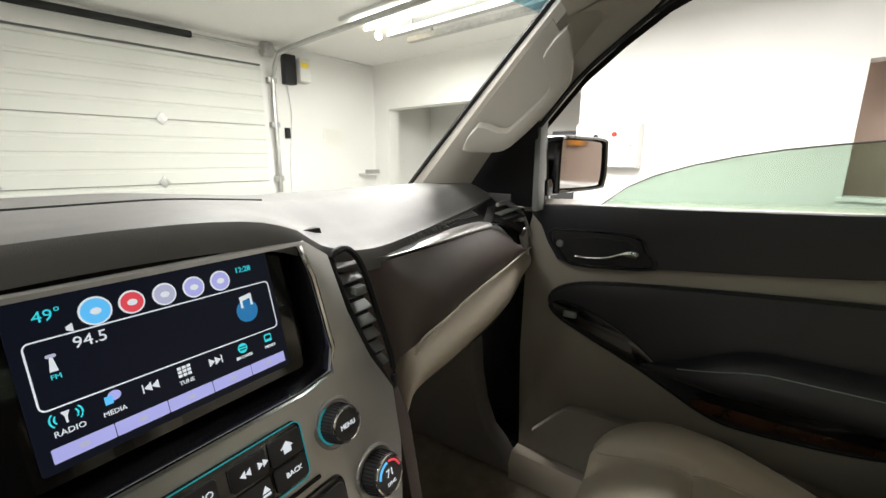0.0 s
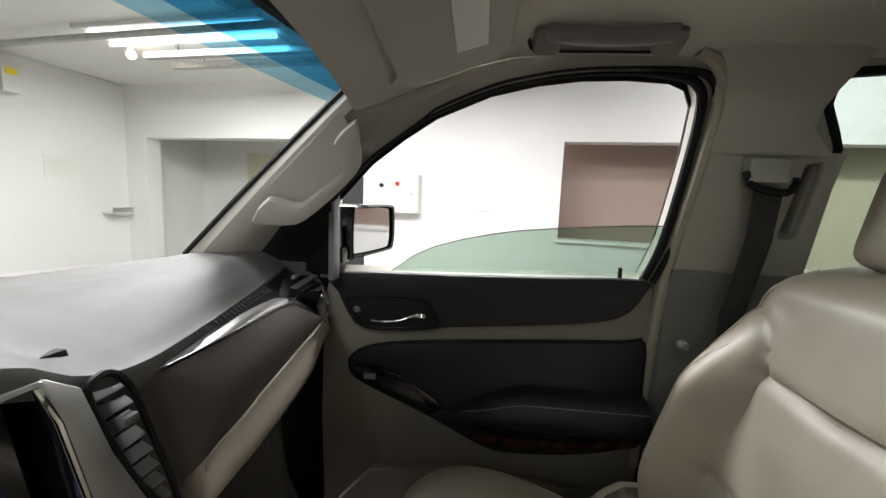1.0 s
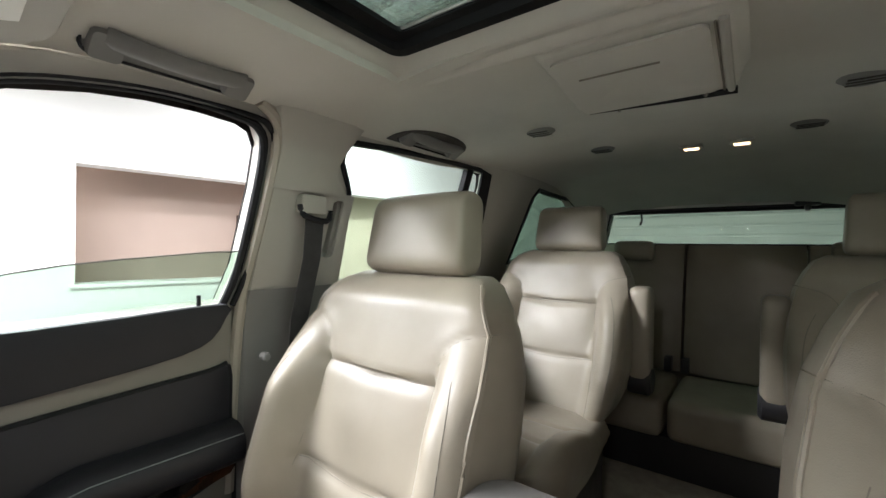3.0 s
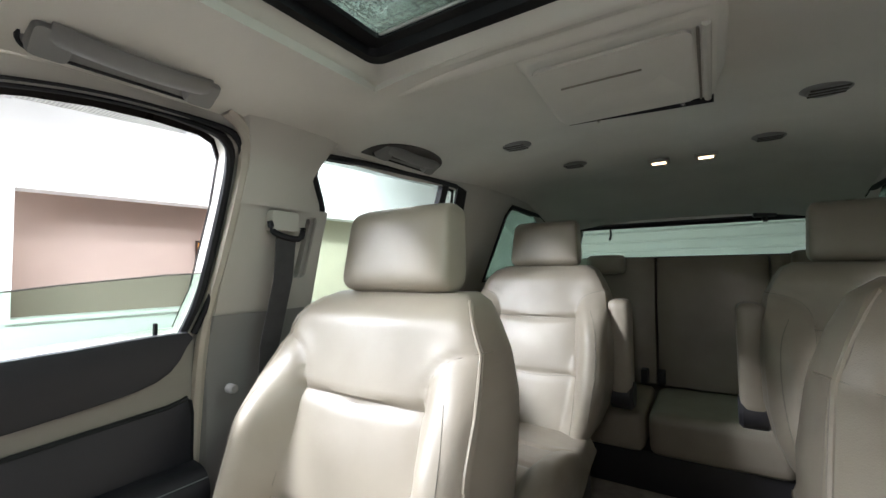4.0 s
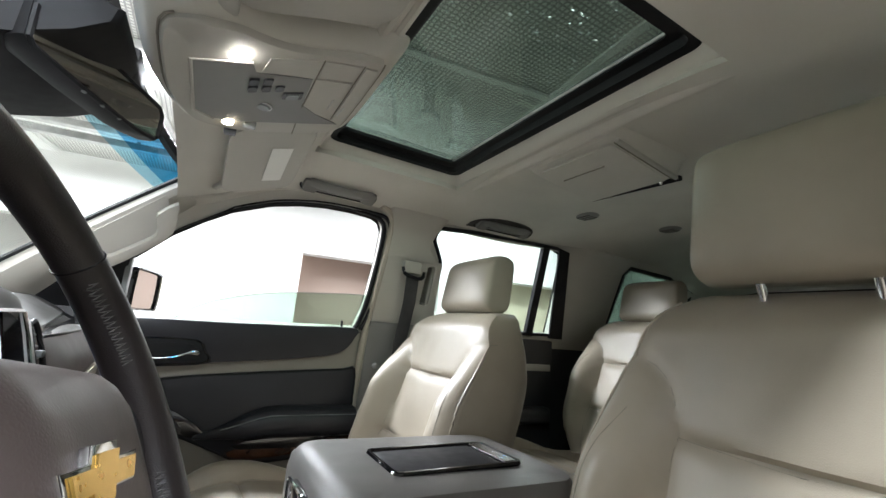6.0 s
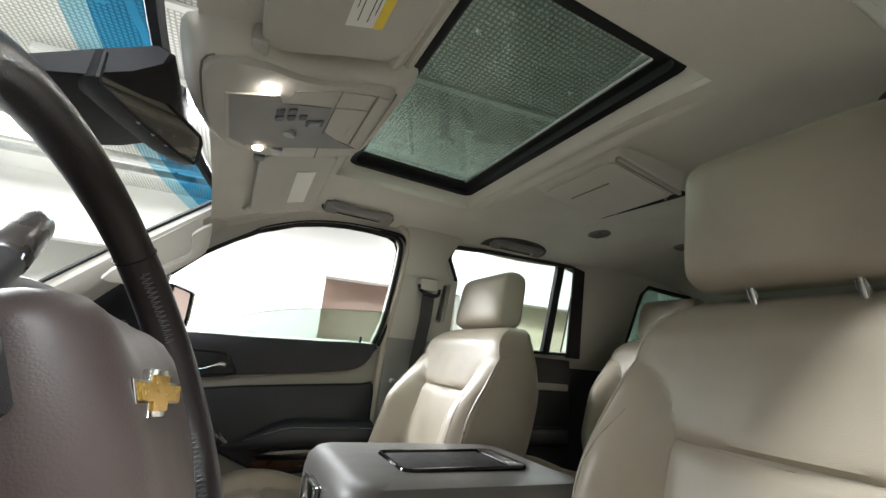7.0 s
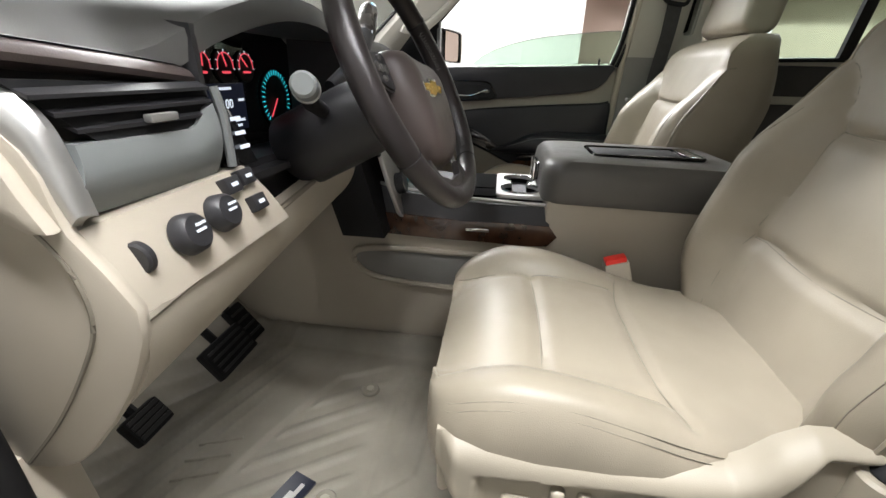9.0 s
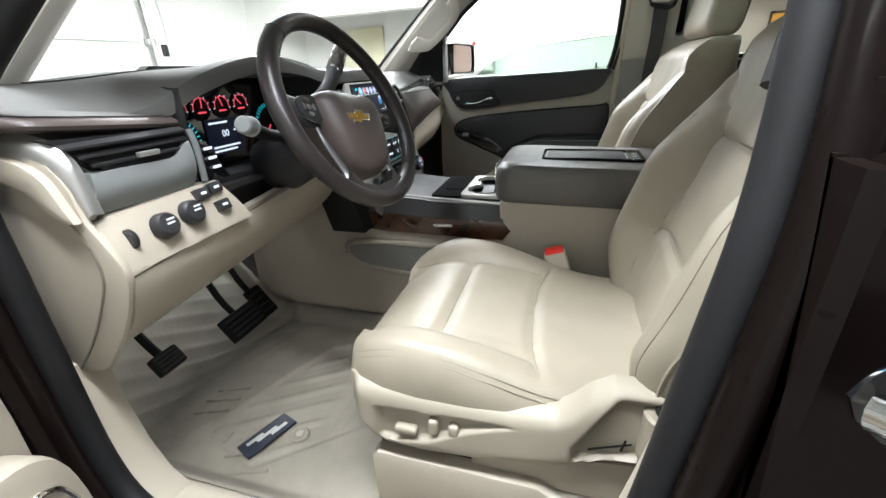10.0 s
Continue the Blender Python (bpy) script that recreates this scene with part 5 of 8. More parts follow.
def curve(rows, x):
    """A smooth line through (x, a, b, ...) rows."""
    if x <= rows[0][0]:
        return rows[0][1:]
    for i in range(len(rows) - 1):
        p, q = rows[i], rows[i + 1]
        if x <= q[0]:
            h = q[0] - p[0]
            t = (x - p[0]) / h
            o, n = rows[max(i - 1, 0)], rows[min(i + 2, len(rows) - 1)]
            out = []
            for k in range(1, len(p)):
                m0 = (q[k] - o[k]) / (q[0] - o[0]) * h
                m1 = (n[k] - p[k]) / (n[0] - p[0]) * h
                out.append((2 * t ** 3 - 3 * t * t + 1) * p[k] + (t ** 3 - 2 * t * t + t) * m0 + (3 * t * t - 2 * t ** 3) * q[k] + (t ** 3 - t * t) * m1)
            return tuple(out)
    return rows[-1][1:]


# rear edge of the padded top: across, forward, height
LIP = [(-0.805, 0.775, 1.268), (-0.70, 0.745, 1.270), (-0.63, 0.735, 1.278), (-0.56, 0.71, 1.316), (-0.46, 0.685, 1.346), (-0.36, 0.68, 1.350), (-0.26, 0.69, 1.340), (-0.18, 0.70, 1.326), (-0.09, 0.704, 1.322), (0.05, 0.702, 1.324), (0.15, 0.700, 1.318), (0.20, 0.695, 1.303), (0.235, 0.70, 1.280), (0.28, 0.695, 1.266), (0.36, 0.705, 1.260), (0.60, 0.738, 1.274), (0.75, 0.765, 1.284), (0.84, 0.79, 1.286)]
DX0, DX1 = -0.805, 0.84


def dash_top(u, v):
    x = DX0 + (DX1 - DX0) * u
    y, z = curve(LIP, x)
    far = 1.03 + 0.13 * (1 - ((x - XC) / 0.83) ** 2)
    crown = 1.314 + 0.016 * smooth01(0.34, 0.10, x) * smooth01(-0.72, -0.5, x)
    zz = z + (crown - z) * smooth01(0.0, 0.30, v) - 0.02 * smooth01(0.6, 1.0, v)
    if v < 0.06:
        zz = z - 0.012 * (1 - v / 0.06) ** 2
        y -= 0.0
    return Vector((x, y + (far - y) * max(0, v - 0.02), zz))


top = part("top_pad", sheet(dash_top, 90, 36, (0, 0.0, -0.02)), DASHTOP, dash, "dark grained padded top")
# fold line round the screen hood
part("hood_seam", tube([dash_top(i / 80, 0.30) + Vector((0, 0, 0.0005)) for i in range(4, 52)], 0.0014, 5), BLACK, top)

# --- passenger's side: slot, bright strip, brown panel, beige glove box
def along(rows, x0, x1, n=24):
    return [Vector((x0 + (x1 - x0) * i / n, *curve(rows, x0 + (x1 - x0) * i / n))) for i in range(n + 1)]
STRIP = [(0.315, 0.700, 1.242), (0.45, 0.694, 1.244), (0.60, 0.692, 1.247), (0.66, 0.694, 1.242), (0.72, 0.700, 1.223), (0.815, 0.712, 1.168)]
STITCH = [(0.334, 0.676, 1.045), (0.345, 0.676, 1.086), (0.36, 0.675, 1.102), (0.42, 0.672, 1.119), (0.55, 0.672, 1.144), (0.70, 0.680, 1.161), (0.78, 0.690, 1.168), (0.84, 0.70, 1.170)]
LOW = [(0.335, 0.690, 0.985), (0.372, 0.690, 1.006), (0.50, 0.690, 1.012), (0.70, 0.700, 1.028), (0.785, 0.715, 1.068), (0.84, 0.72, 1.085)]
slot_top = [(0.315, 0.716, 1.250), (0.45, 0.722, 1.258), (0.60, 0.742, 1.268), (0.75, 0.768, 1.278), (0.84, 0.79, 1.280)]
part("vent_slot", sheet(lambda u, v: Vector((0.315 + 0.505 * u, *curve(STRIP, min(0.645, 0.315 + 0.505 * u)))).lerp(Vector((0.315 + 0.505 * u, *curve(slot_top, 0.315 + 0.505 * u))), v) + Vector((0, 0.012 * math.sin(v * 3.14), 0)), 30, 4), BLACK, dash, "black defroster slot")
for i in range(26):
    x = 0.36 + i * 0.0115
    a, b = Vector((x, *curve(STRIP, x))), Vector((x + 0.004, *curve(slot_top, x)))
    part("grille_rib", tube([a.lerp(b, 0.62) + Vector((0, 0, 0.002)), a.lerp(b, 0.90) + Vector((0, 0, 0.002))], 0.0011, 4), DASHTOP, dash)
strip_pts = along(STRIP, 0.345, 0.815, 40)
def strip_at(u, v):
    i = min(39, int(u * 40))
    p = strip_pts[i].lerp(strip_pts[i + 1], u * 40 - i)
    w = 0.001 + 0.006 * smooth01(0, 0.5, u) + 0.012 * smooth01(0.82, 1.0, u)
    return p + Vector((0, -0.006 * math.sin(v * 3.14) + 0.012 * v, -w + 2 * w * v))
part("bright_strip", sheet(strip_at, 60, 6, (0, 0.012, 0)), SILVER, dash, "brushed silver strip")
vent = part("side_vent", plate([Vector((x, y, z)) for x, y, z in ((0.645, 0.722, 1.250), (0.69, 0.738, 1.274), (0.775, 0.752, 1.270), (0.826, 0.740, 1.243), (0.834, 0.730, 1.216), (0.79, 0.720, 1.204), (0.715, 0.716, 1.234))], (0, 0.02, 0), bevel=0.003), BLACK, dash, "black side air vent")
for k, (x0, z0, x1, z1) in enumerate(((0.672, 1.262, 0.812, 1.262), (0.695, 1.251, 0.826, 1.246), (0.725, 1.239, 0.832, 1.231), (0.757, 1.226, 0.832, 1.217))):
    part("slat", loft([[Vector((x, 0.716 + 0.016 * (x - 0.67) / 0.16 + q, z + dz)) for q, dz in ((0.0, -0.0018), (0.014, 0.001), (0.014, 0.003), (0.0, 0.0012))] for x, z in ((x0, z0), ((x0 + x1) / 2, (z0 + z1) / 2 + 0.001), (x1, z1))]), GREY, vent, "grey vent slat")
part("vent_tab", box(0.768, 0.786, 0.712, 0.722, 1.236, 1.243, r=0.002), SILVER, vent)
part("vent_rim", tube(smooth_path([(0.70, 0.738, 1.279), (0.775, 0.748, 1.276), (0.828, 0.738, 1.247), (0.838, 0.726, 1.216), (0.834, 0.716, 1.19)], 5), 0.0045, 8), SILVER, vent, "bright rim")
part("vent_cheek", plate([Vector(p) for p in ((0.785, 0.712, 1.200), (0.836, 0.724, 1.212), (0.842, 0.720, 1.158), (0.812, 0.706, 1.148), (0.785, 0.702, 1.170))], (0, 0.012, 0), bevel=0.003), SILVER, vent)
for ob in [vent] + list(vent.children):
    ob.data.transform(Matrix.Translation((0.014, -0.022, 0.0)))
# filler added to block bright outside light between dashboard and door
part("end_filler", box(0.832, 0.878, 0.74, 1.02, 1.10, 1.292, r=0.004), DARK, dash, "black filler added to close the gap at the dashboard's end")

def brown(u, v):
    x = 0.298 + 0.545 * u
    xb = max(x, 0.335)
    t, b = Vector((max(x, 0.30), *curve(STRIP, max(0.315, min(x, 0.80))))), Vector((x + 0.03 * (1 - u) * (1 if u < 0.3 else 0.4), *curve(STITCH, xb)))
    t.z -= 0.006
    p = t.lerp(b, v)
    p.y -= 0.022 * math.sin(v * 3.0) * smooth01(-0.02, 0.2, u)
    p.y += 0.02 * (1 - smooth01(0, 0.08, u))
    return p
bp = part("brown_panel", sheet(brown, 40, 16, (0, 0.02, 0)), BROWN, dash, "cocoa brown leather panel")
for dv in (0.90, 0.95):
    part("stitching", tube([brown(0.06 + 0.92 * i / 60, dv) + Vector((0, -0.006, 0)) for i in range(61)], 0.0016, 5), THREAD, bp, "pale double stitching")
def glove(u, v):
    x = 0.335 + 0.505 * u
    t, b = Vector((x, *curve(STITCH, x))), Vector((x, *curve(LOW, x)))
    p = t.lerp(b, v)
    p.y -= 0.026 * math.sin(v * 2.9) - 0.03 * v ** 4
    return p
gb = part("glove_box", sheet(glove, 36, 12, (0, 0.03, 0)), TRIM, dash, "beige glove box lid")
part("gap", tube([glove(0.03 + 0.92 * i / 40, 0.80) + Vector((0, -0.001, 0)) for i in range(41)], 0.0016, 5), SEAM, gb)
part("under_cover", sheet(lambda u, v: Vector((0.30 + 0.54 * u, 0.70 + 0.42 * v, curve(LOW, 0.335 + 0.505 * u)[1] - 0.0 - 0.10 * v)), 10, 6, (0, 0, 0.01)), BLACK, dash, "black cover under the glove box")

# --- centre stack
SXC = 0.067
def SP(x, z, off=0.0):
    """A place on the leaning face of the centre stack."""
    return Vector((x, 0.673 + 0.25 * (z - 1.178) - off, z))
SU = Vector((0, 0.2425, 0.970))
SN = Vector((0, -0.970, 0.2425))
def on_stack(name, pts, mat, parent, label="", off=0.0, thick=0.004, bevel=0.0):
    return part(name, plate([SP(x, z, off) for x, z in pts], Vector((0, -thick, 0)), bevel=bevel), mat, parent, label)
stack = part("centre_panel", plate([SP(x, z, -0.035) for x, z in ((-0.125, 1.29), (0.262, 1.29), (0.275, 1.2), (0.312, 1.06), (0.300, 0.90), (-0.17, 0.90), (-0.18, 1.06), (-0.142, 1.2))], (0, 0.10, 0)), BLACK, dash, "black centre stack")
# silver frame round the screen and controls
outer = [(0.205, 1.288), (0.232, 1.268), (0.243, 1.20), (0.262, 1.14), (0.288, 1.09), (0.282, 1.02), (0.262, 0.95), (0.23, 0.92), (-0.096, 0.92), (-0.128, 0.95), (-0.148, 1.02), (-0.154, 1.09), (-0.128, 1.14), (-0.109, 1.20), (-0.098, 1.268), (-0.071, 1.288)]
inner = [(0.196, 1.284), (0.204, 1.250), (0.209, 1.17), (0.20, 1.146), (0.16, 1.140), (-0.026, 1.140), (-0.066, 1.146), (-0.075, 1.17), (-0.070, 1.250), (-0.062, 1.284)]
fr = part("silver_frame", plate([SP(x, z, -0.004) for x, z in outer], (0, -0.012, 0), holes=[[SP(x, z, -0.004) for x, z in inner]], bevel=0.004), SILVER, dash, "matt silver centre frame")
part("frame_edge", tube([SP(x, z, 0.010) for x, z in inner[:6]], 0.0028, 6), CHROME, fr)
part("screen_well", plate([SP(x, z, -0.03) for x, z in inner], (0, 0.004, 0)), GLOSS, dash, "glossy black screen surround")
part("well_side", loft([[SP(x, z, 0.004) for x, z in inner], [SP(SXC + (x - SXC) * 0.93, 1.215 + (z - 1.215) * 0.92, -0.028) for x, z in inner]], caps=False), GLOSS, dash)
scr = empty("touch_screen", SP(SXC, 1.22, 0.0))
tagged(scr, "lit touch screen showing the radio page in the centre stack", "screen")
part("panel", plate([SP(x, z, -0.010) for x, z in rounded(-0.048, 0.182, 1.155, 1.292, 0.006)], (0, 0.008, 0)), GLOSS, scr, "black glass panel")
SCREENBLACK = screen_face("screen_black")
CYAN, WHITEG, LAV, REDG, BLUEG, GREYG = glow("cyan_glow", (0.03, 0.62, 0.72), 0.8), glow("white_glow", (0.72, 0.78, 0.85), 0.7), glow("lavender_glow", (0.30, 0.31, 0.62), 1.0), glow("red_glow", (0.55, 0.05, 0.07), 1.0), glow("blue_glow", (0.08, 0.40, 0.75), 1.0), glow("grey_glow", (0.33, 0.34, 0.48), 1.0)
CYANDIM = glow("dim_cyan_glow", (0.02, 0.30, 0.33), 0.55)
def disp(name, pts, mat, k=0, label=""):
    return part(name, plate([SP(x, z, -0.0085 + 0.0005 * k) for x, z in pts], (0, -0.0003, 0)), mat, scr, label, flat=True)
W0, W1 = -0.028, 0.162
disp("display", rounded(W0, W1 + 0.004, 1.164, 1.284, 0.003), SCREENBLACK, 0, "lit dark display")
fx0, fx1, fz0, fz1 = -0.0206, 0.1610, 1.2062, 1.2525
ring = rounded(fx0, fx1, fz0, fz1, 0.004)
part("page_outline", tube([SP(x, z, -0.0075) for x, z in ring], 0.0006, 4, loop=True), WHITEG, scr)
for i in range(5):
    disp("soft_button", rounded(-0.0208 + i * 0.0364 + 0.0003, -0.0208 + (i + 1) * 0.0364 - 0.0003, 1.1702, 1.1802, 0.0008), LAV, 1, "lavender preset button")
    disp("preset_bar", rounded(-0.0058 + i * 0.0364, -0.0002 + i * 0.0364, 1.1738, 1.1768, 0.0005), GREYG, 2)
for i, m in enumerate((BLUEG, REDG, GREYG, LAV, LAV)):
    c = (0.0222 + i * 0.0234, 1.2634)
    r = 0.0104 if i == 0 else 0.0090
    disp("page_icon", [(c[0] + r * math.cos(a), c[1] + r * math.sin(a)) for a in [2 * math.pi * k / 24 for k in range(24)]], WHITEG, 1)
    disp("page_icon_face", [(c[0] + (r - 0.0013) * math.cos(a), c[1] + (r - 0.0013) * math.sin(a)) for a in [2 * math.pi * k / 24 for k in range(24)]], m, 2)
    disp("page_icon_mark", [(c[0] + 0.0035 * math.cos(a), c[1] + 0.0025 * math.sin(a)) for a in [2 * math.pi * k / 10 for k in range(10)]], WHITEG, 3)
def say(text, size, x, z, mat, par=None):
    return lie(text, size, SP(x, z, -0.0068), (1, 0, 0), SU, mat, par or scr)
say("49°", 0.0115, -0.0045, 1.2680, CYAN)
say("12:28", 0.0072, 0.1385, 1.2690, CYAN)
say("94.5", 0.0120, 0.0150, 1.2448, WHITEG)
say("RADIO", 0.0058, -0.0082, 1.1890, WHITEG)
say("MEDIA", 0.0050, 0.0180, 1.1890, WHITEG)
say("TUNE", 0.0046, 0.0690, 1.1892, WHITEG)
say("BROWSE", 0.0040, 0.1210, 1.1902, WHITEG)
say("MENU", 0.0040, 0.1480, 1.1905, WHITEG)
say("FM", 0.0050, -0.0080, 1.2265, CYAN)
disp("tower_icon", [(-0.0105, 1.2300), (-0.0057, 1.2300), (-0.0072, 1.2400), (-0.0090, 1.2400)], WHITEG, 1)
disp("tower_head", rounded(-0.0108, -0.0052, 1.2395, 1.2418, 0.0008), GREYG, 1)
for r in (0.0036, 0.0060):
    for sg_ in (-1, 1):
        part("wave_mark", tube([SP(-0.0085 + sg_ * (0.003 + r * math.cos(a)), 1.1985 + r * math.sin(a), -0.0072) for a in [-0.8 + 0.2 * k for k in range(9)]], 0.0006, 4), CYAN, scr)
disp("aerial_icon", [(-0.0110, 1.2020), (-0.0060, 1.2020), (-0.0077, 1.1985), (-0.0079, 1.1940), (-0.0091, 1.1940), (-0.0093, 1.1985)], WHITEG, 1)
disp("media_icon", [(0.0200 + 0.0042 * math.cos(a), 1.2000 + 0.0036 * math.sin(a)) for a in [2 * math.pi * k / 14 for k in range(14)]], LAV, 1)
disp("media_cover", rounded(0.0135, 0.0185, 1.1950, 1.2010, 0.0005), BLUEG, 2)
for d, x0 in ((-1, 0.0440), (1, 0.0948)):
    for k in range(2):
        disp("skip_icon", [(x0 + d * (k * 0.0052 - 0.0052), 1.1925), (x0 + d * (k * 0.0052), 1.1960), (x0 + d * (k * 0.0052 - 0.0052), 1.1995)], WHITEG, 1)
    disp("skip_bar", [(x0 + d * 0.0055, 1.1925), (x0 + d * 0.0064, 1.1925), (x0 + d * 0.0064, 1.1995), (x0 + d * 0.0055, 1.1995)], WHITEG, 1)
for i in range(3):
    for j in range(3):
        disp("key_icon", rounded(0.0640 + i * 0.0037, 0.0670 + i * 0.0037, 1.1935 + j * 0.0031, 1.1959 + j * 0.0031, 0.0003, 1), WHITEG, 1)
disp("browse_icon", [(0.1213 + 0.0046 * math.cos(a), 1.1978 + 0.0046 * math.sin(a)) for a in [2 * math.pi * k / 16 for k in range(16)]], CYAN, 1)
for k in range(2):
    disp("browse_mark", rounded(0.1182, 0.1244, 1.1963 + 0.0024 * k, 1.1972 + 0.0024 * k, 0.0002, 1), SCREENBLACK, 2)
disp("menu_icon", rounded(0.1442, 0.1516, 1.1948, 1.2022, 0.0006, 1), CYAN, 1)
disp("menu_mark", rounded(0.1452, 0.1506, 1.1975, 1.2010, 0.0004, 1), SCREENBLACK, 2)
disp("music_glow", [(0.1343 + 0.0105 * math.cos(a), 1.2300 + 0.0105 * math.sin(a)) for a in [2 * math.pi * k / 20 for k in range(20)]], glow("deep_blue_glow", (0.01, 0.13, 0.32), 1.0), 1)
disp("music_note", [(0.1290, 1.2335), (0.1312, 1.2335), (0.1312, 1.2400), (0.1388, 1.2412), (0.1388, 1.2345), (0.1410, 1.2345), (0.1410, 1.2458), (0.1290, 1.2440)], WHITEG, 2)
disp("speaker_icon", [(0.0035, 1.2548), (0.0075, 1.2530), (0.0075, 1.2590), (0.0035, 1.2572)], WHITEG, 1)

# buttons and knobs under the screen
pod = part("button_pod", plate([SP(x, z, 0.006) for x, z in rounded(-0.012, 0.148, 1.064, 1.122, 0.008)], (0, -0.007, 0), bevel=0.003), GLOSS, dash, "glossy black button row with cyan light")
part("light_line", tube([SP(x, z, 0.0125) for x, z in rounded(-0.012, 0.148, 1.064, 1.122, 0.008)], 0.0007, 5, loop=True), CYANDIM, pod, "thin cyan light line")
def label_on(text, size, x, z, off, mat=WHITEG, par=pod):
    return lie(text, size, SP(x, z, off), (1, 0, 0), SU, mat, par)
for i, x in enumerate((0.008, 0.046, 0.09, 0.128)):
    part("button", plate([SP(a, b, 0.0125) for a, b in rounded(x - 0.017, x + 0.017, 1.094, 1.117, 0.003)], (0, -0.003, 0), bevel=0.001), DARK, pod, "black push button")
    part("button", plate([SP(a, b, 0.0125) for a, b in rounded(x - 0.017, x + 0.017, 1.069, 1.091, 0.003)], (0, -0.003, 0), bevel=0.001), DARK, pod, "black push button")
label_on("RADIO", 0.0085, 0.046, 1.107, 0.0162)
label_on("MEDIA", 0.0085, 0.046, 1.080, 0.0162)
label_on("BACK", 0.0068, 0.130, 1.081, 0.0162)
def mark(pts, par=pod, off=0.0162, m=WHITEG):
    return part("symbol", plate([SP(x, z, off) for x, z in pts], (0, -0.0003, 0)), m, par, flat=True)
mark([(0.124, 1.101), (0.132, 1.101), (0.132, 1.106), (0.135, 1.106), (0.128, 1.112), (0.121, 1.106), (0.124, 1.106)])
for k in range(2):
    mark([(0.086 + 0.005 * k, 1.102), (0.081 + 0.005 * k, 1.1055), (0.086 + 0.005 * k, 1.109)])
    mark([(0.098 + 0.005 * k, 1.102), (0.103 + 0.005 * k, 1.1055), (0.098 + 0.005 * k, 1.109)])
mark([(0.096, 1.080), (0.104, 1.080), (0.100, 1.086)])
mark([(0.096, 1.0765), (0.104, 1.0765), (0.104, 1.0785), (0.096, 1.0785)])
def knob(x, z, r, depth, lit, par, cap=""):
    c = SP(x, z, 0.006)
    k = part("knob", cyl(c, c + SN * depth, r, r * 0.94, n=40, bevel=0.003), DARK, par, "black ribbed rotary knob")
    for i in range(36):
        a = 2 * math.pi * i / 36
        q = Vector((math.cos(a) * r, 0, 0)) + SU * math.sin(a) * r
        part("rib", tube([c + q + SN * 0.003, c + q * 0.95 + SN * (depth - 0.004)], 0.0009, 4), BLACK, k)
    part("chrome_ring", tube([c + SN * (depth - 0.001) + (Vector((math.cos(a), 0, 0)) + SU * math.sin(a)) * r * 0.84 for a in [2 * math.pi * i / 40 for i in range(40)]], 0.0014, 6, loop=True), CHROME, k)
    part("base_ring", tube([c + SN * 0.001 + (Vector((math.cos(a), 0, 0)) + SU * math.sin(a)) * (r + 0.005) for a in [2 * math.pi * i / 40 for i in range(40)]], 0.003, 6, loop=True), SILVER, k)
    if lit:
        part("light_arc", tube([c + SN * 0.003 + (Vector((math.cos(a), 0, 0)) + SU * math.sin(a)) * (r + 0.0015) for a in [2.0 + 2.2 * i / 20 for i in range(21)]], 0.0009, 5), CYANDIM, k, "cyan light arc")
    if cap:
        lie(cap, 0.0072, c + SN * (depth + 0.0006), (1, 0, 0), SU, WHITEG, k)
    return k, c + SN * depth
knob(0.192, 1.093, 0.0205, 0.022, True, dash, "MENU")
knob(-0.058, 1.093, 0.0205, 0.022, True, dash)
part("disc_slot", plate([SP(x, z, 0.0085) for x, z in rounded(0.0, 0.16, 1.052, 1.056, 0.0015)], (0, -0.001, 0)), BLACK, dash, "black disc slot")
clim = part("climate_panel", plate([SP(x, z, 0.006) for x, z in rounded(-0.05, 0.185, 0.965, 1.045, 0.012)], (0, -0.006, 0), bevel=0.003), GLOSS, dash, "glossy black climate panel")
for i in range(5):
    x = -0.022 + i * 0.046
    part("climate_button", plate([SP(a, b, 0.012) for a, b in rounded(x - 0.019, x + 0.019, 1.005, 1.038, 0.006)], (0, -0.003, 0), bevel=0.001), DARK, clim, "black push button with cyan light")
    part("light_line", tube([SP(x - 0.012, 1.003, 0.013), SP(x + 0.012, 1.003, 0.013)], 0.0008, 5), CYAN, clim)
mark([(0.157, 1.018), (0.164, 1.018), (0.167, 1.028), (0.154, 1.028)], clim, 0.0158)
tk, tc_ = knob(0.232, 1.012, 0.0245, 0.024, False, dash)
for a0, m in ((1.7, BLUEG), (0.25, REDG)):
    part("heat_arc", tube([tc_ + SN * 0.001 + (Vector((math.cos(a), 0, 0)) + SU * math.sin(a)) * 0.0165 for a in [a0 + 1.25 * i / 14 for i in range(15)]], 0.0014, 5), m, tk, "coloured temperature arc")
lie("71", 0.0125, tc_ + SN * 0.0008 + SU * 0.003, (1, 0, 0), SU, WHITEG, tk)
lie("SYNC", 0.0055, tc_ + SN * 0.0008 - SU * 0.009, (1, 0, 0), SU, WHITEG, tk)
knob(-0.098, 1.012, 0.0245, 0.024, False, dash)
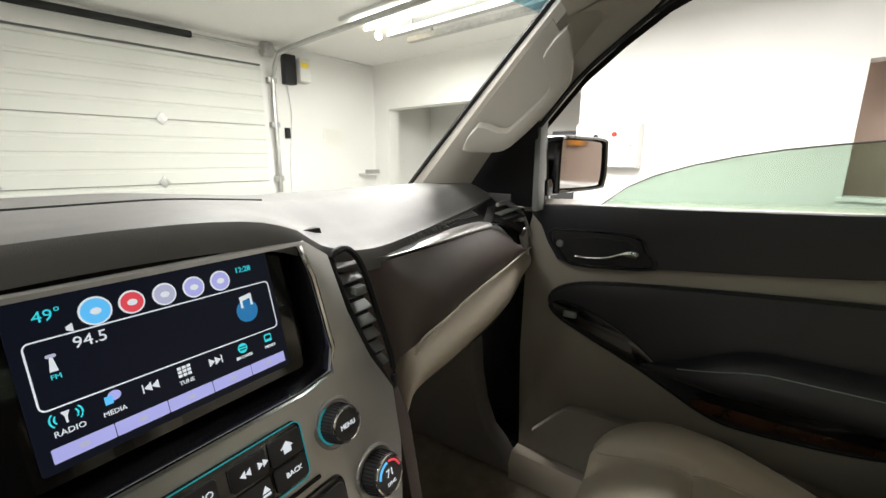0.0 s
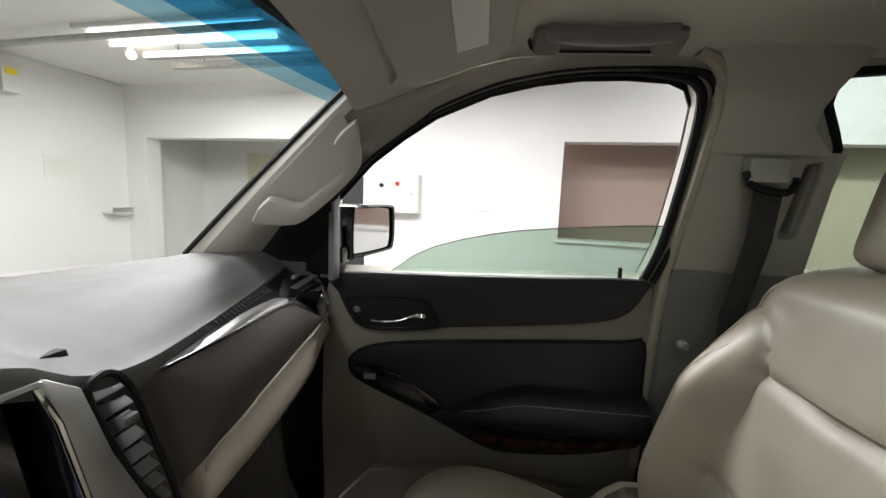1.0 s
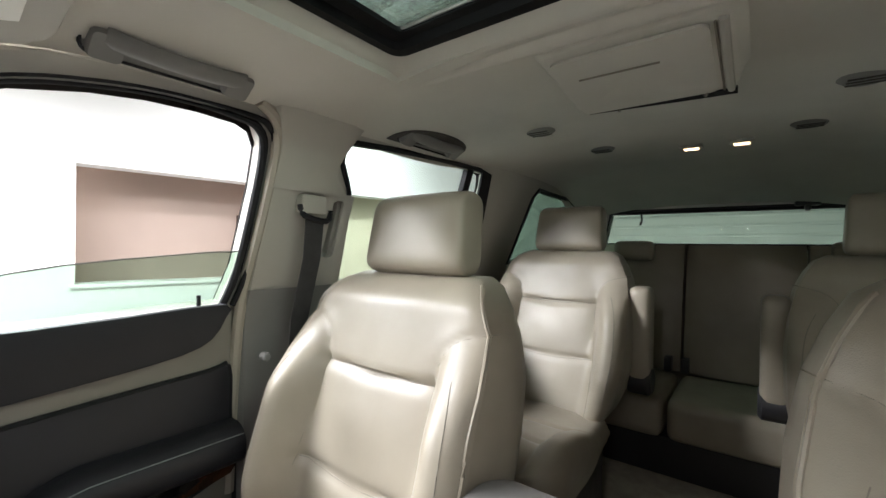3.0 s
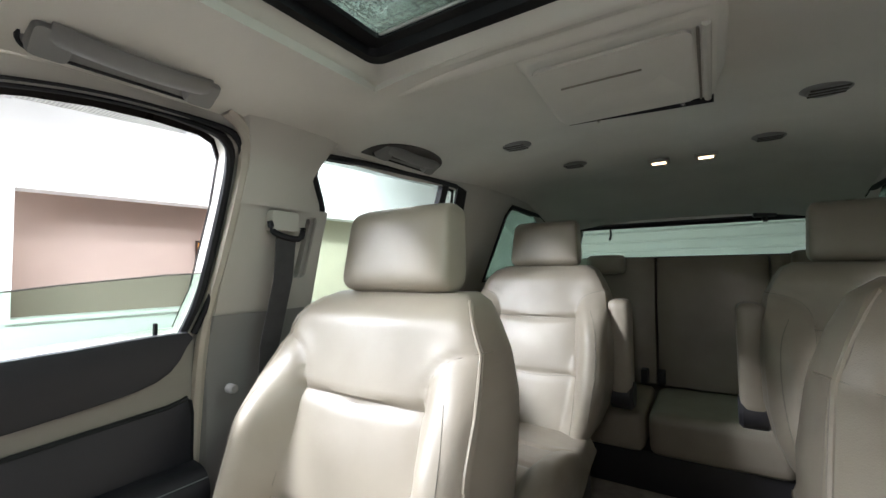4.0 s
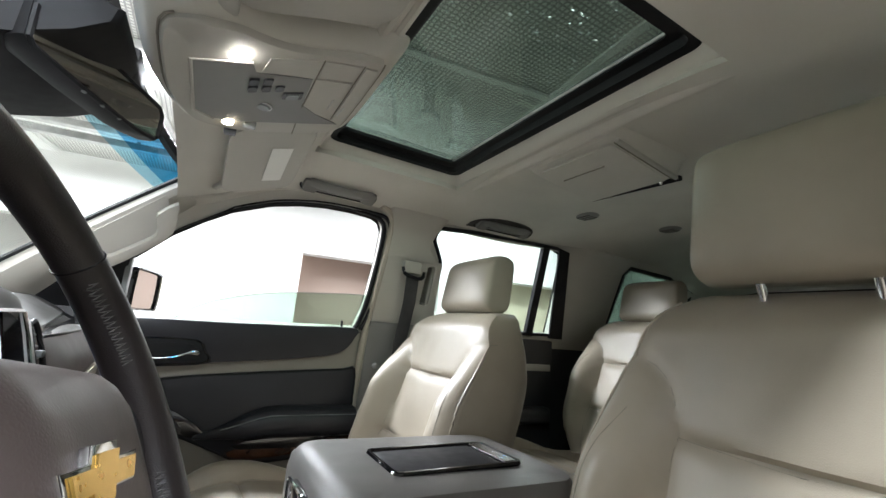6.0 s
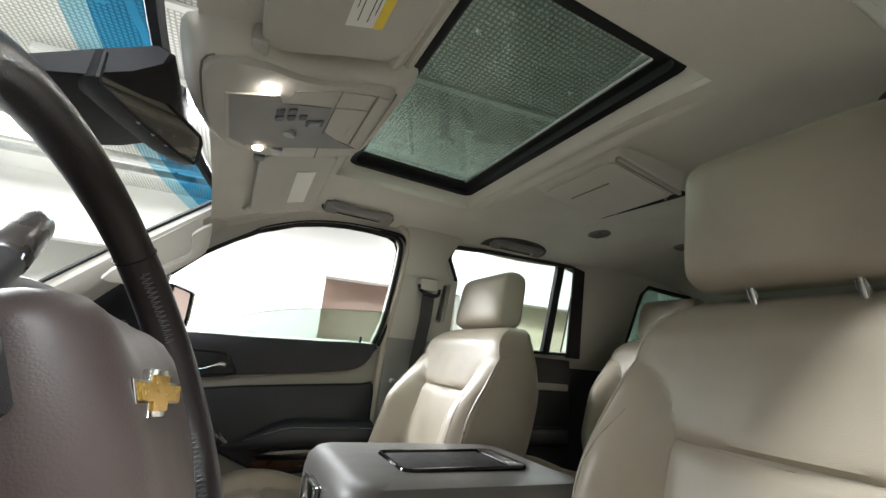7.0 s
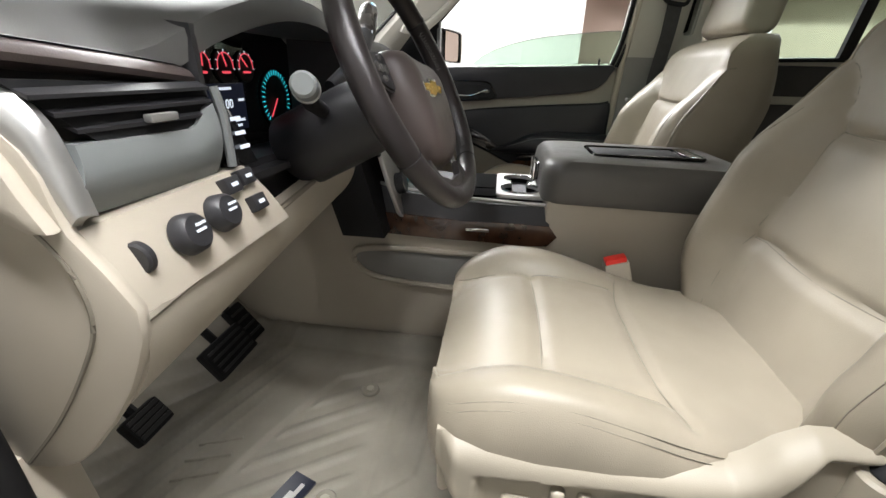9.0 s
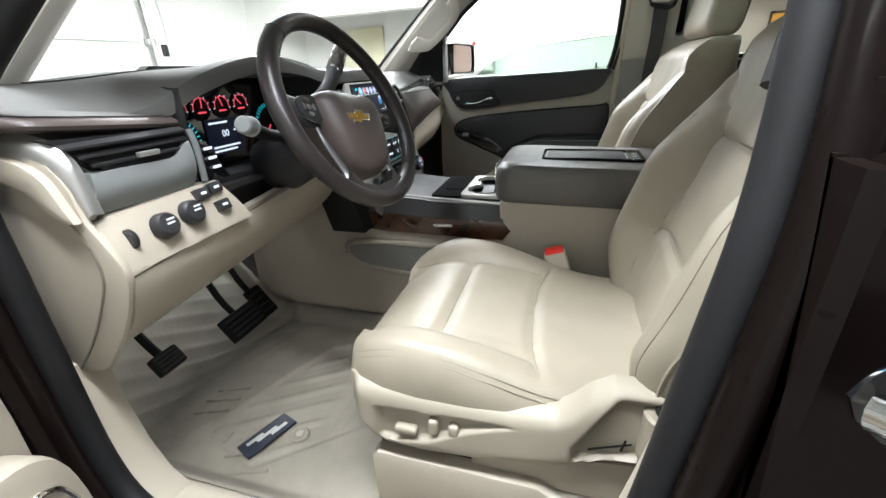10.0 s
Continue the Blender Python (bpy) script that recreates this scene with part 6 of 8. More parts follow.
# tall air vents beside the frame
for s in (1, -1):
    X = lambda x, s=s: SXC + s * (x - SXC)
    v = part("centre_vent", plate([SP(X(x), z, -0.012) for x, z in ((0.236, 1.262), (0.262, 1.268), (0.283, 1.245), (0.298, 1.12), (0.290, 1.085), (0.268, 1.13), (0.248, 1.20))], (0, 0.02, 0)), BLACK, dash, "black upright air vent")
    part("vent_rim", tube(smooth_path([SP(X(x), z, 0.003) for x, z in ((0.238, 1.256), (0.250, 1.268), (0.268, 1.266), (0.284, 1.240), (0.293, 1.18), (0.300, 1.12), (0.292, 1.088), (0.280, 1.108), (0.264, 1.145), (0.248, 1.20))], 4, loop=True), 0.0042, 6, loop=True), BLACK, v)
    for k in range(8):
        z = 1.250 - 0.0185 * k
        xl = 0.245 + (0.004 * k if k < 5 else 0.016 + 0.008 * (k - 4))
        xr = 0.281 + 0.0022 * k
        part("slat", loft([[SP(X(xl + (xr - xl) * t), z + dz, of) for dz, of in ((-0.0045, -0.001), (0.0035, -0.011), (0.0055, -0.010), (-0.0025, 0.001))] for t in (0, 0.5, 1)]), GREY, v, "grey vent slat")
    part("vent_tab", box(*sorted((X(0.258), X(0.276))), 0.672, 0.684, 1.213, 1.224, r=0.003), GREY, v)
part("brown_edge", plate([SP(x, z, -0.002) for x, z in ((0.292, 1.075), (0.305, 1.08), (0.315, 1.03), (0.305, 0.90), (0.285, 0.90), (0.290, 1.0))], (0, 0.05, 0), bevel=0.003), BROWN, dash)

# --- driver's side
cl = part("cluster_well", plate([Vector((x, 0.815, z)) for x, z in ((-0.60, 1.13), (-0.20, 1.12), (-0.19, 1.30), (-0.26, 1.335), (-0.54, 1.335), (-0.60, 1.30))], (0, 0.02, 0)), GLOSS, dash, "black instrument cluster")
for pts in ([(-0.615, 0.70, 1.13), (-0.60, 0.815, 1.13), (-0.60, 0.815, 1.31), (-0.59, 0.72, 1.30)], [(-0.175, 0.70, 1.12), (-0.20, 0.815, 1.12), (-0.19, 0.815, 1.31), (-0.17, 0.71, 1.31)]):
    part("cluster_cheek", plate([Vector(p) for p in pts], (0.008, 0, 0)), DARK, cl)
part("cluster_floor", plate([Vector(p) for p in ((-0.615, 0.70, 1.135), (-0.60, 0.815, 1.14), (-0.20, 0.815, 1.13), (-0.175, 0.70, 1.125))], (0, 0, -0.01)), DARK, cl)
part("hood_underside", sheet(lambda u, v: Vector((-0.60 + 0.42 * u, curve(LIP, -0.60 + 0.42 * u)[0] + 0.005 + 0.11 * v, curve(LIP, -0.60 + 0.42 * u)[1] - 0.014 - 0.004 * v)), 20, 4, (0, 0, 0.004)), DARK, cl)
def gauge(x, z, r, red, big, start, sweep, ticks, needle):
    g = part("gauge", cyl((x, 0.8145, z), (x, 0.8115, z), r, n=40), BLACK, cl, "lit round gauge")
    bmw = bmesh.new()
    for i in range(ticks):
        a = radians(start - sweep * i / (ticks - 1))
        c, s_ = math.cos(a), math.sin(a)
        tube([(x + c * r * 0.82, 0.8105, z + s_ * r * 0.82), (x + c * r * 0.98, 0.8105, z + s_ * r * 0.98)], 0.0008 if big else 0.0006, 4, bm=bmw)
    part("tick_marks", bmw, CYAN if not red else WHITEG, g, "glowing scale")
    a = radians(needle)
    part("needle", tube([(x, 0.809, z), (x + math.cos(a) * r * 0.8, 0.809, z + math.sin(a) * r * 0.8)], 0.0013 if big else 0.0011, 5), REDG, g, "red needle")
    if red:
        part("scale_arc", tube([(x + math.cos(b) * r * 0.8, 0.8105, z + math.sin(b) * r * 0.8) for b in [radians(start - sweep * i / 16) for i in range(17)]], 0.0009, 4), REDG, g)
        part("glow_mark", tube([(x - r * 0.4, 0.8105, z - r * 0.35), (x + r * 0.4, 0.8105, z - r * 0.35)], 0.0018, 4), REDG, g)
for i in range(4):
    gauge(-0.512 + i * 0.055, 1.259, 0.024, True, False, 190, 200, 7, 60 + 25 * i)
gauge(-0.52, 1.200, 0.045, False, True, 225, 250, 21, 225)
gauge(-0.262, 1.205, 0.050, False, True, 225, 250, 25, 228)
inf = part("info_display", box(-0.455, -0.365, 0.810, 0.8145, 1.165, 1.235, r=0.001), SCREENBLACK, cl, "small lit display")
lie("00", 0.020, (-0.41, 0.8092, 1.205), (1, 0, 0), (0, 0, 1), WHITEG, inf)
for k, (x0, x1, z) in enumerate(((-0.45, -0.40, 1.228), (-0.45, -0.375, 1.180), (-0.45, -0.385, 1.172), (-0.385, -0.37, 1.21))):
    part("text_bar", box(x0, x1, 0.8088, 0.8094, z - 0.002, z + 0.002), WHITEG, inf)

# left vent, grey panel and silver arc
lv = part("left_vent", plate([Vector(p) for p in ((-0.800, 0.705, 1.250), (-0.612, 0.700, 1.242), (-0.618, 0.692, 1.203), (-0.66, 0.690, 1.192), (-0.745, 0.692, 1.198))], (0, 0.03, 0)), BLACK, dash, "black side air vent")
for k in range(4):
    z = 1.240 - 0.0125 * k
    part("slat", loft([[Vector((x, 0.690 + q + (0.004 if x < -0.7 else 0), z + dz)) for q, dz in ((0.0, -0.003), (0.012, 0.002), (0.012, 0.005), (0.0, 0.0))] for x in (-0.792 + 0.013 * k, -0.70, -0.618)]), DARK, lv, "dark vent slat")
part("vent_tab", box(-0.708, -0.676, 0.683, 0.692, 1.214, 1.221, r=0.002), SILVER, lv)
lip_rows, top_rows = [], []
for i in range(25):
    t = i / 24
    x = -0.832 + 0.230 * t
    k = math.sin(min(1.0, t / 0.18) * 1.57) ** 0.55
    nose = 0.716 - 0.010 * math.sin(t * 3.1) + 0.045 * (1 - k)
    lo = 1.262 - 0.022 * t + 0.006 * (1 - k)
    lip_rows.append([Vector((x, nose + a, lo + b)) for a, b in ((0.050, 0.0), (0.010, 0.0), (0.002, 0.003), (0.0, 0.008), (0.004, 0.014), (0.014, 0.0185), (0.050, 0.022))])
    far = 1.296 + 0.020 * smooth01(0.5, 1.0, t)
    top_rows.append([Vector((x, nose + 0.012 + (0.90 - nose - 0.012) * q, lo + 0.0195 + (far - lo - 0.0195) * smooth01(0.0, 1.0, q) ** 0.8)) for q in (0.0, 0.1, 0.25, 0.45, 0.7, 1.0)] + [Vector((x, 0.90, lo))])
part("vent_brow", loft(lip_rows), BROWN, dash, "dark brown lip over the vent")
part("brow_top", loft(top_rows), DASHTOP, dash, "grey grained pad over the vent")
part("grey_panel", sheet(lambda u, v: Vector((-0.775 - 0.016 * v + (0.158 + 0.006 * v) * u, 0.690 - 0.010 * math.sin(3.14 * v) + 0.004 * v, 1.206 - 0.052 * v + 0.022 * (1 - v) * smooth01(0.75, 1.0, u) - 0.004 * u)), 16, 8, (0, 0.02, 0)), GREY, dash, "grey panel under the vent")
arc_up = smooth_path([(0, 0.92, 1.264), (0, 0.837, 1.262), (0, 0.769, 1.260), (0, 0.718, 1.250), (0, 0.692, 1.228), (0, 0.682, 1.195), (0, 0.676, 1.160)], 6)
arc_lo = smooth_path([(0, 0.92, 1.246), (0, 0.840, 1.245), (0, 0.790, 1.238), (0, 0.738, 1.226), (0, 0.709, 1.206), (0, 0.697, 1.180), (0, 0.684, 1.154)], 6)
def arc_at(u, v):
    i = u * (len(arc_up) - 1)
    k = min(int(i), len(arc_up) - 2)
    a, b = arc_up[k].lerp(arc_up[k + 1], i - k), arc_lo[k].lerp(arc_lo[k + 1], i - k)
    p = a.lerp(b, v)
    return Vector((-0.792 - (0.022 - 0.014 * u) * v - 0.005 * math.sin(3.14 * v), p.y - 0.004 * math.sin(3.14 * v), p.z + 0.004 * math.sin(3.14 * v)))
part("silver_arc", sheet(arc_at, 72, 8, (0.010, 0.004, -0.004)), SILVER, dash, "satin silver arc")
part("cluster_trim", tube(smooth_path([(-0.612, 0.690, 1.240), (-0.612, 0.684, 1.21), (-0.614, 0.682, 1.158)], 5), 0.005, 8), GREY, dash)
wpost = part("switch_post", plate([Vector(p) for p in ((-0.610, 0.692, 1.225), (-0.575, 0.70, 1.215), (-0.548, 0.69, 1.150), (-0.606, 0.686, 1.152))], (0, 0.02, 0), bevel=0.003), GLOSS, dash, "glossy black switch strip beside the cluster")
for k in range(3):
    part("symbol", box(-0.596 + 0.005 * k, -0.580 + 0.005 * k, 0.6850, 0.6875, 1.204 - 0.016 * k, 1.208 - 0.016 * k), WHITEG, wpost)
kp = lambda u, v: Vector((-0.797 + (0.205 + 0.034 * v) * u, 0.684 - 0.030 * v - 0.004 * math.sin(3.14 * v), 1.150 - 0.072 * v + 0.004 * u))
pan = part("switch_panel", sheet(kp, 14, 8, (0, 0.03, 0)), TRIM, dash, "beige panel with light switches")
kn = Vector((0, -0.92, 0.38))
for (u, v, r) in ((0.335, 0.46, 0.0195), (0.565, 0.42, 0.0195)):
    c = kp(u, v)
    q = part("switch_knob", cyl(c, c + kn * 0.018, r, r * 0.9, n=32, bevel=0.003), DARK, pan, "black rotary light switch")
    for i in range(3):
        part("text_bar", box(-0.006, 0.006, -0.001, 0.0, -0.0012, 0.0012, m=Matrix.Translation(c + kn * 0.0185 + Vector((0.002, 0, 0.006 - 0.006 * i))) @ Matrix.Rotation(radians(-22), 4, "X")), WHITEG, q)
c = kp(0.12, 0.46)
part("thumb_wheel", cyl(c + Vector((-0.0045, 0.003, 0)), c + Vector((0.0045, 0.003, 0)), 0.014, n=28, bevel=0.002), DARK, pan)
for (u, v) in ((0.76, 0.17), (0.90, 0.14), (0.83, 0.52)):
    c = kp(u, v)
    q = part("push_switch", box(-0.012, 0.012, -0.010, 0.004, -0.009, 0.009, r=0.002, m=Matrix.Translation(c) @ Matrix.Rotation(radians(-22), 4, "X")), DARK, pan, "black push switch")
    part("symbol", box(-0.005, 0.005, -0.0112, -0.0102, -0.002, 0.002, m=Matrix.Translation(c) @ Matrix.Rotation(radians(-22), 4, "X")), WHITEG, q)
def knee(u, v):
    x = -0.797 + 0.70 * u
    y = 0.654 + 0.05 * v + 0.19 * v * v - 0.02 * math.sin(3.14 * v) + 0.05 * u * (1 - v) 
    z = 1.076 - 0.19 * v - 0.03 * v * v + 0.03 * u * (1 - v) + 0.05 * v * u
    return Vector((x, y, z))
part("knee_panel", sheet(knee, 24, 16, (0, 0.02, 0.005)), TRIM, dash, "beige lower knee panel")
part("panel_lip", tube([knee(i / 30 * 0.55, 0.0) + Vector((0, 0.001, 0.0)) for i in range(31)], 0.004, 6), SEAM, dash)
endc = [(0.684, 1.150), (0.646, 1.092), (0.660, 1.04), (0.69, 0.99), (0.723, 0.950), (0.758, 0.914), (0.80, 0.900), (0.86, 0.897), (0.93, 0.90), (0.93, 1.26), (0.90, 1.262), (0.82, 1.256), (0.755, 1.244), (0.71, 1.222), (0.69, 1.19)]
part("end_cap", plate(smooth_path([Vector((-0.795, y, z)) for y, z in endc], 2, loop=True), (-0.012, 0, 0), bevel=0.005), TRIM, dash, "beige dashboard end cap")
part("cap_seam", tube(smooth_path([(-0.8075, 0.712, 1.156), (-0.8075, 0.690, 1.122), (-0.8075, 0.687, 1.077), (-0.8075, 0.712, 1.030), (-0.8075, 0.760, 0.965), (-0.8075, 0.815, 0.905)], 6), 0.0020, 5), SEAM, dash, "seam between end cap and knee panel")
lip_low = [(0.93, 1.236), (0.846, 1.213), (0.789, 1.203), (0.746, 1.189), (0.719, 1.162), (0.700, 1.152)]
part("end_cap_lip", plate([Vector((-0.806, p.y, p.z - 0.001)) for p in arc_lo[::3]] + [Vector((-0.806, y, z)) for y, z in lip_low[::-1]], (-0.012, 0, 0), bevel=0.004), TRIM, dash, "proud beige lip under the silver arc")
part("column_cover", plate([Vector((x, 0.72, z)) for x, z in ((-0.60, 1.15), (-0.16, 1.13), (-0.17, 1.09), (-0.27, 1.045), (-0.50, 1.04), (-0.545, 1.08), (-0.57, 1.10))], (0, 0.06, 0), bevel=0.01), DARK, dash, "black panel round the steering column")

# ---- steering wheel ----
SWC = Vector((-0.396, 0.520, 1.243))
SWR, SWU, SWN = Vector((0.9684, -0.1813, -0.1712)), Vector((0.2329, 0.4123, 0.8808)), Vector((-0.0891, -0.8928, 0.4415))
def SW(a, b, c=0.0):
    """A place by the wheel's own right, up and towards the driver; it is turned a little clockwise."""
    return SWC + SWR * a + SWU * b + SWN * c
wheel = empty("steering_wheel", SWC)
tagged(wheel, "dark leather steering wheel with a gold emblem", "steering wheel")
R0 = 0.1765
part("rim", tube([SW(R0 * math.cos(a), R0 * math.sin(a)) for a in [2 * math.pi * i / 96 for i in range(96)]], [0.0160 + 0.0014 * max(0.0, math.cos(2 * a)) for a in [2 * math.pi * i / 96 for i in range(96)]], 18, loop=True, up=SWN), WHEELHIDE, wheel, "dark leather rim")
for a0, a1 in ((-0.62, -0.24), (0.30, 0.72), (2.42, 2.84), (3.38, 3.76)):
    line = []
    for i in range(30):
        a = a0 + (a1 - a0) * i / 29
        c_ = 0.0052 if i % 2 else -0.0052
        line.append(SW((R0 - 0.0152) * math.cos(a), (R0 - 0.0152) * math.sin(a), c_ + 0.003))
        line.append(SW((R0 - 0.0172) * math.cos(a + 0.006), (R0 - 0.0172) * math.sin(a + 0.006), 0.003))
    part("rim_stitching", tube(line, 0.0006, 4), LIDHIDE, wheel, "grey laced stitching")
for a in (0.22, 0.80, 2.34, 2.92, -0.16, -0.72, 3.30, 3.86):
    part("rim_joint", tube([SW((R0 + 0.0166 * math.cos(g)) * math.cos(a), (R0 + 0.0166 * math.cos(g)) * math.sin(a), 0.0166 * math.sin(g)) for g in [2 * math.pi * k / 18 for k in range(18)]], 0.0007, 4, loop=True), BLACK, wheel, "sewn joint across the rim")
pad_out = [(0.0, 0.040), (0.045, 0.039), (0.074, 0.033), (0.088, 0.019), (0.088, -0.006), (0.083, -0.036), (0.073, -0.072), (0.057, -0.104), (0.032, -0.123), (0.0, -0.127)]
pad_ring = pad_out + [(-x, y) for x, y in pad_out[-2:0:-1]]
pr = [(p.x, p.y) for p in smooth_path([(a, b, 0) for a, b in pad_ring], 4, loop=True)]
def pad_at(k, c):
    """A ring of the airbag cover, shrunk towards its middle; two soft folds run down its face."""
    ring = []
    for x, y in pr:
        q = x * k
        ring.append(SW(q - 0.001, -0.03 + (y + 0.03) * k, c + 0.0035 * gauss(abs(q) - 0.052, 0.016) * smooth01(1.0, 0.85, k)))
    return ring
pad_ = part("airbag_cover", loft([pad_at(k, c) for k, c in ((0.96, -0.050), (0.985, -0.034), (1.0, -0.020), (0.995, -0.010), (0.97, -0.001), (0.93, 0.006), (0.86, 0.012), (0.76, 0.017), (0.64, 0.0205), (0.50, 0.023), (0.35, 0.0245), (0.2, 0.025), (0.06, 0.025))]), BROWN, wheel, "brown grained airbag cover")
POD = [(0.084, 0.020), (0.106, 0.022), (0.128, 0.016), (0.136, 0.001), (0.128, -0.015), (0.108, -0.023), (0.084, -0.022)]
for s in (1, -1):
    X = lambda x, s=s: s * x
    rows = []
    for t in (0.0, 0.3, 0.6, 0.85, 1.0):
        x, h = 0.070 + 0.094 * t, 0.031 - 0.005 * math.sin(3.14 * t)
        rows.append([SW(X(x), -0.004 + h * math.sin(a), -0.018 + 0.010 * t + 0.009 * math.cos(a)) for a in [2 * math.pi * i / 16 for i in range(16)]])
    sp = part("spoke", loft(rows), DARK, wheel, "dark side spoke")
    ring = [(p.x, p.y) for p in smooth_path([(a, b, 0) for a, b in POD], 4, loop=True)]
    mid = (0.110, 0.0)
    pod_ = part("switch_pod", loft([[SW(X(mid[0] + (x - mid[0]) * k), mid[1] + (y - mid[1]) * k, c) for x, y in ring] for k, c in ((1.0, -0.020), (1.0, -0.004), (0.97, -0.001), (0.6, 0.0), (0.2, 0.0))]), DARK, sp, "dark moulded switch panel")
    part("pod_trim", tube([SW(X(x), y, -0.004) for x, y in ring], 0.0011, 6, loop=True), SPOKE, sp, "dark silver edge of the switch panel")
    for dx, dy, w, h in ((0.0, 0.013, 0.006, 0.0035), (0.0, -0.013, 0.006, 0.0035), (0.012, 0.0, 0.0035, 0.006), (-0.012, 0.0, 0.0035, 0.006), (0.0, 0.0, 0.005, 0.005)):
        c = (0.110 + dx, 0.0 + dy)
        part("thumb_button", loft([[SW(X(c[0] + w * k * math.cos(a)), c[1] + h * k * math.sin(a), d) for a in [2 * math.pi * i / 16 for i in range(16)]] for k, d in ((1.0, -0.001), (1.0, 0.0015), (0.8, 0.0028), (0.3, 0.0032))]), LIDHIDE, pod_, "grey rounded thumb button")
    band = [(0.093, -0.028, -0.014), (0.090, -0.056, -0.012), (0.080, -0.088, -0.010), (0.071, -0.116, -0.008), (0.075, -0.136, -0.005), (0.088, -0.150, -0.002)]
    path = smooth_path([SW(X(x), y, c) for x, y, c in band], 5)
    part("lower_spoke", tube(path, [0.0038 + 0.0040 * math.sin(3.0 * i / (len(path) - 1)) for i in range(len(path))], 10, flat=0.6, up=SWN), SPOKE, wheel, "dark silver lower spoke")
low = [(-0.068, -0.118), (-0.080, -0.135), (-0.092, -0.153), (-0.050, -0.171), (0.0, -0.177), (0.050, -0.171), (0.092, -0.153), (0.080, -0.135), (0.060, -0.120), (0.045, -0.142), (0.0, -0.150), (-0.045, -0.142)]
part("lower_bridge", plate([SW(x, y, -0.008) for x, y in low], SWN * 0.012, bevel=0.003), WHEELHIDE, wheel, "dark lower bridge of the rim")
em = [(-0.030, -0.0075), (-0.034, 0.0055), (-0.0105, 0.0055), (-0.009, 0.0125), (0.0145, 0.0125), (0.0130, 0.0055), (0.036, 0.0055), (0.032, -0.0075), (0.0095, -0.0075), (0.0080, -0.0145), (-0.0155, -0.0145), (-0.0140, -0.0075)]
EMB = SW(-0.022, -0.023, 0.0245)
EN = (SWN - SWU * 0.20 - SWR * 0.10).normalized()
EU = (SWU - EN * SWU.dot(EN)).normalized()
ER = EU.cross(EN)
e1 = part("emblem", plate([EMB + ER * x * 0.86 + EU * (y * 0.92 + 0.0005) for x, y in em], EN * 0.005, bevel=0.0008), CHROME, pad_, "cross-shaped emblem with a chrome edge")
part("emblem_face", plate([EMB + EN * 0.0052 + ER * x * 0.74 + EU * y * 0.68 for x, y in em], EN * 0.0012), GOLD, pad_, "plain gold face")
part("hub", cyl(SW(0, 0, -0.02), SW(0, 0, -0.06), 0.055, 0.06, n=32), DARK, wheel)
rows = [[SW(0.066 * k * math.cos(a), 0.052 * k * math.sin(a) - 0.012, c) for a in [2 * math.pi * i / 24 for i in range(24)]] for k, c in ((0.9, -0.045), (1.0, -0.055), (1.1, -0.10), (1.15, -0.22))]
part("column_shroud", loft(rows), DARK, wheel, "black steering column shroud")
st = part("turn_stalk", tube([(-0.455, 0.640, 1.205), (-0.53, 0.622, 1.222), (-0.572, 0.606, 1.238)], [0.010, 0.011, 0.0125], 14), BLACK, wheel, "black turn signal stalk")
part("stalk_end", cyl((-0.574, 0.605, 1.239), (-0.600, 0.597, 1.245), 0.0145, 0.0140, n=28, bevel=0.003), GREY, st, "pale round stalk end")
part("stalk_ring", cyl((-0.570, 0.607, 1.238), (-0.578, 0.604, 1.240), 0.0158, n=28, bevel=0.001), SILVER, st, "bright ring")
lv_ = smooth_path([(-0.350, 0.668, 1.232), (-0.292, 0.652, 1.262), (-0.240, 0.650, 1.288), (-0.203, 0.653, 1.318)], 6)
ss = part("gear_lever", tube(lv_, [0.011 + 0.007 * i / (len(lv_) - 1) for i in range(len(lv_))], 14), DARK, wheel, "black column gear lever")
g0, g1 = Vector((-0.205, 0.653, 1.316)), Vector((-0.146, 0.659, 1.368))
ax = (g1 - g0).normalized()
gu = ax.orthogonal().normalized()
gv = ax.cross(gu)
part("lever_grip", loft([[g0 + ax * d * (g1 - g0).length + (gu * math.cos(a) + gv * math.sin(a)) * q for a in [2 * math.pi * i / 20 for i in range(20)]] for d, q in ((0.0, 0.0180), (0.03, 0.0195), (0.45, 0.0190), (0.85, 0.0178), (0.95, 0.0160), (1.0, 0.0110))]), material("bronze_grip", (0.060, 0.053, 0.049), 0.28, metal=0.3, var=0.1, scale=8), ss, "bronze-grey lever grip")
lie("+", 0.012, g0 + Vector((-0.012, -0.0185, 0.006)), (1, 0.1, 0.6), (-0.5, -0.1, 0.85), WHITEG, ss)

# ---- centre console ----
con = empty("centre_console", (XC, 0.3, 0.55))
tagged(con, "beige and dark centre console with cup holders and padded lid", "centre console")
part("tunnel", loft([[Vector((x, y, z)) for x, z in ((-0.105, 0.55), (-0.100, 0.90), (-0.085, zt), (0.175, zt), (0.190, 0.90), (0.195, 0.55))] for y, zt in ((0.245, 0.968), (0.45, 0.972), (0.60, 0.985), (0.72, 1.02), (1.1, 1.02))]), TRIM, con, "beige tunnel cover")
part("upper_band", loft([[Vector((x, y, z)) for x, z in ((-0.109, 0.935), (-0.090, zt + 0.004), (0.180, zt + 0.004), (0.199, 0.935))] for y, zt in ((0.262, 0.968), (0.45, 0.972), (0.60, 0.985), (0.70, 1.01))]), DARK, con, "black upper console")
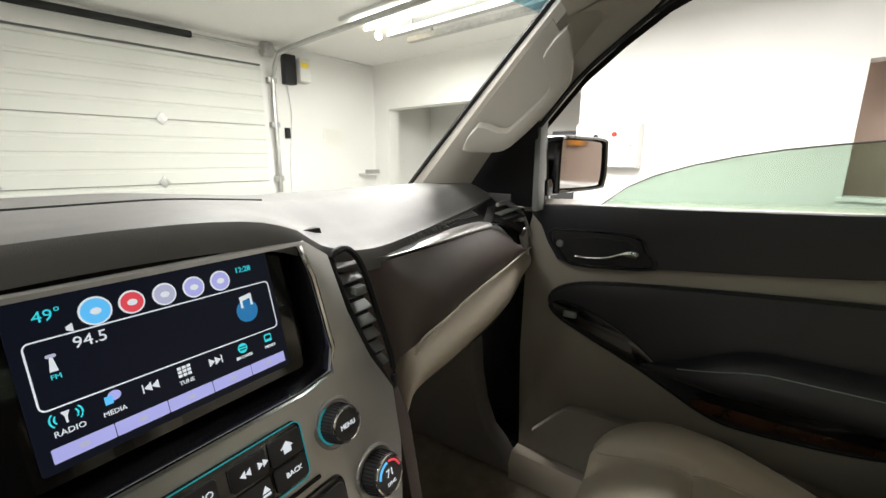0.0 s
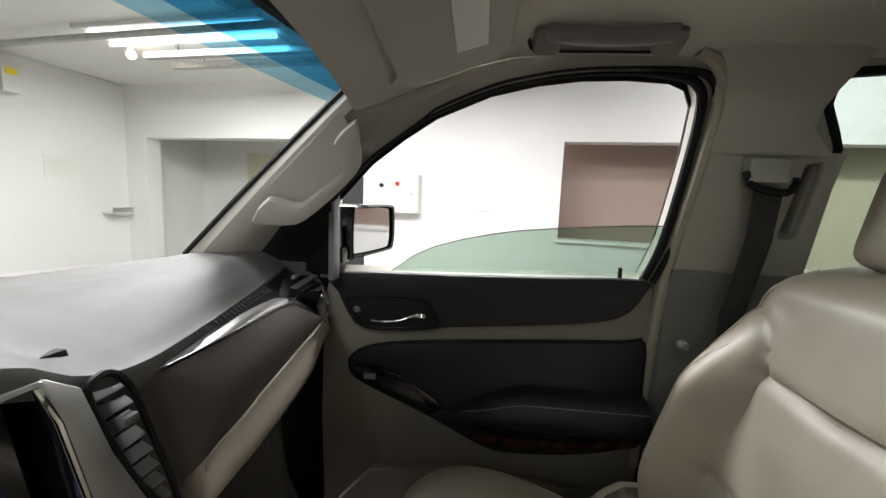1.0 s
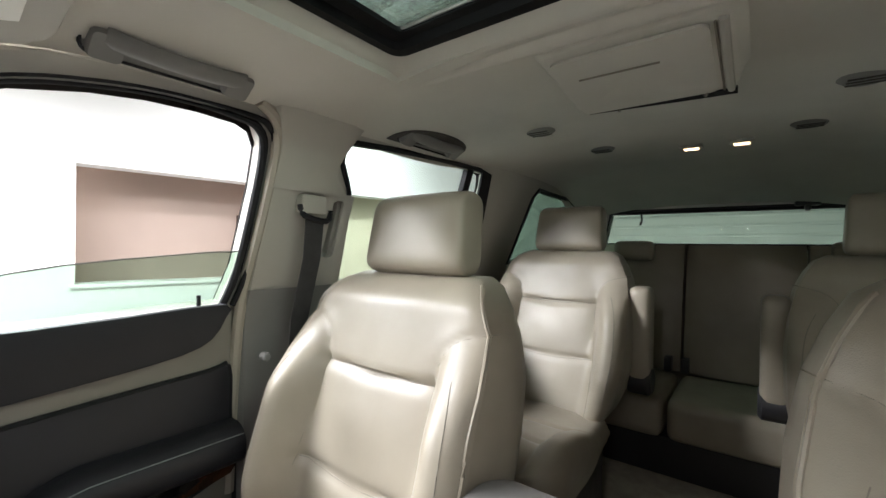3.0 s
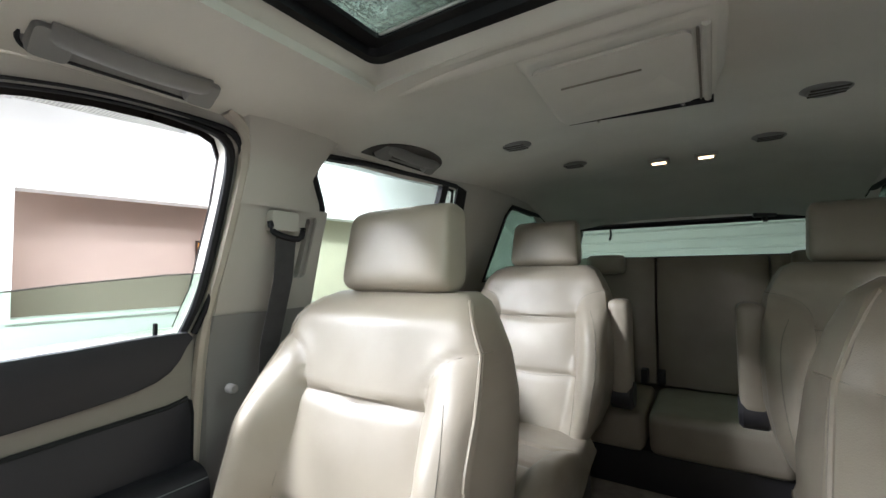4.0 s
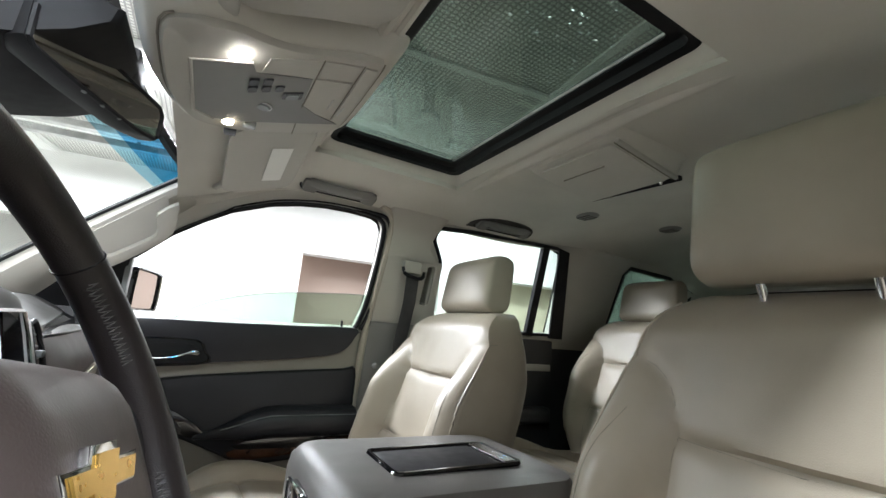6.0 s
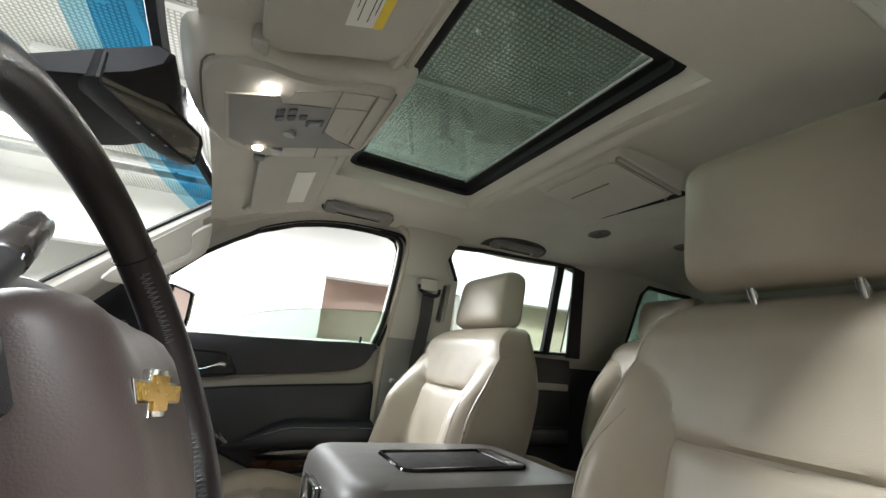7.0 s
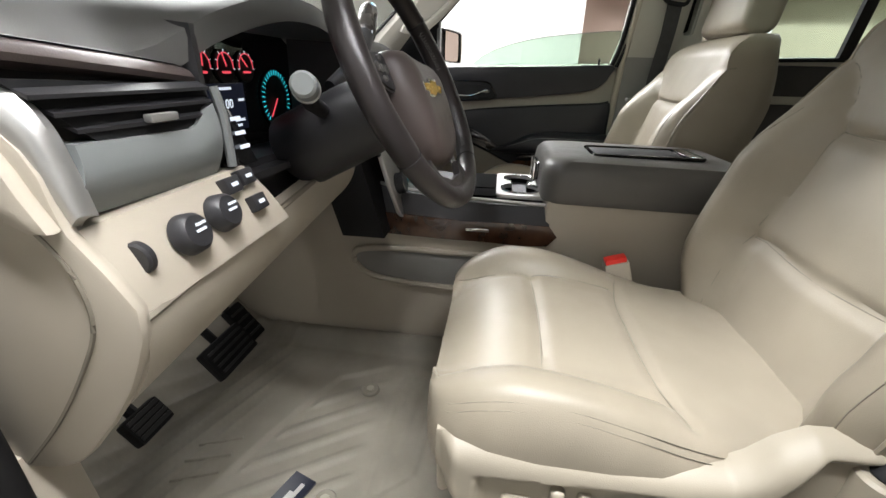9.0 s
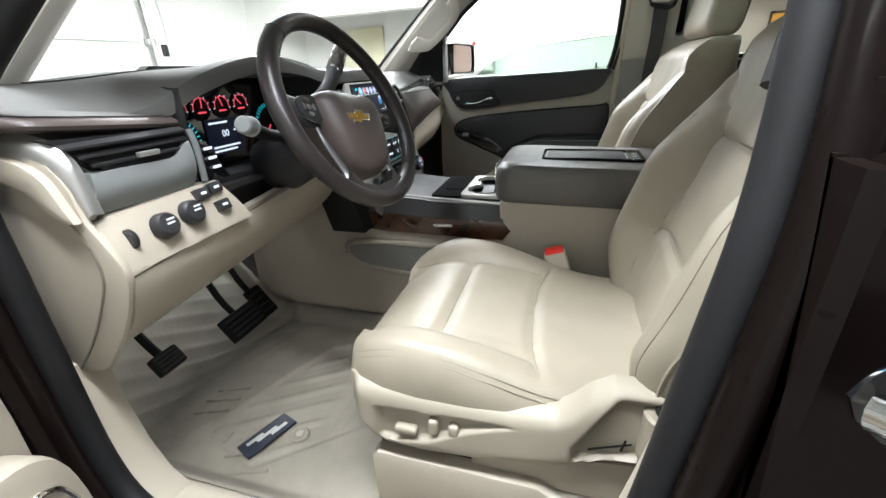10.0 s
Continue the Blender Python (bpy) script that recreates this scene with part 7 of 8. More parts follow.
for s, x in ((-1, -0.1065), (1, 0.1965)):
    part("wood_strip", plate(smooth_path([Vector((x, y, z)) for y, z in ((0.262, 0.935), (0.45, 0.935), (0.66, 0.945), (0.745, 0.935), (0.74, 0.90), (0.60, 0.888), (0.40, 0.885), (0.262, 0.885))], 2, loop=True), (0.006 * s, 0, 0), bevel=0.002), WOOD, con, "dark glossy wood strip")
    # flat plate; its darker tone paints the shaded inside of the pocket
    pk = part("side_pocket", plate(smooth_path([Vector((x, y, z)) for y, z in ((0.27, 0.845), (0.45, 0.85), (0.66, 0.85), (0.735, 0.83), (0.70, 0.775), (0.55, 0.755), (0.27, 0.75))], 2, loop=True), (0.004 * s, 0, 0), bevel=0.0015), HANDLE, con, "flat side pocket plate, grey-beige for the recess's shade")
    part("pocket_rim", tube(smooth_path([Vector((x + 0.004 * s, y, z)) for y, z in ((0.27, 0.845), (0.45, 0.85), (0.66, 0.85), (0.735, 0.83), (0.70, 0.775), (0.55, 0.755), (0.27, 0.75))], 4), 0.008, 8), TRIM, pk)
part("chrome_badge", box(-0.116, -0.112, 0.40, 0.455, 0.912, 0.920, r=0.001), CHROME, con)
# cup holder plate
def cup_ring(cx, cy, r, z, n=28):
    return [Vector((cx + r * math.cos(2 * math.pi * i / n), cy + r * math.sin(2 * math.pi * i / n), z)) for i in range(n)]
zc = 0.982
CUPS = [(0.106, 0.330, 0.038), (0.0, 0.330, 0.046)]
def keyhole(grow, z):
    """Outline of the two joined cup wells."""
    (xa, ya, ra), (xb, yb, rb) = CUPS
    neck = 0.020 + grow
    pts = []
    for (cx, cy, r), sgn in (((xa, ya, ra + grow), 1), ((xb, yb, rb + grow), -1)):
        g = math.asin(neck / r)
        for i in range(25):
            a = g + (2 * math.pi - 2 * g) * i / 24 - math.pi
            pts.append(Vector((cx + sgn * r * math.cos(a), cy + sgn * r * math.sin(a), z)))
    return pts
# flat plates, near-black to paint the darkness of a deep tray
part("tray_panel", plate([Vector((x, y, zc)) for x, y in rounded(-0.066, 0.168, 0.386, 0.475, 0.012)], (0, 0, 0.006), bevel=0.002), WELL, con, "black tray panel")
cp = part("cup_plate", plate([Vector((x, y, zc)) for x, y in rounded(-0.062, 0.166, 0.254, 0.390, 0.012)], (0, 0, 0.010), holes=[keyhole(0.0, zc)], bevel=0.002), SILVER, con, "silver cup holder plate")
part("cup_well", loft([keyhole(0.001, zc + 0.009), keyhole(-0.001, zc - 0.004), keyhole(-0.004, zc - 0.060)], caps=False), WELL, cp, "black joined cup wells")
part("cup_floor", plate(keyhole(-0.003, zc - 0.062), (0, 0, 0.003)), WELL, cp)
part("cup_rim", tube(keyhole(0.002, zc + 0.011), 0.0024, 8, loop=True), CHROME, cp, "bright cup rim")
part("tray", plate([Vector((x, y, zc + 0.0065)) for x, y in rounded(0.0, 0.158, 0.394, 0.452, 0.008)], (0, 0, 0.002)), WELL, cp, "flat black plate in place of an open tray")
part("console_edge", tube(smooth_path([(-0.092, 0.262, 0.980), (-0.093, 0.40, 0.984), (-0.092, 0.55, 0.992), (-0.086, 0.68, 1.012)], 5), 0.0045, 8), SILVER, con, "thin bright console edge")
part("bin", box(-0.108, 0.198, -0.145, 0.275, 0.55, 1.0, r=0.018), TRIM, con, "beige storage bin")
rows = []
for k, z, g in ((0.97, 0.985, 0.0), (1.0, 0.998, 0.0), (1.0, 1.045, 0.0), (0.985, 1.068, 0.004), (0.93, 1.080, 0.010), (0.80, 1.084, 0.012)):
    rows.append([Vector((XC + (x - XC) * k, 0.07 + (y - 0.07) * (1 - (1 - k) * 0.7) - g * 0.5, z + 0.006 * smooth01(-0.2, 0.2, y))) for x, y in rounded(-0.118, 0.208, -0.150, 0.290, 0.05, 6)])
lid = part("lid", loft(rows), LIDHIDE, con, "dark padded armrest lid")
part("lid_tray", box(-0.028, 0.088, -0.035, 0.165, 1.084, 1.0905, r=0.004), BLACK, lid, "black recessed tray")
part("tray_rim", tube([Vector((x, y, 1.0895)) for x, y in rounded(-0.034, 0.094, -0.072, 0.172, 0.012)], 0.0045, 6, loop=True), GLOSS, lid)
for k in range(4):
    part("tray_grip", box(-0.028, 0.088, -0.043 - 0.007 * k, -0.039 - 0.007 * k, 1.086, 1.094, r=0.001), CHROME, lid)
part("latch", box(0.005, 0.085, 0.284, 0.300, 1.015, 1.06, r=0.006), GLOSS, lid, "glossy lid latch")
part("latch_rim", tube([Vector((x, 0.301, z)) for x, z in rounded(0.003, 0.087, 1.013, 1.062, 0.008)], 0.0025, 6, loop=True), CHROME, lid)

# ---- floor mat and pedals ----
fm = empty("floor_mat", (-0.55, 0.75, 0.55))
FIELD = [(-0.615, 0.895), (-0.50, 0.845), (-0.40, 0.800), (-0.27, 0.755), (-0.20, 0.62), (-0.215, 0.47), (-0.50, 0.50), (-0.68, 0.70)]
def in_field(x, y):
    """Depth inside the sunk field of the mat, negative outside."""
    d = 9.0
    for (ax_, ay), (bx_, by) in zip(FIELD, FIELD[1:] + FIELD[:1]):
        ex, ey = bx_ - ax_, by - ay
        d = min(d, ((x - ax_) * ey - (y - ay) * ex) / math.hypot(ex, ey))
    return d
def mat_z(x, y):
    z = 0.560 + 0.048 * smooth01(-0.695, -0.752, x) + 0.04 * smooth01(-0.17, -0.12, x) + 0.16 * smooth01(0.98, 1.2, y) ** 1.3
    z -= 0.006 * smooth01(-0.004, 0.010, in_field(x, y))
    edge = smooth01(0.012, 0.020, in_field(x, y))
    if y > 0.60:
        z += 0.005 * edge * smooth01(0.25, 0.75, math.sin((x * 0.80 + (y - 0.7) * 0.55) * 120.0)) * smooth01(0.60, 0.66, y)
    if y < 0.60:
        z += 0.0025 * edge * smooth01(0.0, 0.8, math.sin(y * 240.0))
    if y > 0.86:
        z += 0.003 * (1 - smooth01(-0.01, 0.0, in_field(x, y))) * smooth01(0.2, 0.8, math.sin((x * 0.35 + y) * 170.0)) * smooth01(0.86, 0.90, y)
    return z
def mat_at(u, v):
    x, y = -0.752 + 0.642 * u, 0.36 + 0.82 * v - 0.04 * smooth01(0.6, 1, u) * (1 - v)
    return Vector((x, y, mat_z(x, y)))
part("tray", sheet(mat_at, 130, 165, (0, 0, -0.005)), MAT, fm, "moulded grey-beige rubber tray")
def on_mat(x, y, h=0.0):
    return Vector((x, y, mat_z(x, y) + h))
for i in range(6):
    part("rib", tube([on_mat(-0.70 + 0.035 * i, 0.74 + 0.035 * i, 0.001), on_mat(-0.672 + 0.035 * i, 0.66 + 0.075 * i, 0.001)] if i < 3 else [on_mat(-0.70 + 0.04 * i, 0.94, 0.001), on_mat(-0.67 + 0.04 * i, 0.865, 0.001)], 0.0045, 6), MAT, fm)
for x, y in ((-0.572, 0.648), (-0.292, 0.650)):
    b = part("anchor_button", cyl(on_mat(x, y), on_mat(x, y, 0.009), 0.021, n=28, bevel=0.003), MAT, fm)
    part("anchor_cap", cyl(on_mat(x, y, 0.009), on_mat(x, y, 0.012), 0.009, n=16, bevel=0.001), TRIM, b)
lgm = Matrix.Translation(on_mat(-0.594, 0.718, 0.006)) @ Matrix.Rotation(radians(70), 4, "Z")
lg = part("badge_plate", box(-0.024, 0.024, -0.060, 0.060, -0.003, 0.003, r=0.001, m=lgm), material("blue_black_badge", (0.018, 0.022, 0.036), 0.35, var=0.05), fm, "dark blue badge plate")
for k, (a, b) in enumerate(((-0.045, -0.005), (-0.025, 0.025), (0.005, 0.045))):
    part("badge_bar", box(-0.012 + 0.008 * k, -0.004 + 0.008 * k, a, b, 0.003, 0.0045, m=lgm), SILVER, lg)
tagged(fm, "moulded rubber floor tray with badge in the driver's footwell", "floor mat")
for x, y, z, w, h_, nm, lb in ((-0.375, 0.93, 0.70, 0.062, 0.05, "brake_pedal", "wide black brake pedal with rubber pad"), (-0.245, 0.98, 0.68, 0.028, 0.07, "accelerator_pedal", "narrow black accelerator pedal"), (-0.650, 0.86, 0.79, 0.03, 0.03, "parking_brake_pedal", "small black parking brake pedal")):
    p = empty(nm, (x, y + 0.06, z))
    m_ = Matrix.Translation((x, y, z)) @ Matrix.Rotation(radians(-38), 4, "X")
    part("pad", box(-w, w, -0.008, 0.012, -h_ / 1.4, h_ / 1.4, r=0.006, m=m_), BLACK, p, "ribbed rubber pad")
    for k in range(4):
        part("pad_rib", box(-w * 0.85, w * 0.85, -0.011, -0.007, -h_ / 2 + k * h_ / 3.4, -h_ / 2 + k * h_ / 3.4 + 0.006, m=m_), DARK, p)
    part("arm", tube(smooth_path([(x, y + 0.01, z), (x, y + 0.07, z + 0.07), (x, y + 0.12, z + 0.2), (x, y + 0.13, z + 0.3)], 4), 0.009, 8), BLACK, p)
    tagged(p, lb, "pedal")


# ---- fittings under the roof ----
def under(x, y, d=0.0):
    return Vector((x, y, roof(x, y) - d))


oc = empty("overhead_console", (XC, 0.43, 1.70))
OC = [(0.0, 0.572), (0.06, 0.570), (0.106, 0.562), (0.163, 0.545), (0.204, 0.516), (0.249, 0.448), (0.267, 0.36), (0.255, 0.30), (0.225, 0.274), (0.15, 0.268), (0.02, 0.268), (-0.045, 0.270), (-0.062, 0.285), (-0.058, 0.34), (-0.060, 0.40), (-0.078, 0.445), (-0.108, 0.49), (-0.120, 0.540), (-0.10, 0.567)]
def oc_ring(k, d):
    return [under(0.05 + (p.x - 0.05) * k, 0.42 + (p.y - 0.42) * k, d) for p in smooth_path([(x, y, 0) for x, y in OC], 3, loop=True)]
part("surround", loft([oc_ring(1.20, -0.004), oc_ring(1.17, 0.006), oc_ring(1.11, 0.020), oc_ring(1.05, 0.031), oc_ring(1.0, 0.035), oc_ring(0.6, 0.036)]), LINER, oc, "swollen beige headliner bulge")
edge = oc_ring(1.0, 0.0355)
part("groove", tube(edge[-5:] + edge[:int(len(edge) * 0.60)], 0.0016, 6), SEAM, oc)
part("housing", loft([oc_ring(0.985, 0.030), oc_ring(0.98, 0.041), oc_ring(0.955, 0.045), oc_ring(0.75, 0.046), oc_ring(0.5, 0.046), oc_ring(0.25, 0.046), oc_ring(0.05, 0.046)]), PILLAR, oc, "beige moulded overhead console")
def oc_shape(name, pts, d, t, mat, parent, label=""):
    return part(name, loft([[under(x, y, d) for x, y in pts], [under(x, y, d + t) for x, y in pts]]), mat, parent, label)
def oc_plate(name, x0, x1, y0, y1, d, t, mat, parent, label="", r=0.004):
    return part(name, loft([[under(x, y, d) for x, y in rounded(x0, x1, y0, y1, r)], [under(x, y, d + t) for x, y in rounded(x0 + 0.001, x1 - 0.001, y0 + 0.001, y1 - 0.001, r)]]), mat, parent, label)
# darker tone and pointed tip paint the shade in the switch recess
insp = oc_shape("switch_plate", [(-0.034, 0.534), (0.127, 0.532), (0.165, 0.505), (0.188, 0.462), (0.196, 0.40), (0.190, 0.285), (0.158, 0.335), (0.120, 0.368), (0.020, 0.370), (0.002, 0.455), (-0.028, 0.462)], 0.044, 0.003, HANDLE, oc, "switch plate, grey-beige for the shade of its recess")
part("plate_rim", tube([under(x, y, 0.0465) for x, y in ((-0.028, 0.462), (-0.036, 0.536), (0.128, 0.535), (0.168, 0.507))], 0.0028, 6), PILLAR, oc, "pale rim of the switch plate")
oc_shape("front_lid", [(-0.040, 0.440), (-0.002, 0.448), (0.014, 0.368), (-0.040, 0.368)], 0.044, 0.004, PILLAR, oc, "beige lid")
oc_shape("sunglass_lid", [(0.016, 0.365), (0.118, 0.365), (0.154, 0.334), (0.170, 0.306), (0.016, 0.306)], 0.044, 0.005, PILLAR, oc, "beige lid")
oc_shape("rear_lid", [(-0.040, 0.300), (0.172, 0.300), (0.184, 0.280), (-0.040, 0.280)], 0.044, 0.005, PILLAR, oc, "beige lid")
oc_shape("upper_lid", [(-0.040, 0.363), (0.010, 0.363), (0.010, 0.306), (-0.040, 0.306)], 0.044, 0.004, PILLAR, oc, "beige lid")
for a, b in (((-0.045, 0.3655), (0.014, 0.3665)), ((0.014, 0.3665), (0.125, 0.3668)), ((0.192, 0.364), (0.255, 0.362)), ((-0.045, 0.303), (0.170, 0.303))):
    part("lid_gap", tube([under(*a, 0.0487), under(*b, 0.0487)], 0.0011, 4), SEAM, oc)
for x, y in ((0.028, 0.455), (0.052, 0.455), (0.028, 0.435), (0.052, 0.435), (0.052, 0.415)):
    oc_plate("button", x - 0.010, x + 0.010, y - 0.0075, y + 0.0075, 0.046, 0.005, DARK, insp, "dark roof button")
oc_plate("rocker_frame", 0.066, 0.092, 0.374, 0.408, 0.046, 0.004, DARK, insp)
oc_plate("rocker", 0.070, 0.088, 0.380, 0.402, 0.049, 0.004, GREY, insp)
c = under(0.122, 0.432, 0.046)
part("round_button", cyl(c, c - Vector((0, 0, 0.006)), 0.013, n=24, bevel=0.003), GREY, insp, "round grey button")
part("button_ring", tube([c + Vector((0.0138 * math.cos(t), 0.0138 * math.sin(t), -0.002)) for t in [2 * math.pi * k / 24 for k in range(24)]], 0.0016, 6, loop=True), SILVER, insp)
for x in (0.092, 0.116):
    y = 0.322 if x < 0.1 else 0.296
    part("slit", tube([under(x - 0.010, y - 0.002, 0.0495), under(x + 0.030, y, 0.0495)], 0.0018, 4), SILVER, oc)
LAMP = glow("bright_map_lamp", (1.0, 0.93, 0.82), 60.0)
lc = under(-0.048, 0.484, 0.045)
part("map_lamp", cyl(lc, lc - Vector((0, 0, 0.004)), 0.012, n=20), LAMP, oc, "glowing map lamp")
lc = under(0.184, 0.484, 0.043)
part("map_lamp", cyl(lc, lc - Vector((0, 0, 0.006)), 0.010, n=20), WARM, oc, "warm glowing side lamp")
part("lamp_lens", box(0.192, 0.214, 0.435, 0.458, lc.z + 0.006, lc.z + 0.015, r=0.002), GREY, oc)
tagged(oc, "beige overhead console with lit map lamp and buttons", "overhead console")

# sun visors
def visor(x0, x1, y0, y1, s, label):
    v = empty("sun_visor", ((x0 + x1) / 2, (y0 + y1) / 2, 1.70))
    ring = lambda k, d: [under((x0 + x1) / 2 + (x - (x0 + x1) / 2) * k, (y0 + y1) / 2 + (y - (y0 + y1) / 2) * k, d) for x, y in rounded(x0, x1, y0, y1, 0.045, 6)]
    part("blade", loft([ring(0.97, 0.006), ring(1.0, 0.012), ring(1.0, 0.020), ring(0.97, 0.026), ring(0.85, 0.027), ring(0.6, 0.027), ring(0.35, 0.027), ring(0.1, 0.027)]), PILLAR, v, "beige cloth covered blade")
    part("arm", tube([under(x1 - 0.05 if s > 0 else x0 + 0.05, y1 - 0.012, 0.012), under(x1 - 0.01 if s > 0 else x0 + 0.01, y1 + 0.012, 0.006), under(x1 + 0.01 if s > 0 else x0 - 0.01, y1 + 0.015, -0.01)], 0.008, 8), PILLAR, v)
    part("clip", box(*((x0 - 0.006, x0 + 0.028) if s > 0 else (x1 - 0.035, x1)), y1 - 0.012, y1 + 0.012, under(x0 if s > 0 else x1, y1).z - 0.030, under(x0 if s > 0 else x1, y1).z + 0.005, r=0.006), DARK if s > 0 else PILLAR, v)
    tagged(v, label, "sun visor", group="sun visors")
    return v
pv = visor(0.27, 0.632, 0.298, 0.478, 1, "beige sun visor folded up with a white label")
lab = lambda v_, x0, x1, y0, y1, mat, nm, lb="": part(nm, loft([[under(x, y, 0.0278) for x, y in ((x0, y0), (x1, y0), (x1, y1), (x0, y1))], [under(x, y, 0.0285) for x, y in ((x0, y0), (x1, y0), (x1, y1), (x0, y1))]]), mat, v_, lb, flat=True)
lab(pv, 0.385, 0.572, 0.336, 0.383, PAPER, "sticker", "white paper sticker")
dv_ = visor(-0.545, -0.112, 0.292, 0.50, -1, "beige sun visor folded up with a printed warning label")
lab(dv_, -0.32, -0.194, 0.362, 0.400, PAPER, "sticker", "white printed sticker")
lab(dv_, -0.32, -0.194, 0.348, 0.3615, YELLOW, "yellow_band")
for k in range(5):
    bar = [(-0.315, 0.366 + 0.0065 * k), (-0.215 + 0.008 * (k % 2), 0.366 + 0.0065 * k), (-0.215 + 0.008 * (k % 2), 0.3675 + 0.0065 * k), (-0.315, 0.3675 + 0.0065 * k)]
    part("text_bar", loft([[under(x, y, d) for x, y in bar] for d in (0.0287, 0.0291)]), INK, dv_, flat=True)

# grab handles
# dark tone that stands for the inside of recesses and vents
POCKET = material("dark_recess_fill", (0.060, 0.055, 0.050), 0.9, var=0.25, scale=14, bump=0.3, bscale=500)
def grab(y0, y1, s, x, z, label):
    g = empty("grab_handle", (x, (y0 + y1) / 2, z))
    n = Vector((-s * 0.55, 0, -0.83)).normalized()
    base = lambda y, d: Vector((x, y, z)) + n * d
    mid = (y0 + y1) / 2
    def lay(y, q, d):
        return base(y, d) + Vector((s * q * 0.83, 0, -q * 0.55))
    ring = [p for p in rounded(y0 - 0.008, y1 + 0.008, -0.034, 0.032, 0.018, 5)]
    part("recess", loft([[lay(y, q, -0.010) for y, q in ring], [lay(mid + (y - mid) * 0.99, q, 0.003) for y, q in ring]]), HANDLE, g, "grey-beige recess")
    part("recess_edge", tube([lay(y, q, 0.003) for y, q in ring], 0.0028, 6, loop=True), BLACK, g, "dark gap round the handle")
    for a in (y0 + 0.020, y1 - 0.020):
        part("foot", loft([[lay(a + (y - a) * k, q * k, d) for y, q in rounded(a - 0.022, a + 0.022, -0.022, 0.028, 0.008, 3)] for k, d in ((1.0, 0.002), (1.0, 0.016), (0.9, 0.022))]), HANDLE, g)
    bar = [(y0 + 0.015, 0.014), (y0 + 0.05, 0.022), (mid, 0.026), (y1 - 0.05, 0.022), (y1 - 0.015, 0.014)]
    rows = []
    for p in smooth_path([(y, d, 0) for y, d in bar], 5):
        rows.append([lay(p.x, -0.012 + 0.0165 * math.cos(t), p.y + 0.009 * math.sin(t)) for t in [2 * math.pi * k / 10 for k in range(10)]])
    part("bar", loft(rows), HANDLE, g, "grey-beige grip bar")
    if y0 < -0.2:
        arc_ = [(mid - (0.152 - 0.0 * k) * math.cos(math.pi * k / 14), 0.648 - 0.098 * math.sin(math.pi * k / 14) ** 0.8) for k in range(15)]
        # flat plate; the dark inside of the recess is put into its colour
        part("pocket", loft([[Vector((side(s, xx), yy, roof(xx, yy) - d)) for yy, xx in arc_] for d in (-0.004, 0.003)]), POCKET, g, "flat dark half-moon in place of the recess behind the handle")
    return tagged(g, label, "grab handle", group="grab handles")
grab(0.035, 0.262, 1, 0.622, 1.727, "beige folded grab handle above the front window")
grab(-0.62, -0.38, 1, 0.615, 1.733, "beige folded grab handle above the rear window")
grab(-0.62, -0.38, -1, side(-1, 0.615), 1.733, "beige folded grab handle above the rear window")

# pillar handle on the passenger's side
ah = empty("pillar_handle", (0.70, 0.72, 1.46))
A0, A1 = Vector((0.728, 0.80, 1.392)), Vector((0.672, 0.585, 1.580))
ad_ = (A1 - A0).normalized()
an = Vector((-0.80, -0.60, 0.0))
an = (an - ad_ * an.dot(ad_)).normalized()
aw = ad_.cross(an)
grip_line = [(0.010, -0.012), (0.032, 0.022), (0.056, 0.047), (0.085, 0.061), (0.164, 0.067), (0.236, 0.065), (0.265, 0.053), (0.290, 0.026), (0.314, -0.004), (0.262, -0.006), (0.249, 0.003), (0.235, 0.028), (0.224, 0.038), (0.206, 0.044), (0.118, 0.037), (0.104, 0.033), (0.092, 0.019), (0.074, -0.018)]
on_grip = lambda a, b, h: A0 + ad_ * a + aw * b + an * h
fr_pts = smooth_path([on_grip(a, b, 0.004) for a, b in grip_line], 2, loop=True)
part("grip", plate(fr_pts, an * 0.028, bevel=0.007), PILLAR, ah, "beige moulded grip")
part("recess", plate([on_grip(a, b, -0.006) for a, b in ((0.06, -0.03), (0.30, -0.03), (0.27, 0.05), (0.09, 0.05))], an * 0.004), PILLAR, ah)
tagged(ah, "beige grab handle on the windshield pillar", "grab handle")

# rear-view mirror
rv = empty("rear_view_mirror", (0.045, 0.615, 1.60))
mq = Matrix.Translation((0.020, 0.628, 1.592)) @ Matrix.Rotation(radians(-28.6), 4, "Z") @ Matrix.Rotation(radians(3), 4, "Y") @ Matrix.Rotation(radians(-4), 4, "X")
rr_ = [(-0.112, -0.022), (-0.104, -0.029), (-0.03, -0.034), (0.06, -0.035), (0.104, -0.029), (0.113, -0.020), (0.114, 0.018), (0.106, 0.029), (0.0, 0.032), (-0.104, 0.029), (-0.113, 0.020)]
rows = [[mq @ Vector((x * k, y, z * k)) for x, z in rr_] for k, y in ((0.93, -0.004), (0.99, -0.004), (1.0, 0.002), (0.98, 0.018), (0.85, 0.034), (0.5, 0.042))]
part("housing", loft(rows), BLACK, rv, "black mirror housing")
part("mirror_glass", plate([mq @ Vector((x * 0.93, -0.0045, z * 0.90)) for x, z in rr_], mq.to_3x3() @ Vector((0, -0.001, 0))), material("dimmed_mirror_glass", (0.44, 0.43, 0.40), 0.02, metal=1.0, var=0.01), rv, "dimmed mirror glass")
part("bezel", tube([mq @ Vector((x * 0.955, -0.005, z * 0.94)) for x, z in rr_], 0.0035, 6, loop=True), BLACK, rv, "black bezel")
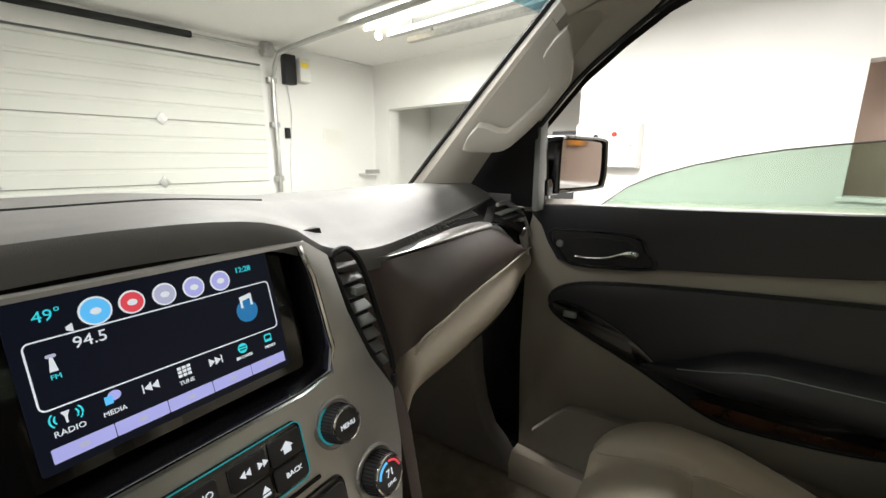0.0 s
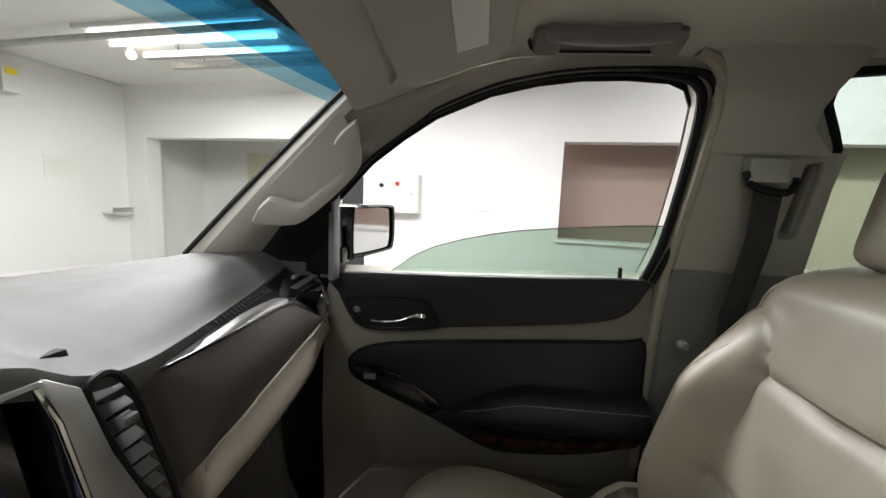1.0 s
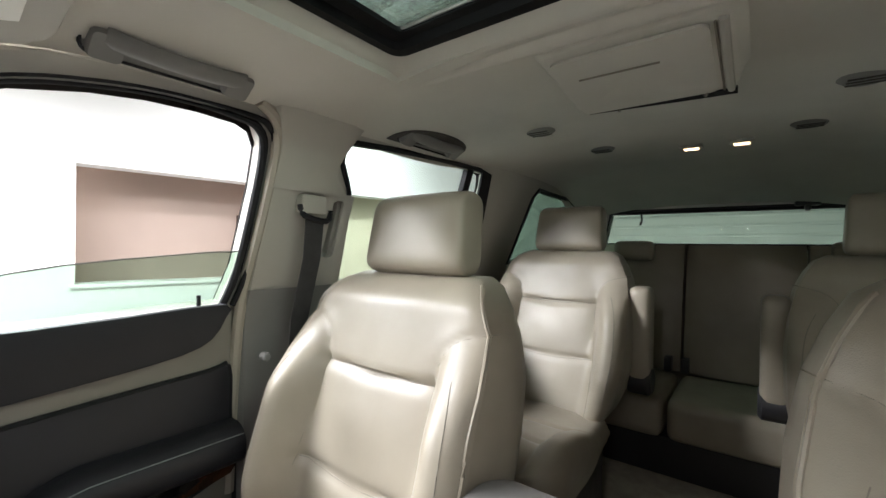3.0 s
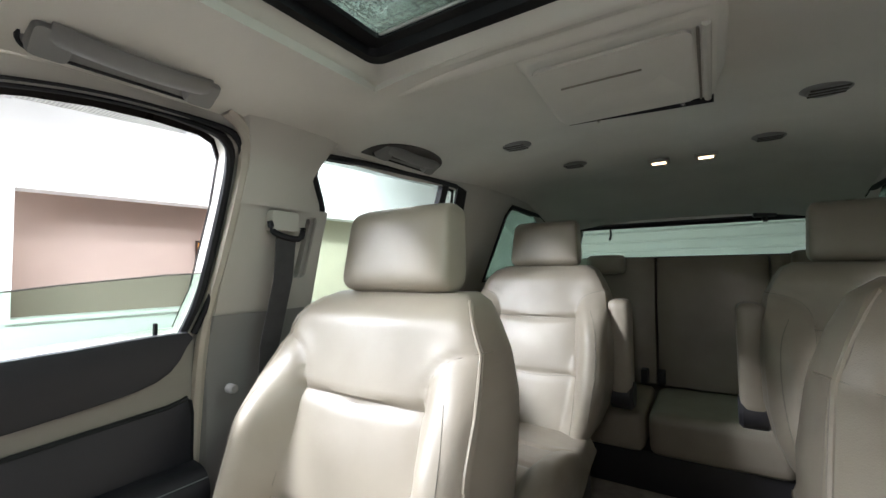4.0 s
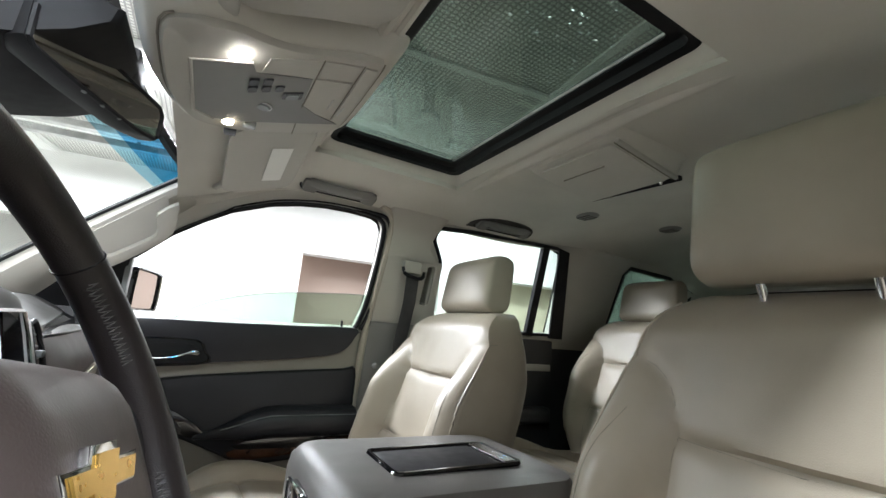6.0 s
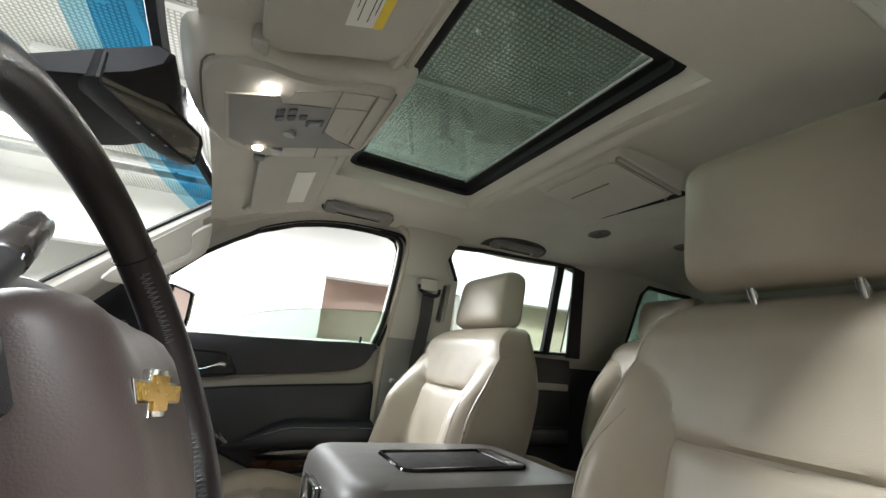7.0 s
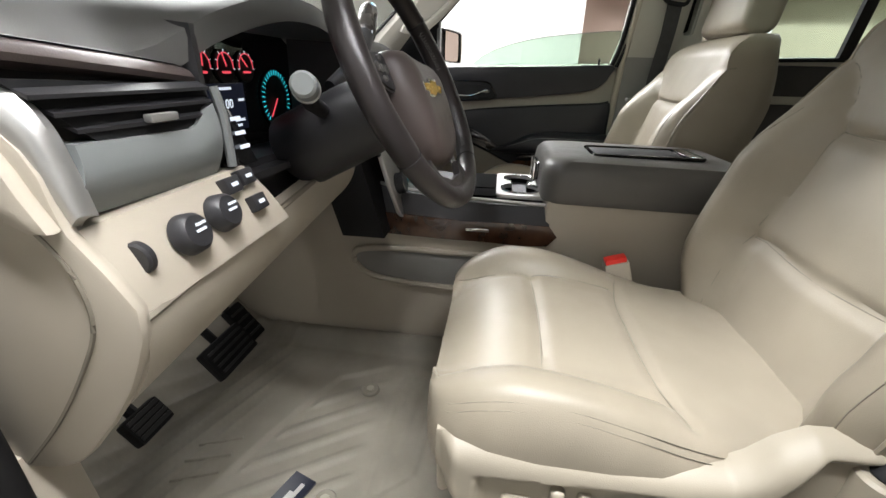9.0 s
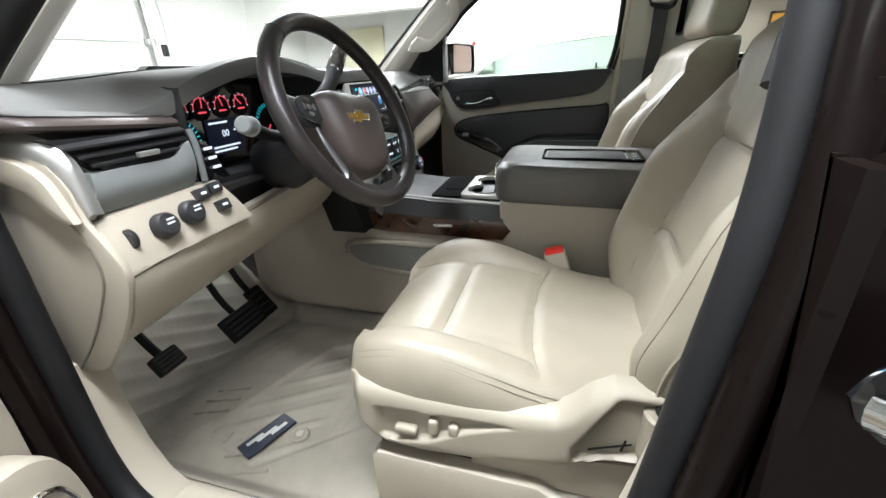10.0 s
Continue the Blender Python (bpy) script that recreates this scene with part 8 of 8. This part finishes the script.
for k in range(3):
    part("button", cyl(mq @ Vector((-0.03 + 0.03 * k, -0.003, -0.034)), mq @ Vector((-0.03 + 0.03 * k, -0.0068, -0.0335)), 0.0032, n=12, bevel=0.0008), GREY, rv, "grey mirror button")
part("stem", tube([mq @ Vector((0, 0.03, 0)), Vector((0.045, 0.675, 1.605)), Vector((0.045, 0.70, 1.615))], 0.011, 8), DARK, rv)
wedge = [(0.757, 1.577), (0.757, 1.562), (0.749, 1.558), (0.690, 1.576), (0.640, 1.602), (0.608, 1.628), (0.604, 1.648), (0.622, 1.654), (0.690, 1.616)]
part("sensor_box", loft([[Vector((x, 0.69 + (y - 0.69) * k, 1.61 + (z - 1.61) * k)) for y, z in wedge] for x, k in ((-0.075, 0.93), (-0.070, 1.0), (0.145, 1.0), (0.152, 0.93))]), BLACK, rv, "black sensor housing")
part("sensor_mount", box(0.055, 0.140, 0.605, 0.665, 1.625, 1.676, r=0.008), BLACK, rv, "black mount at the windshield")
tagged(rv, "black rear-view mirror hung at the windshield", "mirror")

# folded roof screen, dome lamps, roof vents, hooks
ds = empty("roof_screen", (XC, -0.45, 1.75))
sd = lambda y: 0.014 + 0.032 * min(1, max(0, (-0.245 - y) / 0.24))
sring = lambda k, f: [under(0.042 + x * k, -0.37 + (y + 0.37) * k, -0.002 + (sd(y) + 0.002) * f) for x, y in rounded(-0.142, 0.142, -0.492, -0.243, 0.03, 5)]
part("housing", loft([sring(1.10, 0.0), sring(1.04, 0.35), sring(1.0, 0.80), sring(0.985, 0.95), sring(0.96, 1.0), sring(0.7, 1.0), sring(0.3, 1.0)]), LINER, ds, "beige screen housing")
part("flap", loft([[under(x, y, sd(y) + d) for x, y in rounded(-0.068, 0.172, -0.480, -0.268, 0.014)] for d in (-0.001, 0.004)]), LINER, ds, "folded screen flap")
part("end_rim", tube([under(-0.086, y, sd(y) + 0.001) for y in (-0.262, -0.32, -0.40, -0.484)], 0.0065, 8), PILLAR, ds, "pale rim at the end of the screen")
part("end_gap", tube([under(-0.0755, y, sd(y) + 0.0015) for y in (-0.268, -0.32, -0.40, -0.484)], 0.0022, 6), SEAM, ds)
# solid black wedge paints the darkness of the gap
part("gap", loft([[under(x, y, sd(y) + d) for y, d in ((-0.481, -0.002), (-0.481 - w, -0.002), (-0.481 - w, 0.0035 + w * 0.4), (-0.481, 0.0035))] for x, w in ((0.165, 0.001), (0.10, 0.004), (-0.02, 0.010), (-0.095, 0.012))]), BLACK, ds, "black wedge in place of the dark gap behind the flap")
part("finger_slot", tube([under(0.138, -0.335, sd(-0.335) + 0.004), under(0.005, -0.335, sd(-0.335) + 0.004)], 0.0026, 6), SEAM, ds)
for x in (0.106, -0.046):
    c = under(x, -0.484, sd(-0.484) + 0.003)
    part("latch", cyl(c, c - Vector((0, 0, 0.005)), 0.005, 0.003, n=12, bevel=0.001), CHROME, ds, "small chrome latch")
tagged(ds, "beige fold-down roof screen, closed", "roof screen")
for x in (0.065, -0.08):
    d = empty("dome_lamp", under(x, -1.28))
    part("bezel", box(x - 0.035, x + 0.035, -1.31, -1.25, roof(x, -1.28) - 0.010, roof(x, -1.28) + 0.004, r=0.004), PILLAR, d)
    part("lens", box(x - 0.022, x + 0.022, -1.295, -1.265, roof(x, -1.28) - 0.0125, roof(x, -1.28) - 0.009, r=0.001), glow("dome_glow", (1.0, 0.72, 0.42), 2.2), d, "warm glowing lens")
    tagged(d, "small lit dome lamp in the headliner", "dome lamp", group="dome lamps")
for x, y in ((0.38, -0.70), (0.33, -1.13), (-0.29, -0.70), (-0.24, -1.13)):
    v = empty("roof_vent", under(x, y))
    part("ring", cyl(under(x, y, -0.004), under(x, y, 0.007), 0.045, 0.038, n=28, bevel=0.003), HANDLE, v)
    for k in range(3):
        part("slat", box(x - 0.030, x + 0.030, y - 0.022 + 0.018 * k, y - 0.014 + 0.018 * k, roof(x, y) - 0.0085, roof(x, y) - 0.006, r=0.001), POCKET, v)
    tagged(v, "round grey-beige air vent in the headliner", "roof vent", group="roof vents")
hk = empty("brake_lamp", (-0.30, -2.08, 1.64))
part("case", box(-0.35, -0.26, -2.12, -2.06, 1.645, 1.675, r=0.008), DARK, hk)
part("latch", cyl((-0.305, -2.08, 1.645), (-0.305, -2.08, 1.62), 0.014, 0.01, n=16), DARK, hk)
tagged(hk, "small dark fitting over the rear window", "fitting")
wp = empty("wiper_hook", (0.39, -2.12, 1.60))
part("hook", tube(smooth_path([(0.40, -2.115, 1.64), (0.395, -2.112, 1.60), (0.405, -2.115, 1.57)], 4), 0.006, 6), BLACK, wp)
tagged(wp, "black hook beside the rear window", "hook")

# ---- seat belts ----
for s in (1, -1):
    sb = empty("seat_belt", (side(s, 0.75), -0.2, 1.5))
    X = lambda x, s=s: side(s, x)
    tx = wx(1.51) - 0.040
    part("guide_ring", tube(smooth_path([(X(tx - 0.012), -0.135, 1.525), (X(tx - 0.016), -0.145, 1.500), (X(tx - 0.016), -0.205, 1.490), (X(tx - 0.012), -0.220, 1.515)], 4), 0.007, 8), BLACK, sb, "black belt guide")
    part("guide_cap", box(*sorted((X(tx - 0.020), X(tx + 0.008))), -0.205, -0.135, 1.505, 1.55, r=0.008), PILLAR, sb)
    rows = []
    for x, y0, y1, z in ((tx - 0.012, -0.150, -0.200, 1.497), (tx + 0.0, -0.152, -0.200, 1.40), (tx + 0.045, -0.150, -0.198, 1.25), (tx + 0.055, -0.145, -0.193, 1.0), (tx + 0.055, -0.14, -0.188, 0.72)):
        rows.append([Vector((X(x), y0, z)), Vector((X(x), y1, z)), Vector((X(x - 0.002), y1, z)), Vector((X(x - 0.002), y0, z))])
    part("webbing", loft(rows), WEB, sb, "black belt webbing")
    part("button_stop", cyl((X(0.80), -0.10, 1.17), (X(0.775), -0.10, 1.17), 0.010, n=16, bevel=0.003), HANDLE, sb, "grey round stud")
    tagged(sb, "black seat belt hanging at the door pillar", "seat belt", group="seat belts")

# ---- driver's doorway and open door ----
dw = empty("rear_side_door", (-0.86, -0.5, 0.5))
part("skin", sheet(lambda u, v: Vector((-0.868 - 0.055 * math.sin(min(1, v * 1.15) * 2.6) - 0.008, -0.02 - 1.05 * u, 1.262 - 0.75 * v)), 20, 16, (0.02, 0, 0)), PAINT, dw, "glossy dark brown painted door skin")
part("edge", loft([[Vector((x, y, z)) for x, y in ((-0.85, -0.02), (-0.905, -0.02), (-0.91, -0.032), (-0.85, -0.032))] for z in (0.52, 1.26)]), PAINT, dw)
hb = part("handle", tube(smooth_path([(-0.945, -0.035, 1.150), (-0.965, -0.06, 1.155), (-0.965, -0.15, 1.155), (-0.945, -0.19, 1.150)], 5), 0.010, 10), CHROME, dw, "chrome pull handle")
part("handle_cup", plate(smooth_path([Vector((-0.932, y, z)) for y, z in ((-0.03, 1.15), (-0.07, 1.19), (-0.15, 1.19), (-0.19, 1.15), (-0.15, 1.115), (-0.07, 1.115))], 3, loop=True), (-0.004, 0, 0), bevel=0.001), GLOSS, dw)
tagged(dw, "closed rear door, glossy dark brown, seen from outside", "car door")
fj = empty("door_jamb", (-0.85, 0.4, 0.55))
OPEN = [(-0.67, -0.045, 1.72), (-0.735, -0.035, 1.60), (-0.83, -0.018, 1.28), (-0.856, 0.004, 1.10), (-0.862, 0.038, 0.85), (-0.862, 0.10, 0.70), (-0.858, 0.22, 0.635), (-0.852, 0.45, 0.622), (-0.850, 0.64, 0.622), (-0.844, 0.752, 0.658), (-0.840, 0.800, 0.75), (-0.838, 0.809, 0.95), (-0.838, 0.809, 1.08), (-0.836, 0.808, 1.20), (-0.828, 0.780, 1.28), (-0.79, 0.70, 1.38), (-0.72, 0.58, 1.52), (-0.66, 0.47, 1.62)]
part("seal", tube(smooth_path(OPEN, 6), 0.018, 12, up=(1, 0, 0.01)), BLACK, fj, "thick black door seal")
CY, CZ = 0.42, 1.05
flange = [p + Vector((-0.024, 0.018 * (p.y - CY) / math.hypot(p.y - CY, p.z - CZ), 0.018 * (p.z - CZ) / math.hypot(p.y - CY, p.z - CZ))) for p in smooth_path(OPEN, 6)]
part("flange", tube(flange, 0.017, 10, up=(1, 0, 0.01)), PAINT, fj, "dark painted flange behind the seal")
part("b_post", plate([Vector((-0.84, y, z)) for y, z in ((-0.03, 1.30), (0.01, 1.0), (0.05, 0.80), (0.12, 0.66), (0.20, 0.60), (-0.10, 0.60), (-0.10, 1.30))], (-0.03, 0, 0), bevel=0.004), PAINT, fj, "dark painted door post")
part("b_post_trim", tube(smooth_path([(-0.815, -0.035, 1.30), (-0.836, -0.004, 1.08), (-0.842, 0.045, 0.84), (-0.848, 0.11, 0.70), (-0.85, 0.22, 0.645)], 6), 0.016, 8), TRIM, fj, "beige pillar edge")
part("a_post", plate([Vector((-0.862, y, z)) for y, z in ((0.64, 0.58), (0.77, 0.63), (0.815, 0.76), (0.825, 1.0), (0.82, 1.15), (0.785, 1.28), (0.97, 1.28), (0.97, 0.58))], (-0.035, 0, 0), bevel=0.004), PAINT, fj, "dark painted front door post")
part("outer_post", plate([Vector((wx(z, -1) - 0.048, y, z)) for y, z in ((-0.03, 1.255), (-0.06, 1.45), (-0.08, 1.60), (-0.09, 1.70), (-0.40, 1.72), (-0.40, 1.255))], (-0.02, 0, 0), bevel=0.004), PAINT, fj, "glossy black outer pillar")
part("hinge_face", box(-0.985, -0.862, 0.868, 0.885, 0.45, 1.29, r=0.004), PAINT, fj, "dark painted hinge face")
part("step", box(-0.96, -0.868, -0.02, 0.76, 0.585, 0.600, r=0.004), PAINT, fj)
part("sill_plate", box(-0.795, -0.770, 0.325, 0.400, 0.6275, 0.6305, r=0.001), PAPER, fj, "white sill plate")
part("check_strap", box(-0.935, -0.912, 0.845, 0.875, 0.84, 0.88, r=0.006), BLACK, fj, "steel door check")
tagged(fj, "dark painted door frame with black rubber seal", "door frame")
od = empty("open_door", (-0.925, 0.88, 0.6))
turn = Matrix.Translation((-0.927, 0.868, 0)) @ Matrix.Rotation(radians(-78), 4, "Z") @ Matrix.Translation((0.835, -0.70, 0))
def swing(ob):
    o_ = Matrix.Translation(od.location)
    ob.data.transform(o_.inverted() @ turn @ o_)
    return ob
front_door_panel(od, -0.795, -1, swing)
swing(part("skin", box(-0.90, -0.835, -0.06, 0.70, 0.5, 1.26, r=0.012), PAINT, od, "dark painted skin"))
swing(part("speaker_arch", plate(smooth_path([Vector((-0.764, y, z)) for y, z in ((0.70, 0.55), (0.70, 0.66), (0.697, 0.79), (0.685, 0.857), (0.654, 0.890), (0.607, 0.897), (0.57, 0.876), (0.535, 0.845), (0.50, 0.79), (0.47, 0.70), (0.46, 0.55))], 3, loop=True), (0.075, 0, 0), bevel=0.018), TRIM, od, "beige moulded pocket front"))
swing(part("chrome_line", tube(smooth_path([Vector((-0.687, y, z)) for y, z in ((0.560, 0.58), (0.568, 0.70), (0.592, 0.785), (0.628, 0.838), (0.655, 0.838), (0.672, 0.80), (0.680, 0.70), (0.681, 0.58))], 8), 0.0045, 8, up=(1, 0, 0)), CHROME, od, "chrome outline"))
tagged(od, "open driver's door with beige inner panel", "car door")
